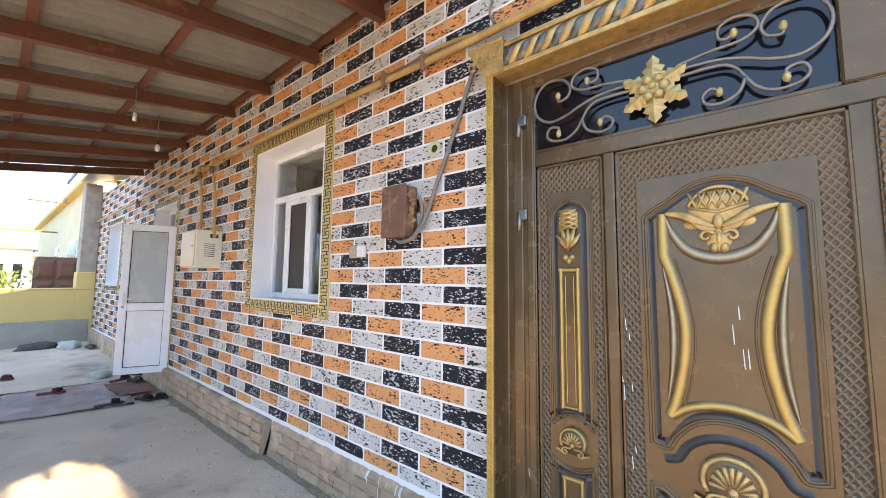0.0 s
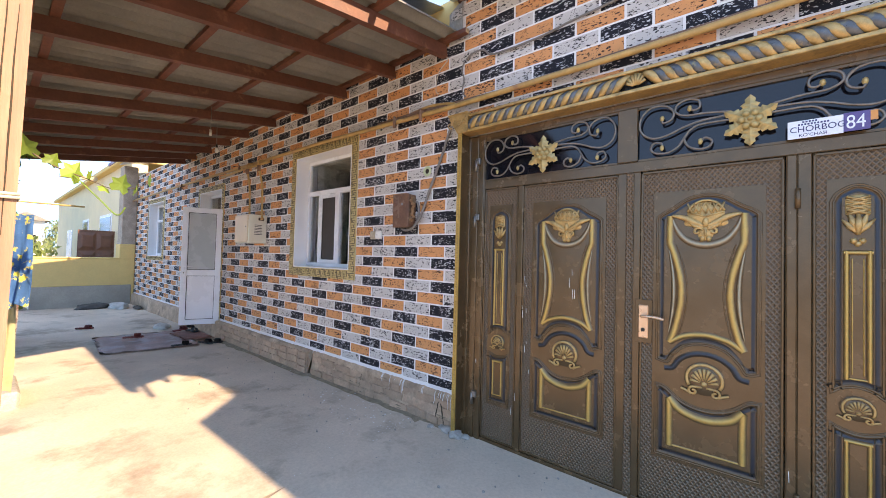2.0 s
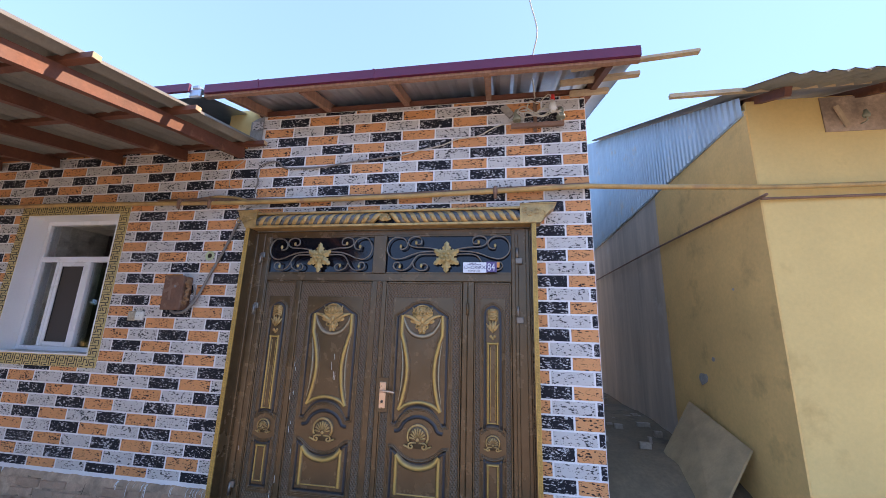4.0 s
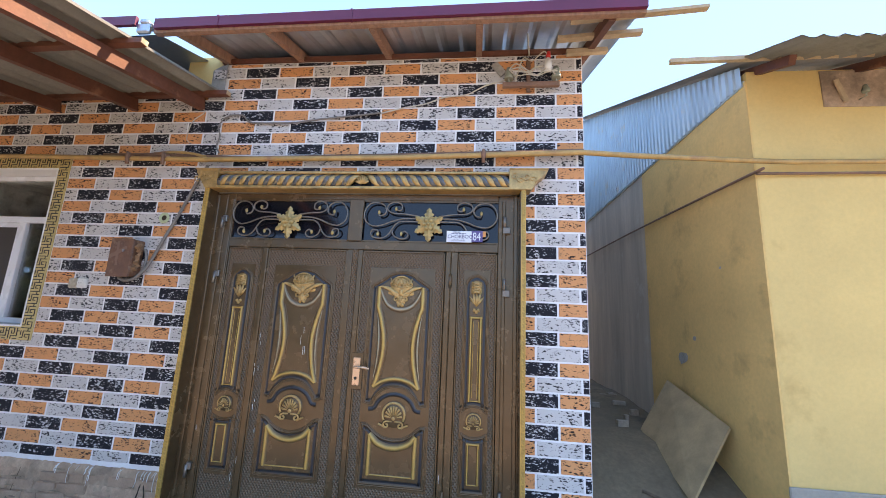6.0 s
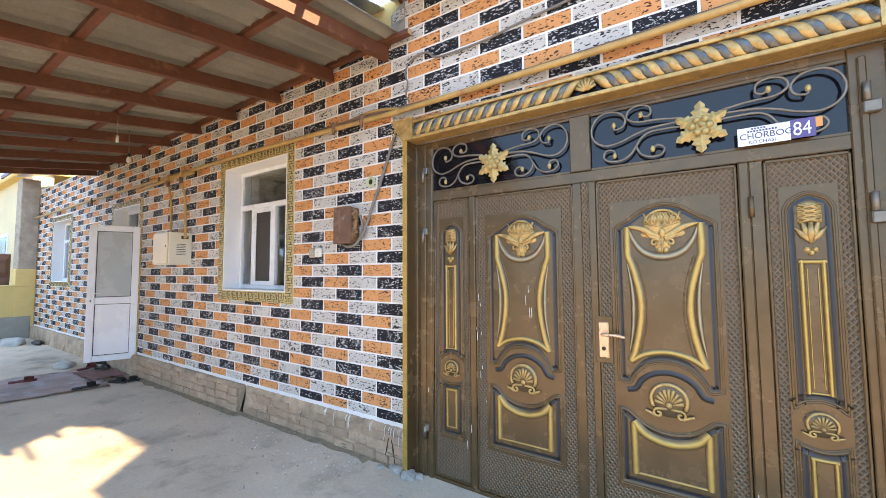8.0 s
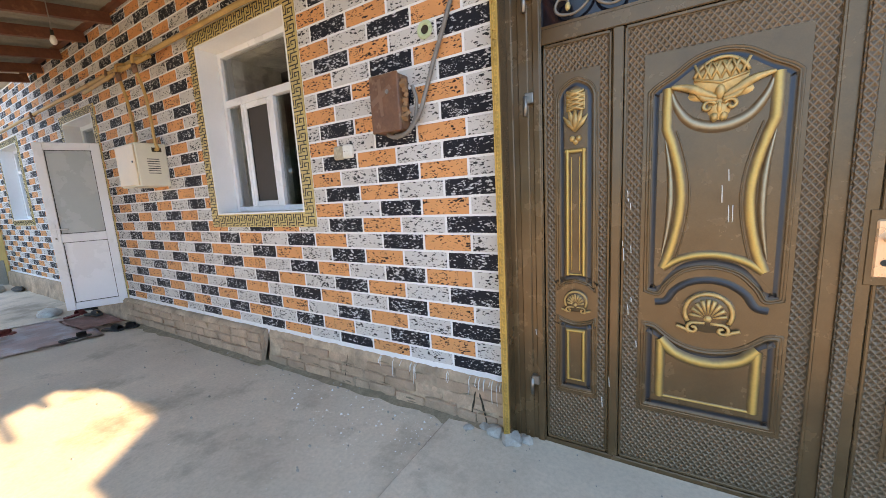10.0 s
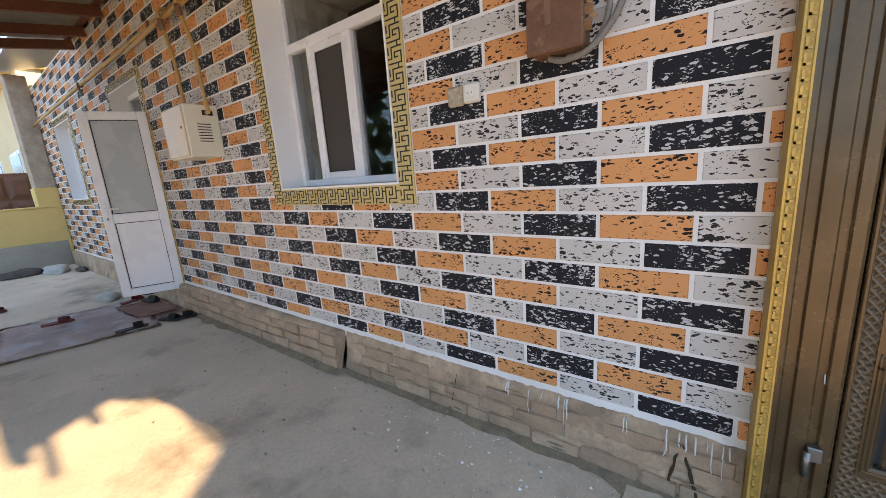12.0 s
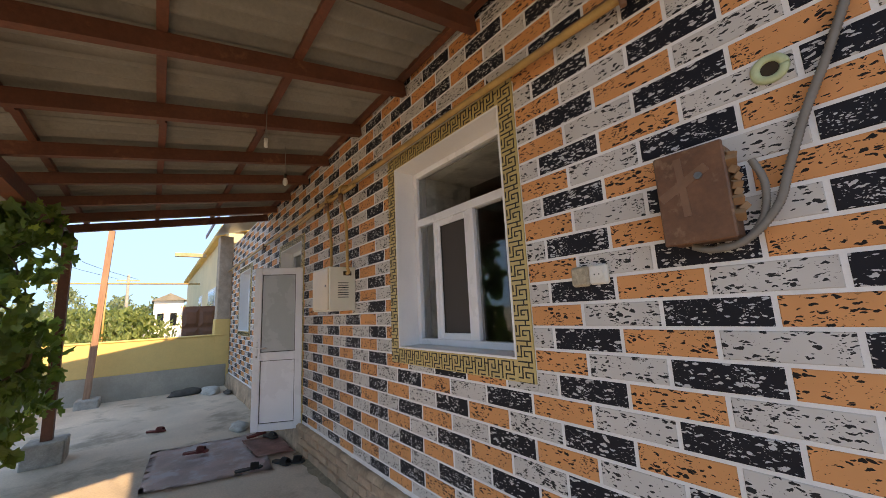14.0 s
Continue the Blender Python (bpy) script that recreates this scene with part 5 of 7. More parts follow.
# drips of white paint on the lacquer
rng = random.Random(5)
for x, z, n in ((-0.38, 1.48, 5), (-0.73, 1.35, 6), (-0.81, 0.62, 2), (-0.70, 0.92, 3), (-1.12, 0.85, 2), (0.70, 0.6, 2)):
    for k in range(n):
        xx, zz, ln = x + rng.uniform(-0.02, 0.02), z - rng.uniform(0, 0.28), rng.uniform(0.015, 0.07)
        yy = -0.0605 if x != -0.38 else -0.0575
        part("paint_drip", T([(xx, yy, zz), (xx + 0.002, yy, zz - ln)], 0.0022, 5, 1.0, (0, 1, 0), [0.6, 1.0]), DRIP, gate)

# house-number sign
sg = thing("address_sign", (0.83, -0.06, 2.1), "white enamel street sign with the number 84 on a violet plate", "sign")
part("plate", B(0.683, 0.872, -0.087, -0.083, 2.092, 2.178), SIGNWHITE, sg)
part("number_plate", B(0.872, 0.955, -0.088, -0.083, 2.096, 2.182), SIGNVIOLET, sg)
part("sticker", B(0.955, 0.978, -0.087, -0.083, 2.135, 2.178), SIGNORANGE, sg)


def lettering(name, body, x, z, size, material, y, parent, squeeze=1.0):
    cu = bpy.data.curves.new(name, 'FONT')
    cu.body, cu.size, cu.extrude = body, size, 0.0006
    ob = new(name, cu)
    dg = bpy.context.evaluated_depsgraph_get()
    me = bpy.data.meshes.new_from_object(ob.evaluated_get(dg))
    bpy.data.objects.remove(ob)
    me.transform(Matrix.Diagonal((squeeze, 1, 1, 1)))
    me.transform(Matrix.Rotation(radians(90), 4, 'X'))
    me.materials.clear()
    me.materials.append(material)
    t = new(name, me)
    t.parent = parent
    t.location = Vector((x, y, z)) - ORIGIN[parent.name]
    return t


lettering("lettering", "CHORBOG'", 0.690, 2.122, 0.040, SIGNBLUE, -0.0878, sg, 0.95)
lettering("lettering", "KO'CHASI", 0.722, 2.099, 0.020, SIGNBLUE, -0.0878, sg, 1.1)
lettering("lettering", "84", 0.879, 2.108, 0.088, SIGNWHITE, -0.0888, sg, 0.72)
bm = bmesh.new()
for x0, x1, z in ((0.735, 0.800, 2.166), (0.72, 0.835, 2.154)):
    for k in range(int((x1 - x0) / 0.011)):
        box(bm, x0 + k * 0.011, x0 + k * 0.011 + 0.007, -0.0882, -0.0871, z, z + 0.008)
part("small_print", bm, SIGNBLUE, sg)

# the gate hangs a little behind its surround, so it is set back and enlarged to fill the opening
def set_back(ob, eye, k):
    ob.scale = (k, k, k)
    ob.location = Vector(eye) + k * (ob.location - Vector(eye))


for ob in (gate, sg):
    set_back(ob, (0.76, -2.6, 1.585), 1.019)

# gold surround of the gate, its rope cornice and flared corner blocks
sur = thing("gate_surround", (0.02, -0.02, 2.5), "gold-painted gate surround with a twisted leaf cornice", "gate surround")
for x0, x1 in ((-1.337, -1.302), (1.241, 1.276)):
    st = part("strip", B(x0, x1, -0.112, 0.0, 0.0, 2.498, 0.003), STRIPBASE, sur)
    bm = bmesh.new()
    for k in range(62):
        z = 0.03 + 0.04 * k
        box(bm, x0 + 0.001, x0 + 0.006, -0.1145, -0.110, z, z + 0.040)
        box(bm, x1 - 0.006, x1 - 0.001, -0.1145, -0.110, z, z + 0.040)
        box(bm, x0 + 0.010, x1 - 0.010, -0.1145, -0.110, z, z + 0.007)
        box(bm, x0 + 0.010, x0 + 0.016, -0.1145, -0.110, z, z + 0.03)
        box(bm, x0 + 0.022, x1 - 0.010, -0.1145, -0.110, z + 0.018, z + 0.024)
    part("key_relief", bm, STRIPGOLD, st)
    xi = x1 if x0 < 0 else x0 - 0.006
    part("inner_cheek", B(xi, xi + 0.006, -0.104, 0.0, 0.0, 2.497), BROWN, st, "brown inner cheek")
part("strip", B(-1.335, 1.278, -0.118, 0.0, 2.498, 2.522, 0.004), GOLD, sur)
part("strip", B(-1.235, 1.15, -0.115, 0.0, 2.625, 2.646, 0.004), GOLD, sur)
part("cornice_bed", B(-1.235, 1.15, -0.075, 0.0, 2.522, 2.625), BLUED, sur)
for s in (-1, 1):
    for k in range(14 if s < 0 else 13):
        x = 0.0 + s * (0.065 + k * 0.083)
        line = smooth_line([(x + s * 0.092, -0.078, 2.526), (x + s * 0.050, -0.106, 2.548), (x + s * 0.012, -0.112, 2.585), (x - s * 0.034, -0.084, 2.622)], 4)
        tp = [0.35 + 0.75 * math.sin(math.pi * (0.08 + 0.84 * i / (len(line) - 1))) for i in range(len(line))]
        part("leaf_twist", T(line, 0.024, 9, 0.75, (0, 1, 0), tp), GOLD, sur)
        line2 = [(p.x + s * 0.041, p.y + 0.005, p.z) for p in line]
        part("leaf_twist", T(line2, 0.026, 9, 0.8, (0, 1, 0), tp), TWIST, sur)
bm = bmesh.new()
for k in range(7):
    a = radians(20 + 140 * k / 6)
    tube(bm, [(0.012 * math.cos(a), -0.115, 2.540), (0.055 * math.cos(a), -0.118, 2.540 + 0.07 * math.sin(a))], 0.011, 6, 0.8, taper=[0.5, 1.1])
part("centre_fan", bm, GOLD, sur)
for s, xi, xo, xb in ((-1, -1.235, -1.425, -1.337), (1, 1.15, 1.430, 1.312)):
    bm = bmesh.new()
    prof = [(xi, 2.50), (xb, 2.50), (xb + s * 0.02, 2.53), (xb + s * 0.055, 2.58), (xo, 2.635), (xo, 2.655), (xi, 2.655)]
    f = [bm.verts.new((x, -0.125, z)) for x, z in prof]
    b = [bm.verts.new((x, 0.0, z)) for x, z in prof]
    bm.faces.new(f)
    bm.faces.new(b[::-1])
    for i in range(len(f)):
        bm.faces.new((f[(i + 1) % len(f)], f[i], b[i], b[(i + 1) % len(f)]))
    bmesh.ops.recalc_face_normals(bm, faces=bm.faces)
    cb = part("corner_block", bm, GOLD, sur, "flared gold corner block with leaf relief")
    bm = bmesh.new()
    for k in range(4):
        x = xi + s * (0.04 + 0.045 * k)
        tube(bm, [(a, -0.127, c) for a, c in spiral(x, 2.60 - 0.02 * (k % 2), 0.030, 1.0, 60 + 80 * k, s, 12)], 0.005, 5)
    part("leaf_relief", bm, GOLD, cb)
    part("cap_strip", B(min(xi, xo + s * 0.01), max(xi, xo + s * 0.01), -0.133, 0.0, 2.655, 2.667, 0.002), GOLD, cb)


# ---- key-pattern trim boards ----
KEY = (((0.0, 0.10), (0.0, 0.88)), ((0.0, 0.88), (0.50, 0.88)), ((0.50, 0.88), (0.50, 0.48)), ((0.50, 0.48), (0.27, 0.48)), ((0.27, 0.48), (0.27, 0.66)),
       ((0.75, 0.88), (0.75, 0.30)), ((0.75, 0.30), (0.23, 0.30)), ((0.23, 0.30), (0.23, 0.08)), ((0.75, 0.10), (0.46, 0.10)), ((0.75, 0.68), (1.0, 0.68)))


def key_board(parent, x0, x1, z0, z1, y=-0.012, unit=0.105, stroke=0.0068):
    bd = part("trim_board", B(x0, x1, y, 0.0, z0, z1, 0.002), KEYGOLD, parent)
    up = (z1 - z0) > (x1 - x0)
    L, W = (z1 - z0, x1 - x0) if up else (x1 - x0, z1 - z0)
    n = max(1, round(L / unit))
    u = L / n
    h = stroke / 2
    bm = bmesh.new()
    for k in range(n):
        for (a0, b0), (a1, b1) in KEY:
            pa, pb = (k + min(a0, a1)) * u, (k + max(a0, a1)) * u
            qa, qb = min(b0, b1) * W, max(b0, b1) * W
            pa, pb, qa, qb = max(0.001, pa - h), min(L - 0.001, pb + h), max(0.002, qa - h), min(W - 0.002, qb + h)
            if up:
                box(bm, x0 + qa, x0 + qb, y - 0.0022, y + 0.002, z0 + pa, z0 + pb)
            else:
                box(bm, x0 + pa, x0 + pb, y - 0.0022, y + 0.002, z0 + qa, z0 + qb)
    part("key_pattern", bm, KEYBLACK, bd, "black Greek key pattern")


def opening_trim(x0, x1, z0, z1, w, bottom, label):
    t = thing("trim", ((x0 + x1) / 2, 0, z0), label, "trim", kind="structure")
    key_board(t, x0 - w, x0, z0 if not bottom else z0 - w, z1 + w)
    key_board(t, x1, x1 + w, z0 if not bottom else z0 - w, z1 + w)
    key_board(t, x0, x1, z1, z1 + w)
    if bottom:
        key_board(t, x0, x1, z0 - w, z0)
    return t


opening_trim(WIN1[0], WIN1[1], WIN1[2], WIN1[3], 0.110, True, "gold trim with a black Greek key round the window")
opening_trim(DOOR[0], DOOR[1], DOOR[2], DOOR[3], 0.095, False, "gold trim with a black Greek key round the doorway")
opening_trim(WIN2[0], WIN2[1], WIN2[2], WIN2[3], 0.10, True, "gold trim with a black Greek key round the far window")


# ---- windows ----
def reveal(name, x0, x1, z0, z1, y1, label, sill=True):
    r = thing(name, ((x0 + x1) / 2, 0.1, z0), label, "window" if sill else "door", kind="structure")
    t = 0.012
    for nm, bx in (("reveal", (x0, x0 + t, z0, z1)), ("reveal", (x1 - t, x1, z0, z1)), ("reveal", (x0 + t, x1 - t, z1 - t, z1)), ("window_sill" if sill else "door_sill", (x0 + t, x1 - t, z0, z0 + t))):
        part(nm, B(bx[0], bx[1], -0.0135, y1, bx[2], bx[3]), REVEAL, r)
    return r


def sash(parent, x0, x1, z0, z1, y, w=0.05, d=0.05, pane=None, name="sash"):
    bm = bmesh.new()
    for a, b, c, e in ((x0, x0 + w, z0, z1), (x1 - w, x1, z0, z1), (x0 + w, x1 - w, z1 - w, z1), (x0 + w, x1 - w, z0, z0 + w)):
        box(bm, a, b, y, y + d, c, e, 0.004)
    s = part(name, bm, PVC, parent)
    bm = bmesh.new()
    g = 0.005
    for a, b, c, e in ((x0 + w, x0 + w + g, z0 + w, z1 - w), (x1 - w - g, x1 - w, z0 + w, z1 - w), (x0 + w, x1 - w, z1 - w - g, z1 - w), (x0 + w, x1 - w, z0 + w, z0 + w + g)):
        box(bm, a, b, y + 0.012, y + 0.03, c, e)
    part("gasket", bm, GASKET, s)
    p = part("pane", B(x0 + w, x1 - w, y + 0.018, y + 0.024, z0 + w, z1 - w), pane or PANE, s)
    p.visible_shadow = False
    return s


w1 = reveal("window_1", -4.06, -2.895, 1.295, 2.71, 0.26, "white PVC window with three lights and a transom light")
FY = 0.16
bm = bmesh.new()
x0, x1, z0, z1 = -4.046, -2.909, 1.309, 2.696
for a, b, c, e in ((x0, x0 + 0.045, z0, z1), (x1 - 0.045, x1, z0, z1), (x0 + 0.045, x1 - 0.045, z1 - 0.045, z1), (x0 + 0.045, x1 - 0.045, z0, z0 + 0.045), (x0 + 0.045, x1 - 0.045, 2.235, 2.295), (-3.40, -3.345, z0 + 0.045, 2.235)):
    box(bm, a, b, FY, FY + 0.06, c, e, 0.004)
part("window_frame", bm, PVC, w1)
p = part("pane", B(x0 + 0.045, x1 - 0.045, FY + 0.03, FY + 0.036, 2.295, z1 - 0.045), PANE, w1)
p.visible_shadow = False
sash(w1, -3.775, -3.40, z0 + 0.045, 2.235, FY + 0.01, 0.045, 0.05, pane=SCREEN)
p = part("pane", B(x0 + 0.045, -3.775, FY + 0.034, FY + 0.040, z0 + 0.045, 2.235), PANE, w1)
p.visible_shadow = False
part("mullion", B(-3.80, -3.765, FY + 0.004, FY + 0.05, z0 + 0.045, 2.235, 0.004), PVC, w1)
p = part("pane", B(-3.345, x1 - 0.045, FY + 0.034, FY + 0.040, z0 + 0.045, 2.235), PANE, w1)
p.visible_shadow = False
# deep inner reveal of unpainted plaster behind the frame
for a, b, c, e in ((-4.20, -4.055, 0.90, 2.70), (-2.90, -2.77, 0.90, 2.70), (-4.20, -2.77, 2.70, 2.84)):
    part("inner_reveal", B(a, b, 0.305, 0.82, c, e), RAWPLASTER, w1, "stained unpainted plaster reveal")
w2 = reveal("window_2", WIN2[0], WIN2[1], WIN2[2], WIN2[3], 0.26, "white PVC window of the far room")
bm = bmesh.new()
x0, x1, z0, z1 = WIN2[0] + 0.014, WIN2[1] - 0.014, WIN2[2] + 0.014, WIN2[3] - 0.014
for a, b, c, e in ((x0, x0 + 0.05, z0, z1), (x1 - 0.05, x1, z0, z1), (x0 + 0.05, x1 - 0.05, z1 - 0.05, z1), (x0 + 0.05, x1 - 0.05, z0, z0 + 0.05), (x0 + 0.05, x1 - 0.05, 2.16, 2.22), (-10.45, -10.39, z0 + 0.05, 2.16)):
    box(bm, a, b, FY, FY + 0.06, c, e, 0.004)
part("window_frame", bm, PVC, w2)
for a, b, c, e in ((x0 + 0.05, x1 - 0.05, 2.22, z1 - 0.05), (x0 + 0.05, -10.45, z0 + 0.05, 2.16), (-10.39, x1 - 0.05, z0 + 0.05, 2.16)):
    p = part("pane", B(a, b, FY + 0.03, FY + 0.036, c, e), PANE, w2)
    p.visible_shadow = False

# ---- white door, one leaf standing open ----
d1 = reveal("door_1", DOOR[0], DOOR[1], DOOR[2], DOOR[3], 0.26, "white PVC double door, one leaf standing open, with a transom light", sill=False)
bm = bmesh.new()
x0, x1, z0, z1 = DOOR[0] + 0.014, DOOR[1] - 0.014, DOOR[2] + 0.014, DOOR[3] - 0.014
for a, b, c, e in ((x0, x0 + 0.06, z0, z1), (x1 - 0.06, x1, z0, z1), (x0 + 0.06, x1 - 0.06, z1 - 0.06, z1), (x0 + 0.06, x1 - 0.06, 2.19, 2.25)):
    box(bm, a, b, FY, FY + 0.07, c, e, 0.004)
part("door_frame", bm, PVC, d1)
p = part("pane", B(x0 + 0.06, x1 - 0.06, FY + 0.03, FY + 0.036, 2.25, z1 - 0.06), PANE, d1)
p.visible_shadow = False


def pvc_leaf(w, frosted_top=True):
    """A door leaf that hangs at x = 0 and reaches to -x, in its own metres."""
    parts = []
    zb, zt, zm = 0.235, 2.195, 1.10
    bm = bmesh.new()
    for a, b, c, e in ((-w, -w + 0.085, zb, zt), (-0.085, 0, zb, zt), (-w + 0.085, -0.085, zt - 0.085, zt), (-w + 0.085, -0.085, zb, zb + 0.085), (-w + 0.085, -0.085, zm - 0.05, zm + 0.05)):
        box(bm, a, b, -0.03, 0.03, c, e, 0.004)
    parts.append(("leaf_frame", bm, PVC))
    bm = bmesh.new()
    box(bm, -w + 0.085, -0.085, -0.012, 0.012, zb + 0.085, zm - 0.05)
    parts.append(("lower_panel", bm, PVC))
    bm = bmesh.new()
    box(bm, -w + 0.085, -0.085, -0.010, 0.010, zm + 0.05, zt - 0.085)
    parts.append(("pane", bm, FROST))
    bm = bmesh.new()
    g = 0.007
    for c, e in ((zb + 0.085, zm - 0.05), (zm + 0.05, zt - 0.085)):
        for q in ((-w + 0.085, -w + 0.085 + g, c, e), (-0.085 - g, -0.085, c, e), (-w + 0.085, -0.085, c, c + g), (-w + 0.085, -0.085, e - g, e)):
            box(bm, q[0], q[1], -0.016, 0.016, q[2], q[3])
    parts.append(("gasket", bm, GASKET))
    bm = bmesh.new()
    for s in (-1, 1):
        box(bm, -w + 0.028, -w + 0.058, s * 0.030, s * 0.038, 1.06, 1.28, 0.003)
        tube(bm, [(-w + 0.043, s * 0.036, 1.21), (-w + 0.043, s * 0.075, 1.21), (-w + 0.075, s * 0.080, 1.21), (-w + 0.17, s * 0.078, 1.205)], 0.008, 8, axis=(0, 0, 1))
    parts.append(("handle", bm, PVC))
    bm = bmesh.new()
    box(bm, -w + 0.036, -w + 0.052, -0.042, 0.042, 1.09, 1.115, 0.003)
    parts.append(("lock", bm, STEEL))
    return parts


HINGE = Vector((-6.45, 0.0, 0))
TIP = Vector((-6.68, -0.45, 0))
leaf_w = 0.57
ang = math.atan2(HINGE.y - TIP.y, HINGE.x - TIP.x)
turn = Matrix.Translation(HINGE) @ Matrix.Rotation(ang, 4, 'Z')
for nm, bm, m in pvc_leaf(leaf_w):
    bmesh.ops.transform(bm, matrix=turn, verts=bm.verts)
    if nm == "leaf_frame":
        open_leaf = part("open_leaf", bm, m, d1, "open PVC leaf with frosted glass")
    else:
        part(nm, bm, m, open_leaf)
turn = Matrix.Translation((-6.99, FY + 0.035, 0)) @ Matrix.Rotation(0, 4, 'Z')
for nm, bm, m in pvc_leaf(0.46):
    bmesh.ops.transform(bm, matrix=turn, verts=bm.verts)
    if nm == "leaf_frame":
        shut_leaf = part("shut_leaf", bm, m, d1, "closed PVC leaf")
    else:
        part(nm, bm, m, shut_leaf)

# ---- pipes along the facade ----
gp = thing("gas_pipe", (-1.5, -0.08, 2.77), "yellow painted gas pipe clamped along the facade and across the alley", "pipe")
part("run", T([(-12.6, -0.085, 2.78), (-9.0, -0.08, 2.80), (-6.0, -0.085, 2.79), (-3.3, -0.075, 2.80), (-1.4, -0.08, 2.762), (0.2, -0.08, 2.775), (1.70, -0.08, 2.815), (2.1, 0.0, 2.825), (3.12, 0.20, 2.868), (3.4, 0.235, 2.875), (9, 0.235, 2.91)], 0.021, 10, axis=(0, 0, 1)), PIPE, gp)
part("rusty_run", T([(-2.42, -0.045, 2.822), (-1.95, -0.05, 2.820), (-1.0, -0.042, 2.792), (0.4, -0.045, 2.815), (1.2, -0.042, 2.835), (1.72, -0.045, 2.845)], 0.016, 8, axis=(0, 0, 1)), RUSTPIPE, gp)
for x, z in ((-2.12, 2.79), (-1.78, 2.785), (-5.6, 2.79), (-8.3, 2.79), (0.95, 2.80)):
    bm = bmesh.new()
    tube(bm, [(x, -0.105, z + 0.03), (x, -0.11, z - 0.01), (x, -0.10, z - 0.075)], 0.014, 8)
    tube(bm, [(x - 0.02, -0.08, z), (x + 0.02, -0.08, z)], 0.028, 10)
    part("clamp", bm, RUSTPIPE, gp)
part("branch", T(smooth_line([(-1.99, -0.05, 2.82), (-1.75, -0.05, 2.845), (-1.55, -0.055, 2.825), (-1.42, -0.07, 2.79)]), 0.013, 8, axis=(0, 0, 1)), PIPE, gp)
part("cross_pipe", T([(-6.2, -0.13, 2.70), (-5.4, -0.13, 2.73), (-4.6, -0.12, 2.735)], 0.018, 8, axis=(0, 0, 1)), PIPE, gp)
for xa, za, xb in ((-5.16, 2.72, -5.13), (-4.80, 2.73, -4.74)):
    bm = bmesh.new()
    tube(bm, smooth_line([(xa, -0.08, 2.79), (xa, -0.17, 2.76), (xa - 0.01, -0.16, 2.66), (xb, -0.14, 2.40), (xb, -0.13, 2.06), (xb, -0.13, 1.99)]), 0.014, 8)
    part("riser", bm, PIPE, gp)
    bm = bmesh.new()
    tube(bm, [(xa - 0.01, -0.165, 2.70), (xa - 0.01, -0.16, 2.62)], 0.024, 8)
    tube(bm, [(xa - 0.07, -0.18, 2.665), (xa + 0.05, -0.18, 2.675)], 0.008, 6, axis=(0, 0, 1))
    part("valve", bm, RUSTPIPE, gp)

# gas-meter cabinet
mb = thing("meter_cabinet", (-5.05, -0.13, 1.6), "beige enamelled gas-meter cabinet fixed to the wall", "meter cabinet")
part("body", B(-5.27, -4.845, -0.255, -0.004, 1.60, 2.005, 0.006), METERPALE, mb)
dr = part("door", B(-5.262, -4.858, -0.270, -0.255, 1.612, 1.993, 0.004), METERBOX, mb, "beige front door")
bm = bmesh.new()
disc(bm, (-4.90, 1.83), 0.010, -0.278, -0.27, 12)
part("lock", bm, STEEL, dr)
for k in range(7):
    part("vent", B(-4.846, -4.842, -0.175 + 0.0, -0.075, 1.72 + k * 0.022, 1.727 + k * 0.022), KEYBLACK, mb)
part("pipe_hole", B(-4.846, -4.8425, -0.125, -0.045, 1.925, 1.965), DARKHOLE, mb)
part("elbow", T(smooth_line([(-4.74, -0.13, 1.99), (-4.745, -0.115, 1.95), (-4.80, -0.095, 1.945), (-4.86, -0.09, 1.945)]), 0.015, 8), PIPE, mb)

# electricity box, flexible conduit, junction ring and sockets
eb = thing("junction_box", (-1.99, -0.05, 1.75), "rust-stained brown steel junction box with its side torn open", "junction box")
part("body", B(-2.09, -1.895, -0.105, -0.002, 1.742, 2.05, 0.008), RUSTBOX, eb)
part("lid", B(-2.094, -1.890, -0.118, -0.105, 1.738, 2.055, 0.005), RUSTBOX, eb)
rng = random.Random(2)
for k in range(9):
    z = 1.80 + 0.025 * k
    bm = bmesh.new()
    beam(bm, (-1.89, -0.06, z), (-1.872 - rng.uniform(0, 0.012), -0.04 - rng.uniform(0, 0.05), z + 0.02), 0.03, 0.02)
    part("torn_lining", bm, TORN, eb, "torn foam and cardboard edge")
bm = bmesh.new()
disc(bm, (-1.965, 1.955), 0.012, -0.124, -0.117, 10)
part("latch", bm, STEEL, eb)
tape = mat("brown_tape", (0.225, 0.115, 0.066), 0.4, var=0.2, scale=12)
bm = bmesh.new()
beam(bm, (-2.085, -0.1185, 1.90), (-1.94, -0.1185, 1.98), 0.03, 0.002, (0, 1, 0))
beam(bm, (-2.02, -0.1188, 2.03), (-2.01, -0.1188, 1.83), 0.022, 0.002, (0, 1, 0))
part("tape", bm, tape, eb)


def conduit(name, pts, r, label, material=CABLE, ribs=True):
    line = smooth_line(pts, 26 if ribs else 6)
    tp = [1.0 + (0.16 if i % 2 else -0.06) for i in range(len(line))] if ribs else None
    return solid(name, T(line, r, 8, 1.0, (0, 1, 0), tp), material, pts[0], label, "cable")


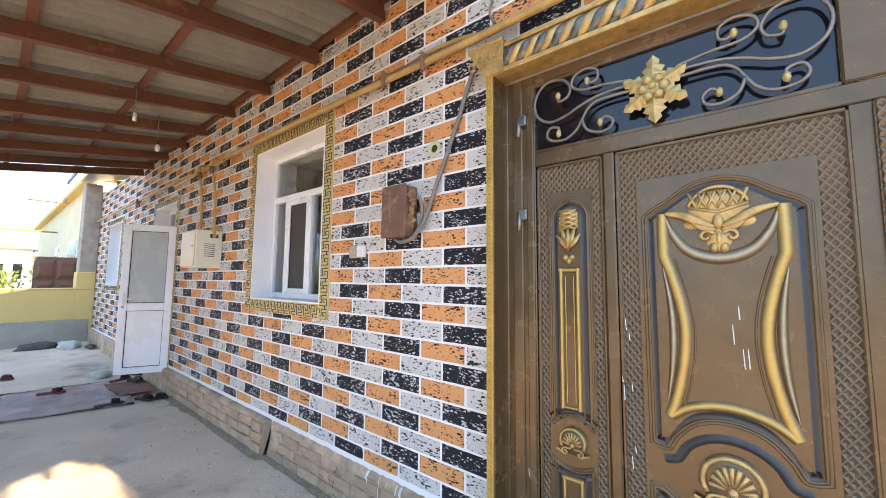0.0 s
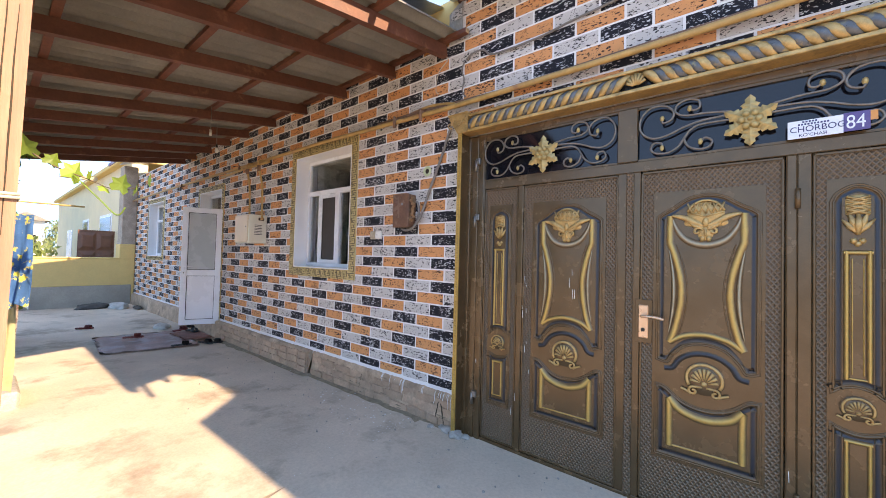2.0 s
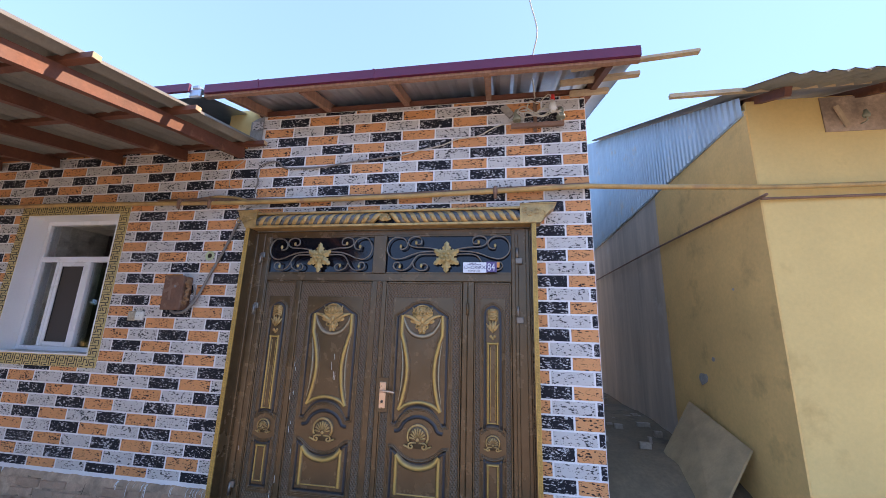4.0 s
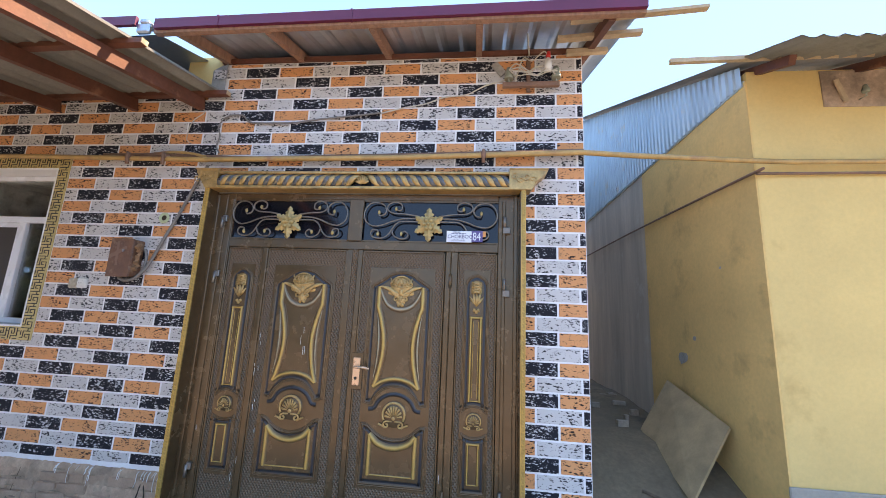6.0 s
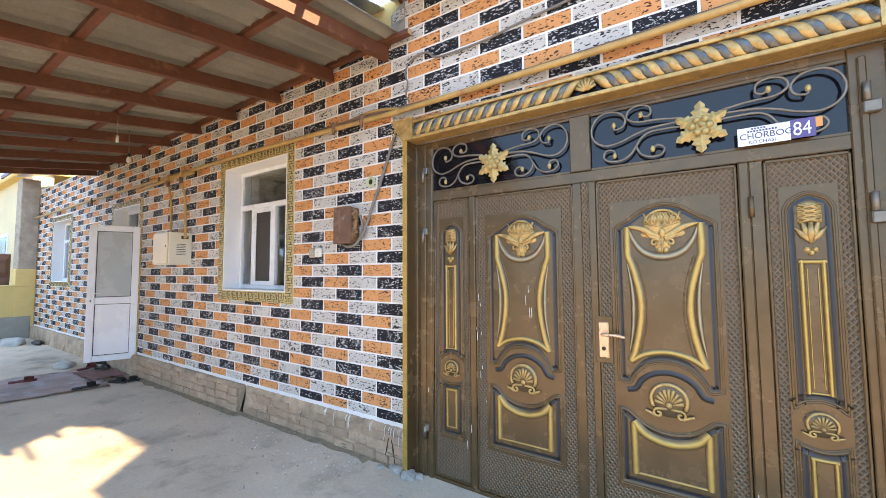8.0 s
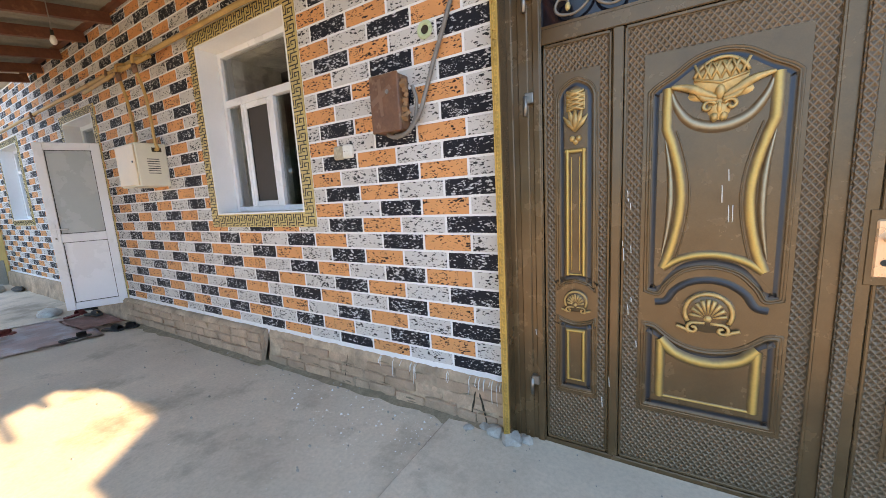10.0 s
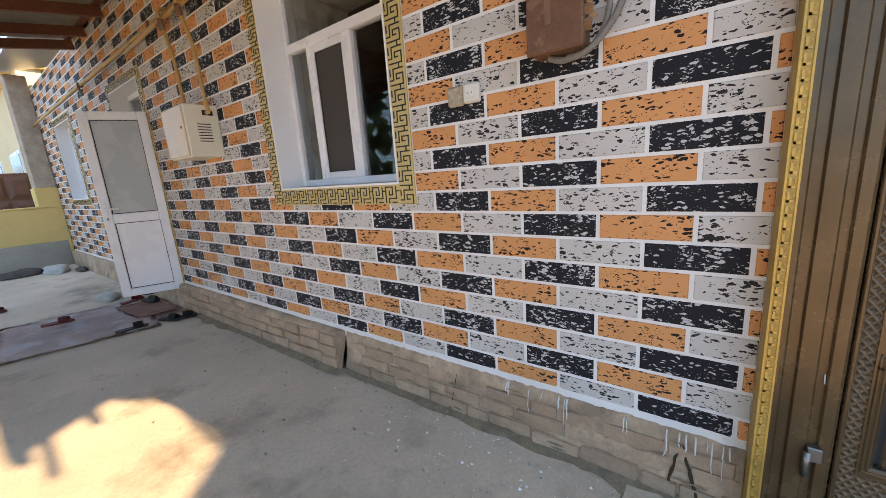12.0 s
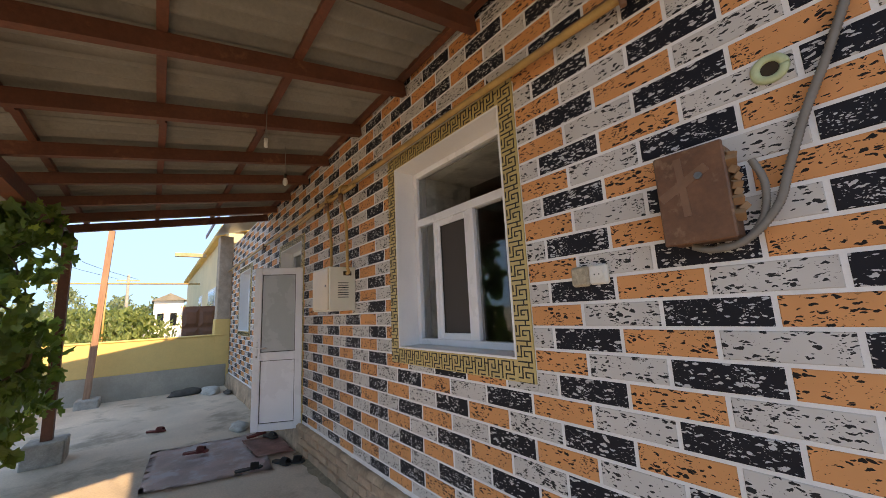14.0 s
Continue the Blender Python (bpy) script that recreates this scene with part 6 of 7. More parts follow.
conduit("conduit", [(-1.40, -0.05, 2.72), (-1.50, -0.03, 2.56), (-1.575, -0.025, 2.38), (-1.64, -0.03, 2.22), (-1.705, -0.03, 2.08), (-1.76, -0.04, 1.93), (-1.80, -0.055, 1.82), (-1.88, -0.06, 1.735), (-1.97, -0.06, 1.715), (-2.03, -0.055, 1.735)], 0.0115, "grey ribbed conduit hanging down the wall to the junction box")
conduit("conduit", [(-1.84, -0.05, 1.98), (-1.82, -0.045, 1.90), (-1.835, -0.05, 1.80), (-1.89, -0.06, 1.728), (-1.96, -0.06, 1.722)], 0.010, "short grey ribbed conduit beside the junction box")
rg = thing("wall_ring", (-1.76, 0, 2.26), "pale green plastic grommet round an open hole in the wall", "grommet")
bm = bmesh.new()
tube(bm, arc(-1.762, 2.262, 0.036, 0, 360, -0.008, 22), 0.013, 8, 0.6)
part("ring", bm, LIME, rg)
bm = bmesh.new()
disc(bm, (-1.762, 2.262), 0.029, -0.006, 0.0, 18)
part("hole", bm, DARKHOLE, rg)
so = thing("socket", (-2.44, 0, 1.68), "white round socket beside a burnt plastic switch plate", "socket")
bm = B(-2.438, -2.357, -0.034, -0.002, 1.638, 1.722, 0.008)
disc(bm, (-2.398, 1.680), 0.027, -0.038, -0.033, 20)
part("faceplate", bm, WHITEPLASTIC, so)
bm = bmesh.new()
for dx in (-0.010, 0.010):
    disc(bm, (-2.398 + dx, 1.680), 0.003, -0.0395, -0.037, 8)
part("pinhole", bm, KEYBLACK, so)
part("switch_plate", B(-2.527, -2.441, -0.030, -0.002, 1.634, 1.722, 0.010), DIRTYPLASTIC, so, "burnt plastic plate")

# wires on the upper wall
UP = lambda px, py: (-1.207 + (px - 419.7) * 0.00477, 3.673 - (py - 95.7 + (px - 419.7) * 0.044) * 0.00500)


def wall_wire(name, pts, r, m, label, y=-0.02):
    return solid(name, T(smooth_line([(x, y - 0.008 * (i % 2), z) for i, (x, z) in enumerate(UP(*p) for p in pts)], 5), r, 6, 1.0, (0, 1, 0)), m, (UP(*pts[0])[0], y, UP(*pts[0])[1]), label, "cable")


wall_wire("cable", [(392, 197), (408, 191), (428, 190), (445, 203), (475, 203), (505, 203), (540, 199), (580, 193), (640, 184), (690, 178)], 0.009, CABLE, "dark twisted cable sagging across the upper wall")
wall_wire("cable", [(690, 178), (730, 168), (770, 158), (800, 147), (840, 140), (870, 125), (905, 112), (925, 104)], 0.006, WIRE, "pale cable climbing the upper wall to the insulators")
wall_wire("cable", [(388, 200), (384, 215), (388, 230), (386, 250), (392, 262)], 0.007, CABLE, "grey cable hanging by the canopy")
wall_wire("cable", [(322, 165), (335, 175), (350, 185), (330, 205), (322, 235), (330, 245)], 0.004, WIRE, "loose pale wire at the canopy end")
ib = thing("insulator_bracket", (1.31, -0.06, 3.4), "rusty steel bracket with two insulators and a tangle of pale wire", "insulator bracket")
bm = bmesh.new()
box(bm, 1.285, 1.315, -0.05, -0.02, 3.36, 3.66, 0.003)
part("upright", bm, RUSTPIPE, ib)
bm = bmesh.new()
box(bm, 1.09, 1.54, -0.085, -0.05, 3.385, 3.425, 0.003)
part("crossbar", bm, RUSTPIPE, ib)
for x in (1.14, 1.515):
    bm = bmesh.new()
    tube(bm, [(x, -0.068, 3.42), (x, -0.068, 3.47)], 0.007, 6)
    tube(bm, [(x, -0.068, 3.455), (x, -0.068, 3.48), (x, -0.068, 3.50), (x, -0.068, 3.53), (x, -0.068, 3.56)], 0.038, 12, taper=[0.95, 1.0, 0.75, 0.8, 0.45])
    part("insulator", bm, PORCELAIN, ib)
bm = bmesh.new()
rng = random.Random(12)
for k in range(5):
    pts = [(1.14, -0.10, 3.52)]
    for q in range(1, 6):
        pts.append((1.14 + 0.375 * q / 5 + rng.uniform(-0.02, 0.02), -0.09 - rng.uniform(0, 0.03), 3.50 + rng.uniform(-0.05, 0.07)))
    tube(bm, smooth_line(pts, 4), 0.005, 5)
tube(bm, smooth_line([(1.30, -0.08, 3.66), (1.26, -0.30, 3.85), (1.30, -0.42, 4.05), (1.24, -0.45, 4.40), (1.30, -0.4, 4.9), (1.35, 0.5, 6.2)], 5), 0.006, 6)
tube(bm, smooth_line([(1.20, -0.07, 3.46), (1.25, -0.1, 3.62), (1.32, -0.12, 3.58), (1.42, -0.12, 3.66), (1.47, -0.1, 3.52)], 5), 0.005, 6)
part("wire_tangle", bm, WIRE, ib)
bm = bmesh.new()
tube(bm, [(1.445, -0.11, 3.50), (1.445, -0.11, 3.53), (1.445, -0.11, 3.57), (1.445, -0.11, 3.61)], 0.032, 10, taper=[0.6, 1.0, 0.9, 0.4])
lamp = part("bulb", bm, WHITEPLASTIC, ib)
bm = bmesh.new()
tube(bm, [(1.447, -0.11, 3.61), (1.447, -0.11, 3.66)], 0.018, 8)
part("bulb_cap", bm, RED, lamp)
bm = bmesh.new()
beam(bm, (1.02, -0.015, 3.64), (1.10, -0.012, 3.54), 0.06, 0.02, (0, 1, 0))
solid("plaster_lump", bm, STONE, (1.05, -0.012, 3.58), "rough cement lump on the upper wall", "cement lump")

# bare bulb and an empty holder hanging from the canopy
hb = thing("hanging_bulb", (-5.27, -0.55, 2.9), "unlit bare bulb hanging from the canopy by a wire", "bulb")
part("flex", T([(-5.29, -0.55, zj(-0.55) + 0.11), (-5.27, -0.55, 2.97)], 0.004, 6), CABLE, hb)
part("holder", T([(-5.27, -0.55, 2.98), (-5.27, -0.55, 2.93)], 0.013, 8), KEYBLACK, hb)
part("globe", T([(-5.27, -0.55, q) for q in (2.935, 2.92, 2.895, 2.87, 2.858)], 0.025, 10, taper=[0.5, 0.75, 1.0, 0.8, 0.3]), WHITEPLASTIC, hb)
eh = thing("lamp_holder", (-4.47, -0.9, 3.0), "empty lamp holder on a short wire below the canopy", "lamp holder")
part("flex", T([(-4.47, -0.9, zj(-0.9) + 0.11), (-4.47, -0.9, 2.92)], 0.004, 6), CABLE, eh)
part("holder", T([(-4.47, -0.9, 2.93), (-4.47, -0.9, 2.86)], 0.014, 8), WHITEPLASTIC, eh)

# dark service cable along the neighbour's wall
ncable = conduit("cable", [(3.97, 9.4, 3.36), (3.97, 5.0, 3.33), (3.97, 1.60, 3.25), (4.0, 1.43, 3.23), (4.4, 1.43, 3.235), (6.0, 1.43, 3.25), (12, 1.43, 3.28)], 0.016, "dark service cable along the neighbour's walls", RUSTPIPE, False)
shrink(ncable)

# ---- things on the yard floor ----
def sheet_thing(name, corners, z, m, label, category, thick=0.012, n=14):
    a, b, c, d = [Vector((*p, z)) for p in corners]
    bm = bmesh.new()
    g = []
    for j in range(n + 1):
        g.append([])
        for i in range(n + 1):
            u, v = i / n, j / n
            p = (a * (1 - u) + b * u) * (1 - v) + (d * (1 - u) + c * u) * v
            e = min(u, v, 1 - u, 1 - v)
            p.z += 0.010 * noise.noise(Vector((p.x * 4, p.y * 4, z))) + 0.006
            if e == 0:
                p += Vector((0.015 * noise.noise(Vector((p.y * 9, 1, 0))), 0.015 * noise.noise(Vector((p.x * 9, 2, 0))), 0))
            g[-1].append(bm.verts.new(p))
    for j in range(n):
        for i in range(n):
            bm.faces.new((g[j][i], g[j][i + 1], g[j + 1][i + 1], g[j + 1][i])).smooth = True
    bmesh.ops.solidify(bm, geom=bm.faces[:], thickness=thick)
    return solid(name, bm, m, a, label, category)


sheet_thing("rug", ((-6.28, -1.52), (-5.98, -0.42), (-7.45, -0.30), (-7.62, -1.42)), 0.012, MATGREY, "faded purple rug with painted pale sky sheen lying on the concrete", "rug")
sheet_thing("doormat", ((-6.42, -0.50), (-6.28, -0.12), (-7.10, -0.10), (-7.18, -0.52)), 0.030, MATRED, "worn red doormat before the open door", "doormat")


def sandal(at, turn_deg, m, label, tilt=0.0):
    root = thing("sandal", (0, 0, 0), label, "sandal", "sandals by the door")
    outline = [(-0.13, 0.0), (-0.12, 0.030), (-0.06, 0.036), (0.0, 0.034), (0.06, 0.045), (0.11, 0.040), (0.135, 0.0), (0.11, -0.040), (0.06, -0.042), (0.0, -0.032), (-0.06, -0.035), (-0.12, -0.030)]
    bm = bmesh.new()
    lo = [bm.verts.new((x, y, 0.0)) for x, y in outline]
    hi = [bm.verts.new((x, y, 0.022)) for x, y in outline]
    bm.faces.new(hi)
    bm.faces.new(lo[::-1])
    for i in range(len(lo)):
        k = (i + 1) % len(lo)
        bm.faces.new((lo[i], lo[k], hi[k], hi[i]))
    part("sole", bm, m, root)
    bm = bmesh.new()
    prev = None
    for i in range(9):
        a = math.pi * i / 8
        cur = [bm.verts.new((x, 0.046 * math.cos(a) * s, 0.018 + 0.052 * math.sin(a) * s)) for x, s in ((0.015, 1.0), (0.055, 1.05), (0.095, 0.9))]
        if prev:
            for q in range(2):
                bm.faces.new((prev[q], prev[q + 1], cur[q + 1], cur[q])).smooth = True
        prev = cur
    bmesh.ops.solidify(bm, geom=bm.faces[:], thickness=0.005)
    part("strap", bm, m, root)
    root.matrix_basis = pose(*at, tilt, 0, turn_deg)
    return root


for x, y, a, m, lb in ((-6.09, -0.31, 25, SANDAL_DARK, "black rubber sandal by the plinth"), (-6.02, -0.22, 60, SANDAL_DARK, "black rubber sandal by the plinth"), (-6.15, -0.62, 80, SANDAL_DARK, "black rubber sandal at the edge of the rug"),
                       (-7.05, -1.02, 70, SANDAL_RED, "maroon rubber sandal on the rug"), (-8.70, -1.38, 60, SANDAL_RED, "maroon rubber sandal on bare concrete"), (-7.0, -0.22, 20, SANDAL_DARK, "dark sandal on the doormat"), (-7.2, -0.34, 110, SANDAL_RED, "maroon sandal beside the doormat"), (-7.45, -0.16, 40, SANDAL_DARK, "dark shoe by the wall")):
    sandal((x, y, 0.05 if -7.6 < x < -6.2 else 0.008), a, m, lb)


def lump(name, c, r, m, label, category, seed, squash=(1, 1, 1)):
    bm = bmesh.new()
    bmesh.ops.create_icosphere(bm, subdivisions=3, radius=1.0)
    for v in bm.verts:
        k = 1 + 0.30 * noise.noise(v.co * 1.7 + Vector((seed, 0, 0))) + 0.12 * noise.noise(v.co * 4.5 + Vector((0, seed, 0)))
        v.co = Vector((v.co.x * r * squash[0] * k, v.co.y * r * squash[1] * k, max(-0.35, v.co.z) * r * squash[2] * k)) + Vector((c[0], c[1], c[2] + 0.33 * r * squash[2]))
    return solid(name, bm, m, c, label, category, smooth=True)


lump("sack", (-11.55, -0.42, 0.0), 0.30, SACK, "crumpled dirty white sack lying by the plinth", "sack", 3.0, (1.35, 0.6, 0.34))
lump("rag", (-11.75, -0.85, 0.0), 0.28, DARKSACK, "dark crumpled rag beside the sack", "rag", 5.0, (0.7, 1.1, 0.35))
lump("rag", (-7.95, -0.42, 0.0), 0.17, SACK, "crumpled pale rag on the floor near the door", "rag", 8.0, (1.4, 0.7, 0.38))
lump("rag", (-11.0, -0.16, 0.02), 0.15, DARKSACK, "small dark rag against the plinth", "rag", 12.0, (1.2, 0.5, 0.35))
for k, (x, y, r) in enumerate(((-1.40, -0.07, 0.055), (-1.30, -0.10, 0.06), (-1.48, -0.05, 0.035), (-1.22, -0.06, 0.035), (-1.56, -0.10, 0.03))):
    bm = bmesh.new()
    bmesh.ops.create_icosphere(bm, subdivisions=2, radius=r)
    for v in bm.verts:
        v.co = v.co * (1 + 0.35 * noise.noise(v.co * 30 + Vector((k, 0, 0))))
        v.co.z = max(v.co.z * 0.6, -0.4 * r)
        v.co += Vector((x, y, 0.30 * r))
    solid("rubble", bm, STONE, (x, y, 0), "lump of broken concrete at the gate foot", "rubble", "rubble at the gate foot")
bm = bmesh.new()
rng = random.Random(31)
for k in range(150):
    x, y = rng.uniform(-5, 1.2), -abs(rng.gauss(0, 0.5)) - 0.05
    s = rng.uniform(0.003, 0.011)
    box(bm, x, x + s * rng.uniform(0.7, 1.6), y, y + s, 0.004, 0.008 + s * 0.6)
solid("grit", bm, STONE, (-2, -0.5, 0), "scattered grit and mortar crumbs on the concrete", "grit", kind="stuff")
bm = bmesh.new()
for k in range(40):
    x, y = rng.uniform(1.9, 3.0), rng.uniform(1.6, 6)
    s = rng.uniform(0.02, 0.07)
    box(bm, x, x + s * rng.uniform(0.7, 2.6), y, y + s, 0.38, 0.42 + s * 0.5)
solid("rubble", bm, MORTAR, (3, 5, 0), "broken bricks and rubbish in the alley", "rubble", kind="stuff")
conduit("stick", [(2.35, 0.75, 0.16), (2.55, 0.60, 0.13), (2.8, 0.45, 0.09)], 0.014, "thin stick lying in the alley", VINEWOOD, False)

# ---- washing and things by the outer posts ----
def cloth(name, x, y, w, z0, z1, ang, m, label, fold=0.02):
    bm = bmesh.new()
    g = []
    ca, sa = math.cos(radians(ang)), math.sin(radians(ang))
    for j in range(13):
        g.append([])
        for i in range(13):
            u = (i / 12 - 0.5) * w * (1 - 0.15 * j / 12)
            d = fold * math.sin(i * 1.5 + 0.3 * j) * (0.4 + j / 12)
            g[-1].append(bm.verts.new((x + u * ca - d * sa, y + u * sa + d * ca, z1 + (z0 - z1) * j / 12 + 0.02 * math.sin(i * 0.9) * (j == 12))))
    for j in range(12):
        for i in range(12):
            bm.faces.new((g[j][i], g[j][i + 1], g[j + 1][i + 1], g[j + 1][i])).smooth = True
    bmesh.ops.solidify(bm, geom=bm.faces[:], thickness=0.004)
    return solid(name, bm, m, (x, y, z1), label, "cloth")


cloth("towel", -2.25, -2.47, 0.16, 1.17, 1.62, 65, CLOTHBLUE, "blue and yellow towel hanging from the washing line")
cloth("cloth", -2.45, -2.50, 0.15, 0.72, 1.17, 65, CLOTHCREAM, "cream cloth hanging below the towel")
cloth("cloth", -4.72, -2.44, 0.24, 0.62, 1.28, 60, CLOTHFLORAL, "brown floral cloth hung on the timber post")
cloth("cloth", -4.70, -2.52, 0.20, 0.25, 1.10, 80, CLOTHPINK, "faded pink cloth hung on the timber post")
lump("bundle", (-4.85, -2.55, 1.28), 0.15, SACK, "white bundle resting on the hung cloths", "bundle", 4.0, (1.3, 0.7, 0.5))
bm = B(-5.25, -4.55, -2.62, -2.30, -0.02, 0.16, 0.02)
for v in bm.verts:
    v.co += Vector((0, 0.02 * noise.noise(v.co * 3), 0.015 * noise.noise(v.co * 5)))
solid("step", bm, STONE, (-4.9, -2.45, 0), "low rough concrete block at the foot of a post", "block")


# ---- foliage ----
LEAF = [(0, 0), (0.30, -0.18), (0.50, 0.10), (0.36, 0.30), (0.52, 0.55), (0.22, 0.62), (0, 1.0), (-0.22, 0.62), (-0.52, 0.55), (-0.36, 0.30), (-0.50, 0.10), (-0.30, -0.18)]


def leaf_mass(name, m, spots, size, seed, parent=None, label="", lobed=True):
    """Many small leaves, each a bent lobed blade, at spots (place, size factor)."""
    r = random.Random(seed)
    vs, fs = [], []
    shape = LEAF if lobed else [(0, 0), (0.28, 0.4), (0, 1.0), (-0.28, 0.4)]
    for p, k in spots:
        s = size * k * r.uniform(0.6, 1.25)
        e = Euler((r.uniform(0.5, 1.9), r.uniform(-0.7, 0.7), r.uniform(0, 6.28))).to_matrix()
        b = len(vs)
        c = p + e @ Vector((0, 0.35 * s, 0.10 * s))
        vs.append(tuple(c))
        for x, y in shape:
            q = p + e @ Vector((x * s, y * s, -0.12 * s * abs(x) * 2 + 0.02 * s))
            vs.append(tuple(q))
        n = len(shape)
        fs += [(b, b + 1 + i, b + 1 + (i + 1) % n) for i in range(n)]
    me = bpy.data.meshes.new(name)
    me.from_pydata(vs, [], fs)
    me.materials.append(m)
    ob = new(name, me)
    if parent is not None:
        ob.parent = parent
        ob.location = -ORIGIN[parent.name]
    return tagged(ob, label)


def clumps(centres, per, spread, seed):
    r = random.Random(seed)
    out = []
    for c in centres:
        for i in range(per):
            d = Vector((r.gauss(0, 1), r.gauss(0, 1), r.gauss(0, 1)))
            d.normalize()
            out.append((Vector(c) + d * spread * r.uniform(0.35, 1.0), 1.0))
    return out


def vine(at, x0, x1, y0, y1, z0, z1, n, seed, label):
    root = thing("grape_vine", at, label, "vine")
    r = random.Random(seed)
    bm = bmesh.new()
    for k in range(4):
        xa = r.uniform(x0, x1)
        pts = [(xa, (y0 + y1) / 2, 0.0)]
        for q in range(1, 7):
            pts.append((min(max(xa + r.uniform(-0.25, 0.25), x0), x1), r.uniform(y0, y1), z1 * q / 6.5))
        tube(bm, smooth_line(pts, 4), 0.020, 6, taper=[1 - 0.75 * i / 24 for i in range(25)])
    part("stem", bm, VINEWOOD, root)
    centres = []
    while len(centres) < n:
        c = (r.uniform(x0, x1), r.uniform(y0, y1), r.uniform(z0, z1))
        if noise.noise(Vector((c[0] * 1.6, c[1] * 2, c[2] * 1.6))) > -0.22:
            centres.append(c)
    leaf_mass("crown", VINE, clumps(centres, 16, 0.17, seed), 0.125, seed, root)
    leaf_mass("young_leaves", YOUNG, clumps(centres[::5], 5, 0.20, seed + 1), 0.09, seed + 1, root, "bright young leaves")
    return root


vine((-2.4, -2.8, 0), -3.6, -1.72, -3.2, -2.72, 1.0, 2.40, 110, 4, "leafy grape vine trained behind the pine post")
vine((-7.0, -2.6, 0), -7.85, -6.0, -3.0, -2.40, 0.25, 2.65, 140, 9, "dense dark grape vine growing up the canopy posts")
td = thing("vine_tendril", (-1.7, -2.5, 1.9), "long vine shoot with bright young leaves hanging by the post", "vine")
path = smooth_line([(-1.95, -2.66, 1.98), (-1.75, -2.52, 1.90), (-1.62, -2.40, 1.79), (-1.52, -2.30, 1.735), (-1.46, -2.22, 1.70), (-1.40, -2.14, 1.73)], 6)
part("shoot", T(path, 0.004, 5, taper=[1 - 0.7 * i / (len(path) - 1) for i in range(len(path))]), VINEWOOD, td)
part("curl", T(smooth_line([(-1.55, -2.34, 1.75), (-1.50, -2.27, 1.66), (-1.47, -2.22, 1.60), (-1.44, -2.20, 1.63)]), 0.003, 5), YOUNG, td)
leaf_mass("leaves", YOUNG, [(p + Vector((0.01, 0.0, -0.02 if i % 2 else 0.0)), 1.0 - 0.5 * i / len(path)) for i, p in enumerate(path) if i % 3 == 0], 0.095, 6, td)
leaf_mass("leaves", YOUNG, [(Vector((-1.72 + 0.05 * i, -2.60 + 0.02 * i, 0.55 - 0.03 * i)), 1.0) for i in range(5)], 0.10, 7, td)


def tree(at, h, rx, n, seed, m, label, slim=False):
    root = thing("tree", at, label, "tree")
    r = random.Random(seed)
    bm = bmesh.new()
    A = Vector(at)
    tube(bm, [A, A + Vector((0.05, 0.03, h * 0.35)), A + Vector((0, 0.08, h * 0.8))], 0.05 * h / 3, 7, taper=[1, 0.7, 0.25])
    for k in range(5):
        a = r.uniform(0, 6.28)
        tube(bm, [A + Vector((0.03, 0.02, h * (0.25 + 0.1 * k))), A + Vector((rx * 0.6 * math.cos(a), rx * 0.6 * math.sin(a), h * (0.45 + 0.1 * k)))], 0.02 * h / 3, 5, taper=[1, 0.3])
    part("trunk", bm, VINEWOOD, root)
    cs = []
    for k in range(n):
        a, q = r.uniform(0, 6.28), math.sqrt(r.random())
        z = h * (0.18 + 0.82 * r.random())
        w = rx * (1.0 if slim else math.sin(math.pi * min(1, 0.25 + 0.72 * z / h)) ** 0.7) * r.uniform(0.55, 1.1)
        cs.append(A + Vector((w * q * math.cos(a), w * q * math.sin(a), z)))
    leaf_mass("crown", m, clumps(cs, 22, 0.34 * max(1.0, rx / 1.5), seed), 0.20 * max(1.0, rx / 1.5), seed, root, lobed=False)
    return root


rng = random.Random(77)
for k in range(13):
    x = -19 - 2.2 * (k % 5) - rng.uniform(0, 1.5)
    y = -1.9 - 1.25 * k + rng.uniform(-0.5, 0.5)
    tree((x, y, 0), rng.uniform(1.75, 2.35), rng.uniform(1.3, 1.8), 62, 100 + k, TREE, "low leafy fruit tree in the neighbouring garden")
for k in range(14):
    tree((-46 - 4 * (k % 3), 2 - 3.2 * k, 0), rng.uniform(3.0, 4.6), rng.uniform(2.2, 3.2), 60, 200 + k, FARTREE, "distant hazy tree beyond the gardens")
tree((-60, -10.5, 0), 9.0, 0.9, 70, 300, FARTREE, "tall slim poplar in the distance", True)

# ---- neighbour's house past the yard wall ----
fb = thing("far_house", (-20, 2, 0), "cream-yellow plastered house past the yard wall", "house")
part("wall", B(-29, -12.73, -0.06, 0.3, 0.0, 3.95), CREAM, fb)
part("wall", B(-29, -28.7, 0.3, 8, 0.0, 3.95), CREAM, fb)
part("roof", B(-29.4, -12.6, -0.25, 8, 3.95, 4.08, 0.02), YELLOW, fb, "yellow eaves board and roof")
for a, b in ((-16.9, -15.0), (-20.5, -19.2)):
    wf = part("window", B(a, b, -0.085, -0.05, 1.45, 2.60, 0.01), PVC, fb)
    part("pane", B(a + 0.1, b - 0.1, -0.092, -0.085, 1.55, 2.5), TINT, wf)
part("door", B(-25.0, -23.4, -0.08, -0.05, 0.1, 2.3, 0.01), PVC, fb)
part("roof_vent", B(-17.0, -16.8, -1.1, -0.2, 3.80, 3.92), PALEWOOD, fb)
bd = thing("brown_gate", (-14.3, -0.5, 0), "red-brown panelled metal gate leaf standing open", "gate")
gl = part("leaf", B(-14.34, -14.30, -0.90, -0.10, 0.05, 2.0, 0.005), BROWNDOOR, bd)
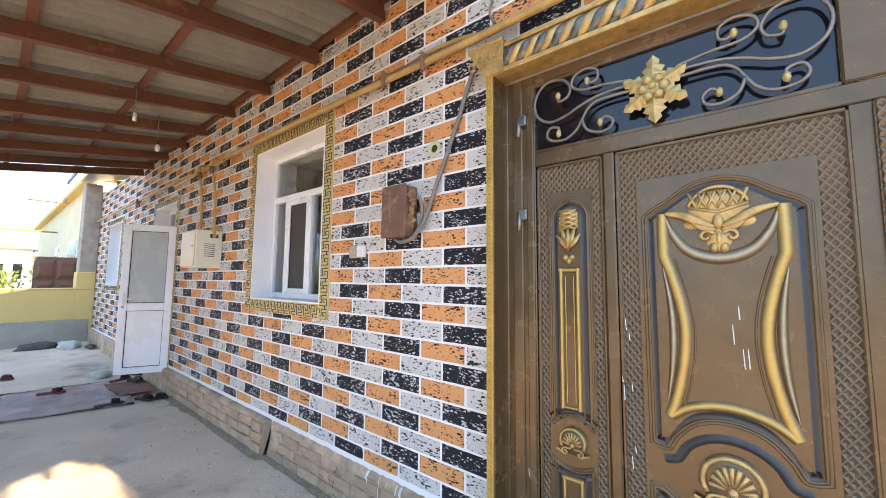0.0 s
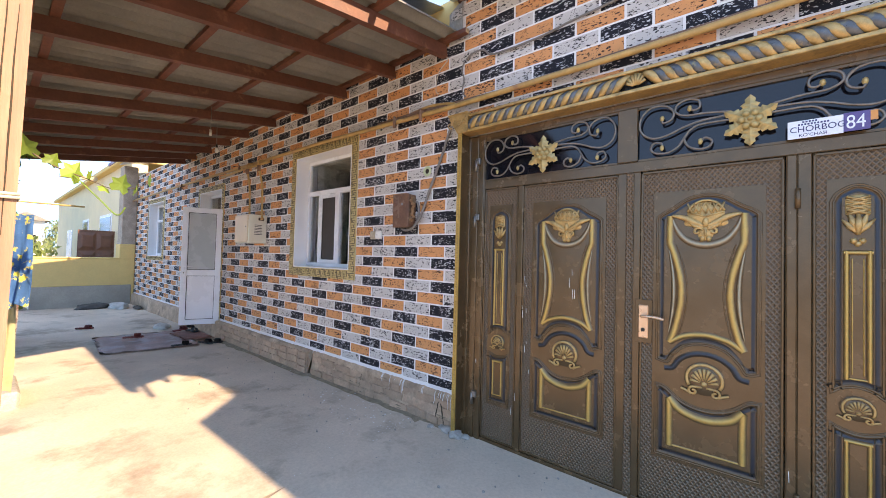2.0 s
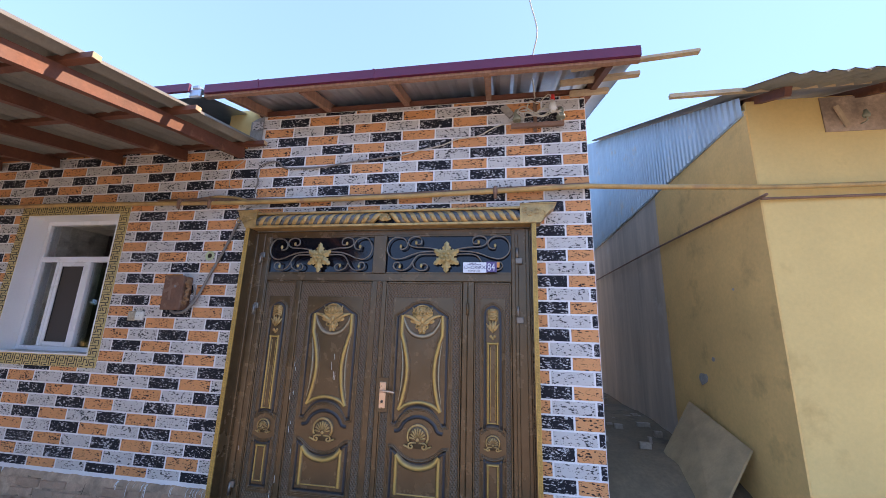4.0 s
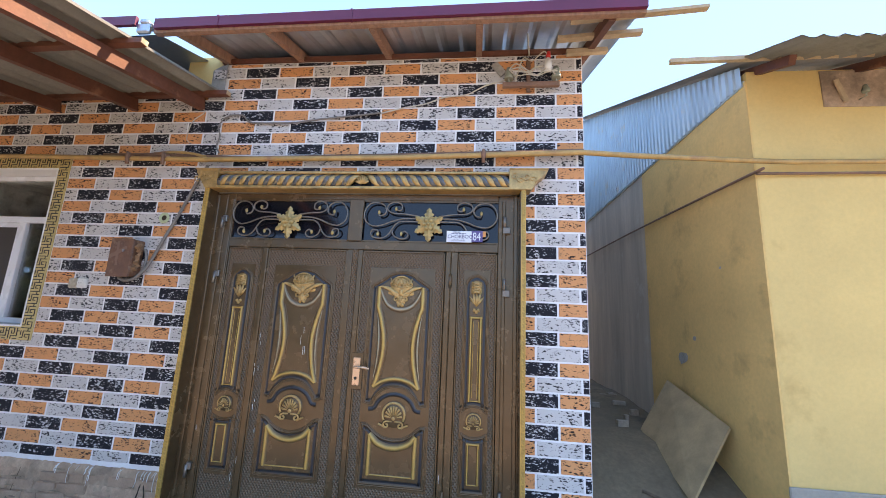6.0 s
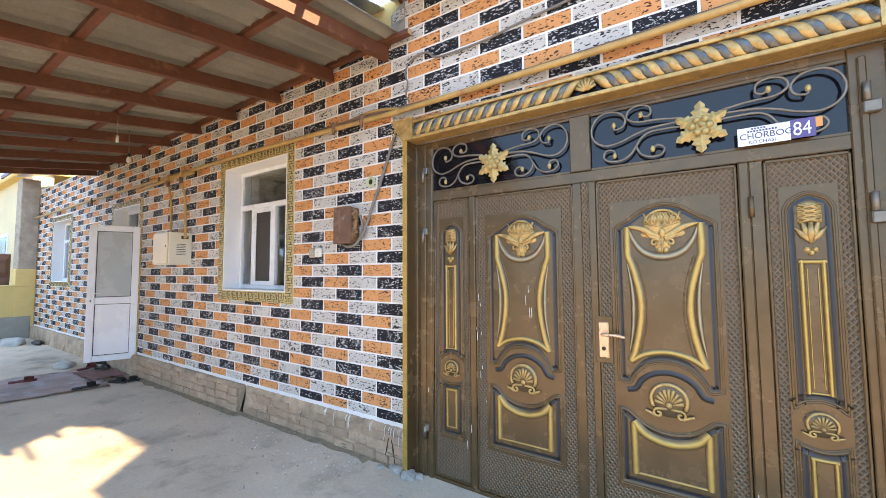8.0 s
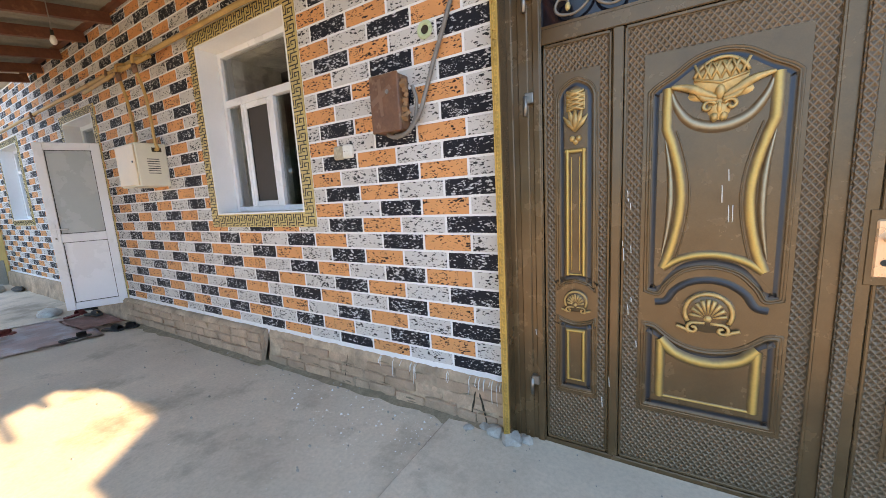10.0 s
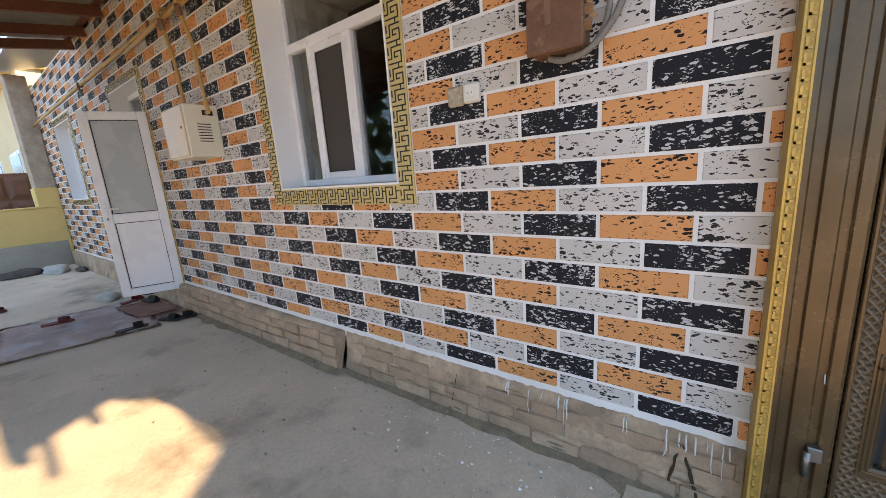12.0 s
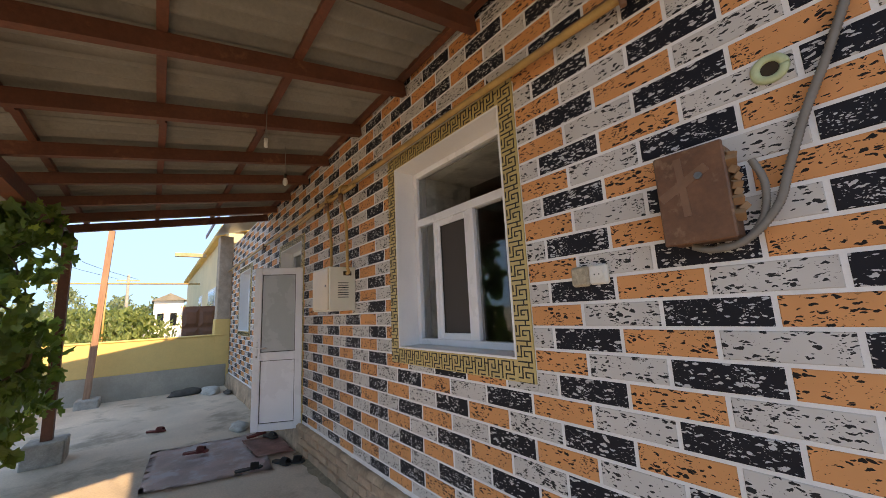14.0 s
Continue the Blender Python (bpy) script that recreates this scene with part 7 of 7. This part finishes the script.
for yy in (-0.88, -0.49):
    for zz in (0.15, 0.80, 1.42):
        bm = bmesh.new()
        h = 0.58 if zz < 1.4 else 0.52
        put_verts(bm, [(-14.30, yy, zz), (-14.30, yy + 0.36, zz), (-14.30, yy + 0.36, zz + h), (-14.30, yy, zz + h), (-14.26, yy + 0.08, zz + 0.1), (-14.26, yy + 0.30, zz + 0.1), (-14.26, yy + 0.30, zz + h - 0.1), (-14.26, yy + 0.08, zz + h - 0.1)],
                  ((4, 5, 6, 7), (0, 1, 5, 4), (1, 2, 6, 5), (2, 3, 7, 6), (3, 0, 4, 7)))
        part("panel", bm, BROWNDOOR, gl)
wh = thing("white_house", (-48, -2, 0), "far white house with a low grey roof", "house")
part("wall", B(-54, -46, -1.7, 0.6, 0, 3.7), REVEAL, wh)
bm = bmesh.new()
put_verts(bm, [(-54.5, -1.9, 3.7), (-45.5, -1.9, 3.7), (-45.5, 0.9, 3.7), (-54.5, 0.9, 3.7), (-54.5, -0.5, 4.4), (-45.5, -0.5, 4.4)], ((0, 1, 5, 4), (3, 4, 5, 2), (1, 2, 5), (0, 4, 3), (3, 2, 1, 0)))
part("roof", bm, SLATE, wh)
for y in (-1.4, -0.4):
    part("window", B(-46.0, -45.95, y, y + 0.5, 1.3, 2.5), TINT, wh)
op = thing("gas_pipe", (-20, -6, 3.1), "yellow overhead gas pipe on thin posts across the gardens", "pipe")
part("run", T([(-20, -16, 3.15), (-20, -6, 3.12), (-20, -0.1, 3.12)], 0.03, 8, axis=(0, 0, 1)), PIPE, op)
for y in (-3.0, -8.0, -14.0):
    part("post", T([(-20, y, 0), (-20, y, 3.1)], 0.03, 8, axis=(1, 0, 0)), PIPE, op)
up = thing("utility_pole", (-31, -2.95, 0), "grey concrete utility pole with a crossarm and wires", "utility pole")
part("shaft", T([(-31, -2.95, 0), (-31, -2.95, 4.6)], 0.10, 8, axis=(1, 0, 0), taper=[1, 0.7]), STONE, up)
part("crossarm", B(-31.05, -30.95, -3.5, -2.4, 4.2, 4.28), PALEWOOD, up)
for k, y in enumerate((-3.4, -2.5)):
    part("wire", T(smooth_line([(-31, y, 4.32), (-22, y - 2.0, 4.5), (-13, y - 3.5, 6.2), (0, y - 5, 8)], 5), 0.010, 5, axis=(0, 0, 1)), KEYBLACK, up)


# ---- stencilled blocks of the facade ----
BW, BH, PX, PZ = 0.307, 0.0925, 0.322, 0.10575
KINDS = (("black", BLACK), ("orange", ORANGE), ("grey", GREY))
HOLES = [(GATE[0] - 0.003, GATE[1] + 0.003, -1, 2.515), (-4.17, -2.78, 1.19, 2.80), (-7.64, -6.40, 0.0, 2.66), (-11.12, -9.73, 1.21, 2.72)]
near, rest = [], {"black": [], "orange": [], "grey": []}
for j in range(-1, 33):
    zt = 0.395 + PZ * j
    off = -1.69 + (0.483 if j % 2 else 0.0)
    for i in range(-36, 13):
        kind = i % 3
        xl = off + PX * i
        rect = (max(xl, X0 + 0.004), min(xl + BW, X1 - 0.004), max(zt - BH, 0.30), zt)
        if rect[1] - rect[0] < 0.02 or rect[3] - rect[2] < 0.02:
            continue
        lim = 3.44 if xl + BW / 2 < XS else 3.715
        if rect[3] > lim:
            rect = (rect[0], rect[1], rect[2], lim)
            if rect[3] - rect[2] < 0.02:
                continue
        for r in cut(rect, HOLES):
            spot = (kind, r)
            if r[0] >= XS or (-3.95 < r[0] < XS and r[3] < 3.05):
                near.append(spot)
            else:
                rest[KINDS[kind][0]].append(r)
shared = {}


def block_mesh(kind, w, h):
    key = (kind, round(w, 3), round(h, 3))
    if key not in shared:
        bm = bmesh.new()
        e = 0.003
        put_verts(bm, [(0, 0, 0), (w, 0, 0), (w, 0, h), (0, 0, h), (e, -e, e), (w - e, -e, e), (w - e, -e, h - e), (e, -e, h - e)],
                  ((4, 5, 6, 7), (0, 1, 5, 4), (1, 2, 6, 5), (2, 3, 7, 6), (3, 0, 4, 7)))
        me = bpy.data.meshes.new("block")
        bm.to_mesh(me)
        bm.free()
        me.materials.append(KINDS[kind][1])
        shared[key] = me
    return shared[key]


for kind, r in near:
    owner = wall if r[0] < XS else wall_gate
    ob = new("block", block_mesh(kind, r[1] - r[0], r[3] - r[2]))
    ob.parent = owner
    ob.location = Vector((r[0], -0.0005, r[2])) - ORIGIN[owner.name]
for k, (kname, kmat) in enumerate(KINDS):
    for owner in (wall, wall_gate):
        vs, fs = [], []
        e = 0.003
        for x0, x1, z0, z1 in rest[kname]:
            if (x0 < XS) != (owner is wall):
                continue
            b = len(vs)
            vs += [(x0, 0, z0), (x1, 0, z0), (x1, 0, z1), (x0, 0, z1), (x0 + e, -e, z0 + e), (x1 - e, -e, z0 + e), (x1 - e, -e, z1 - e), (x0 + e, -e, z1 - e)]
            fs += [tuple(b + q for q in f) for f in ((4, 5, 6, 7), (0, 1, 5, 4), (1, 2, 6, 5), (2, 3, 7, 6), (3, 0, 4, 7))]
        if not vs:
            continue
        me = bpy.data.meshes.new("blocks")
        o = ORIGIN[owner.name]
        me.from_pydata([(v[0] - o.x, v[1] - 0.0005 - o.y, v[2] - o.z) for v in vs], [], fs)
        me.materials.append(kmat)
        ob = new("blocks", me)
        ob.parent = owner
        tagged(ob, "further " + kname + " speckled blocks", kind="stuff")

# bricks of the bare plinth
rng = random.Random(21)
bm0 = []
for v in range(4):
    bm = bmesh.new()
    box(bm, 0, 0.24, -0.02, 0.02, 0, 0.062, 0.006)
    for q in bm.verts:
        q.co += Vector((rng.uniform(-0.006, 0.006), rng.uniform(-0.006, 0.006), rng.uniform(-0.005, 0.005)))
    me = bpy.data.meshes.new("brick")
    bm.to_mesh(me)
    bm.free()
    me.materials.append(OLDBRICK)
    bm0.append(me)
for owner, xa, xb, rows, z0, pitch, depth in ((plinth_b, -3.52, -1.345, 3, 0.012, 0.076, 0.0), (plinth, -6.36, -3.60, 3, 0.030, 0.078, 0.040)):
    for row in range(rows):
        x = xa + (0.12 if row % 2 else 0.0) + rng.uniform(-0.03, 0.03)
        while x < xb - 0.05:
            sx = rng.choice((0.5, 0.8, 0.9, 1.0, 1.08)) * rng.uniform(0.94, 1.04)
            ob = new("brick", rng.choice(bm0))
            ob.parent = owner
            ob.scale = (min(sx, (xb - x) / 0.245), 1, rng.uniform(1.0, 1.16))
            ob.rotation_euler = (rng.uniform(-0.06, 0.06), rng.uniform(-0.02, 0.02), rng.uniform(-0.02, 0.02))
            deep = 0.008 - rng.uniform(0.0, 0.010)
            ob.location = Vector((x, -0.008 + deep - 0.008 * (rows - 1 - row) - depth, z0 + row * pitch + rng.uniform(-0.006, 0.004))) - ORIGIN[owner.name]
            x += 0.245 * sx + rng.uniform(0.004, 0.014)
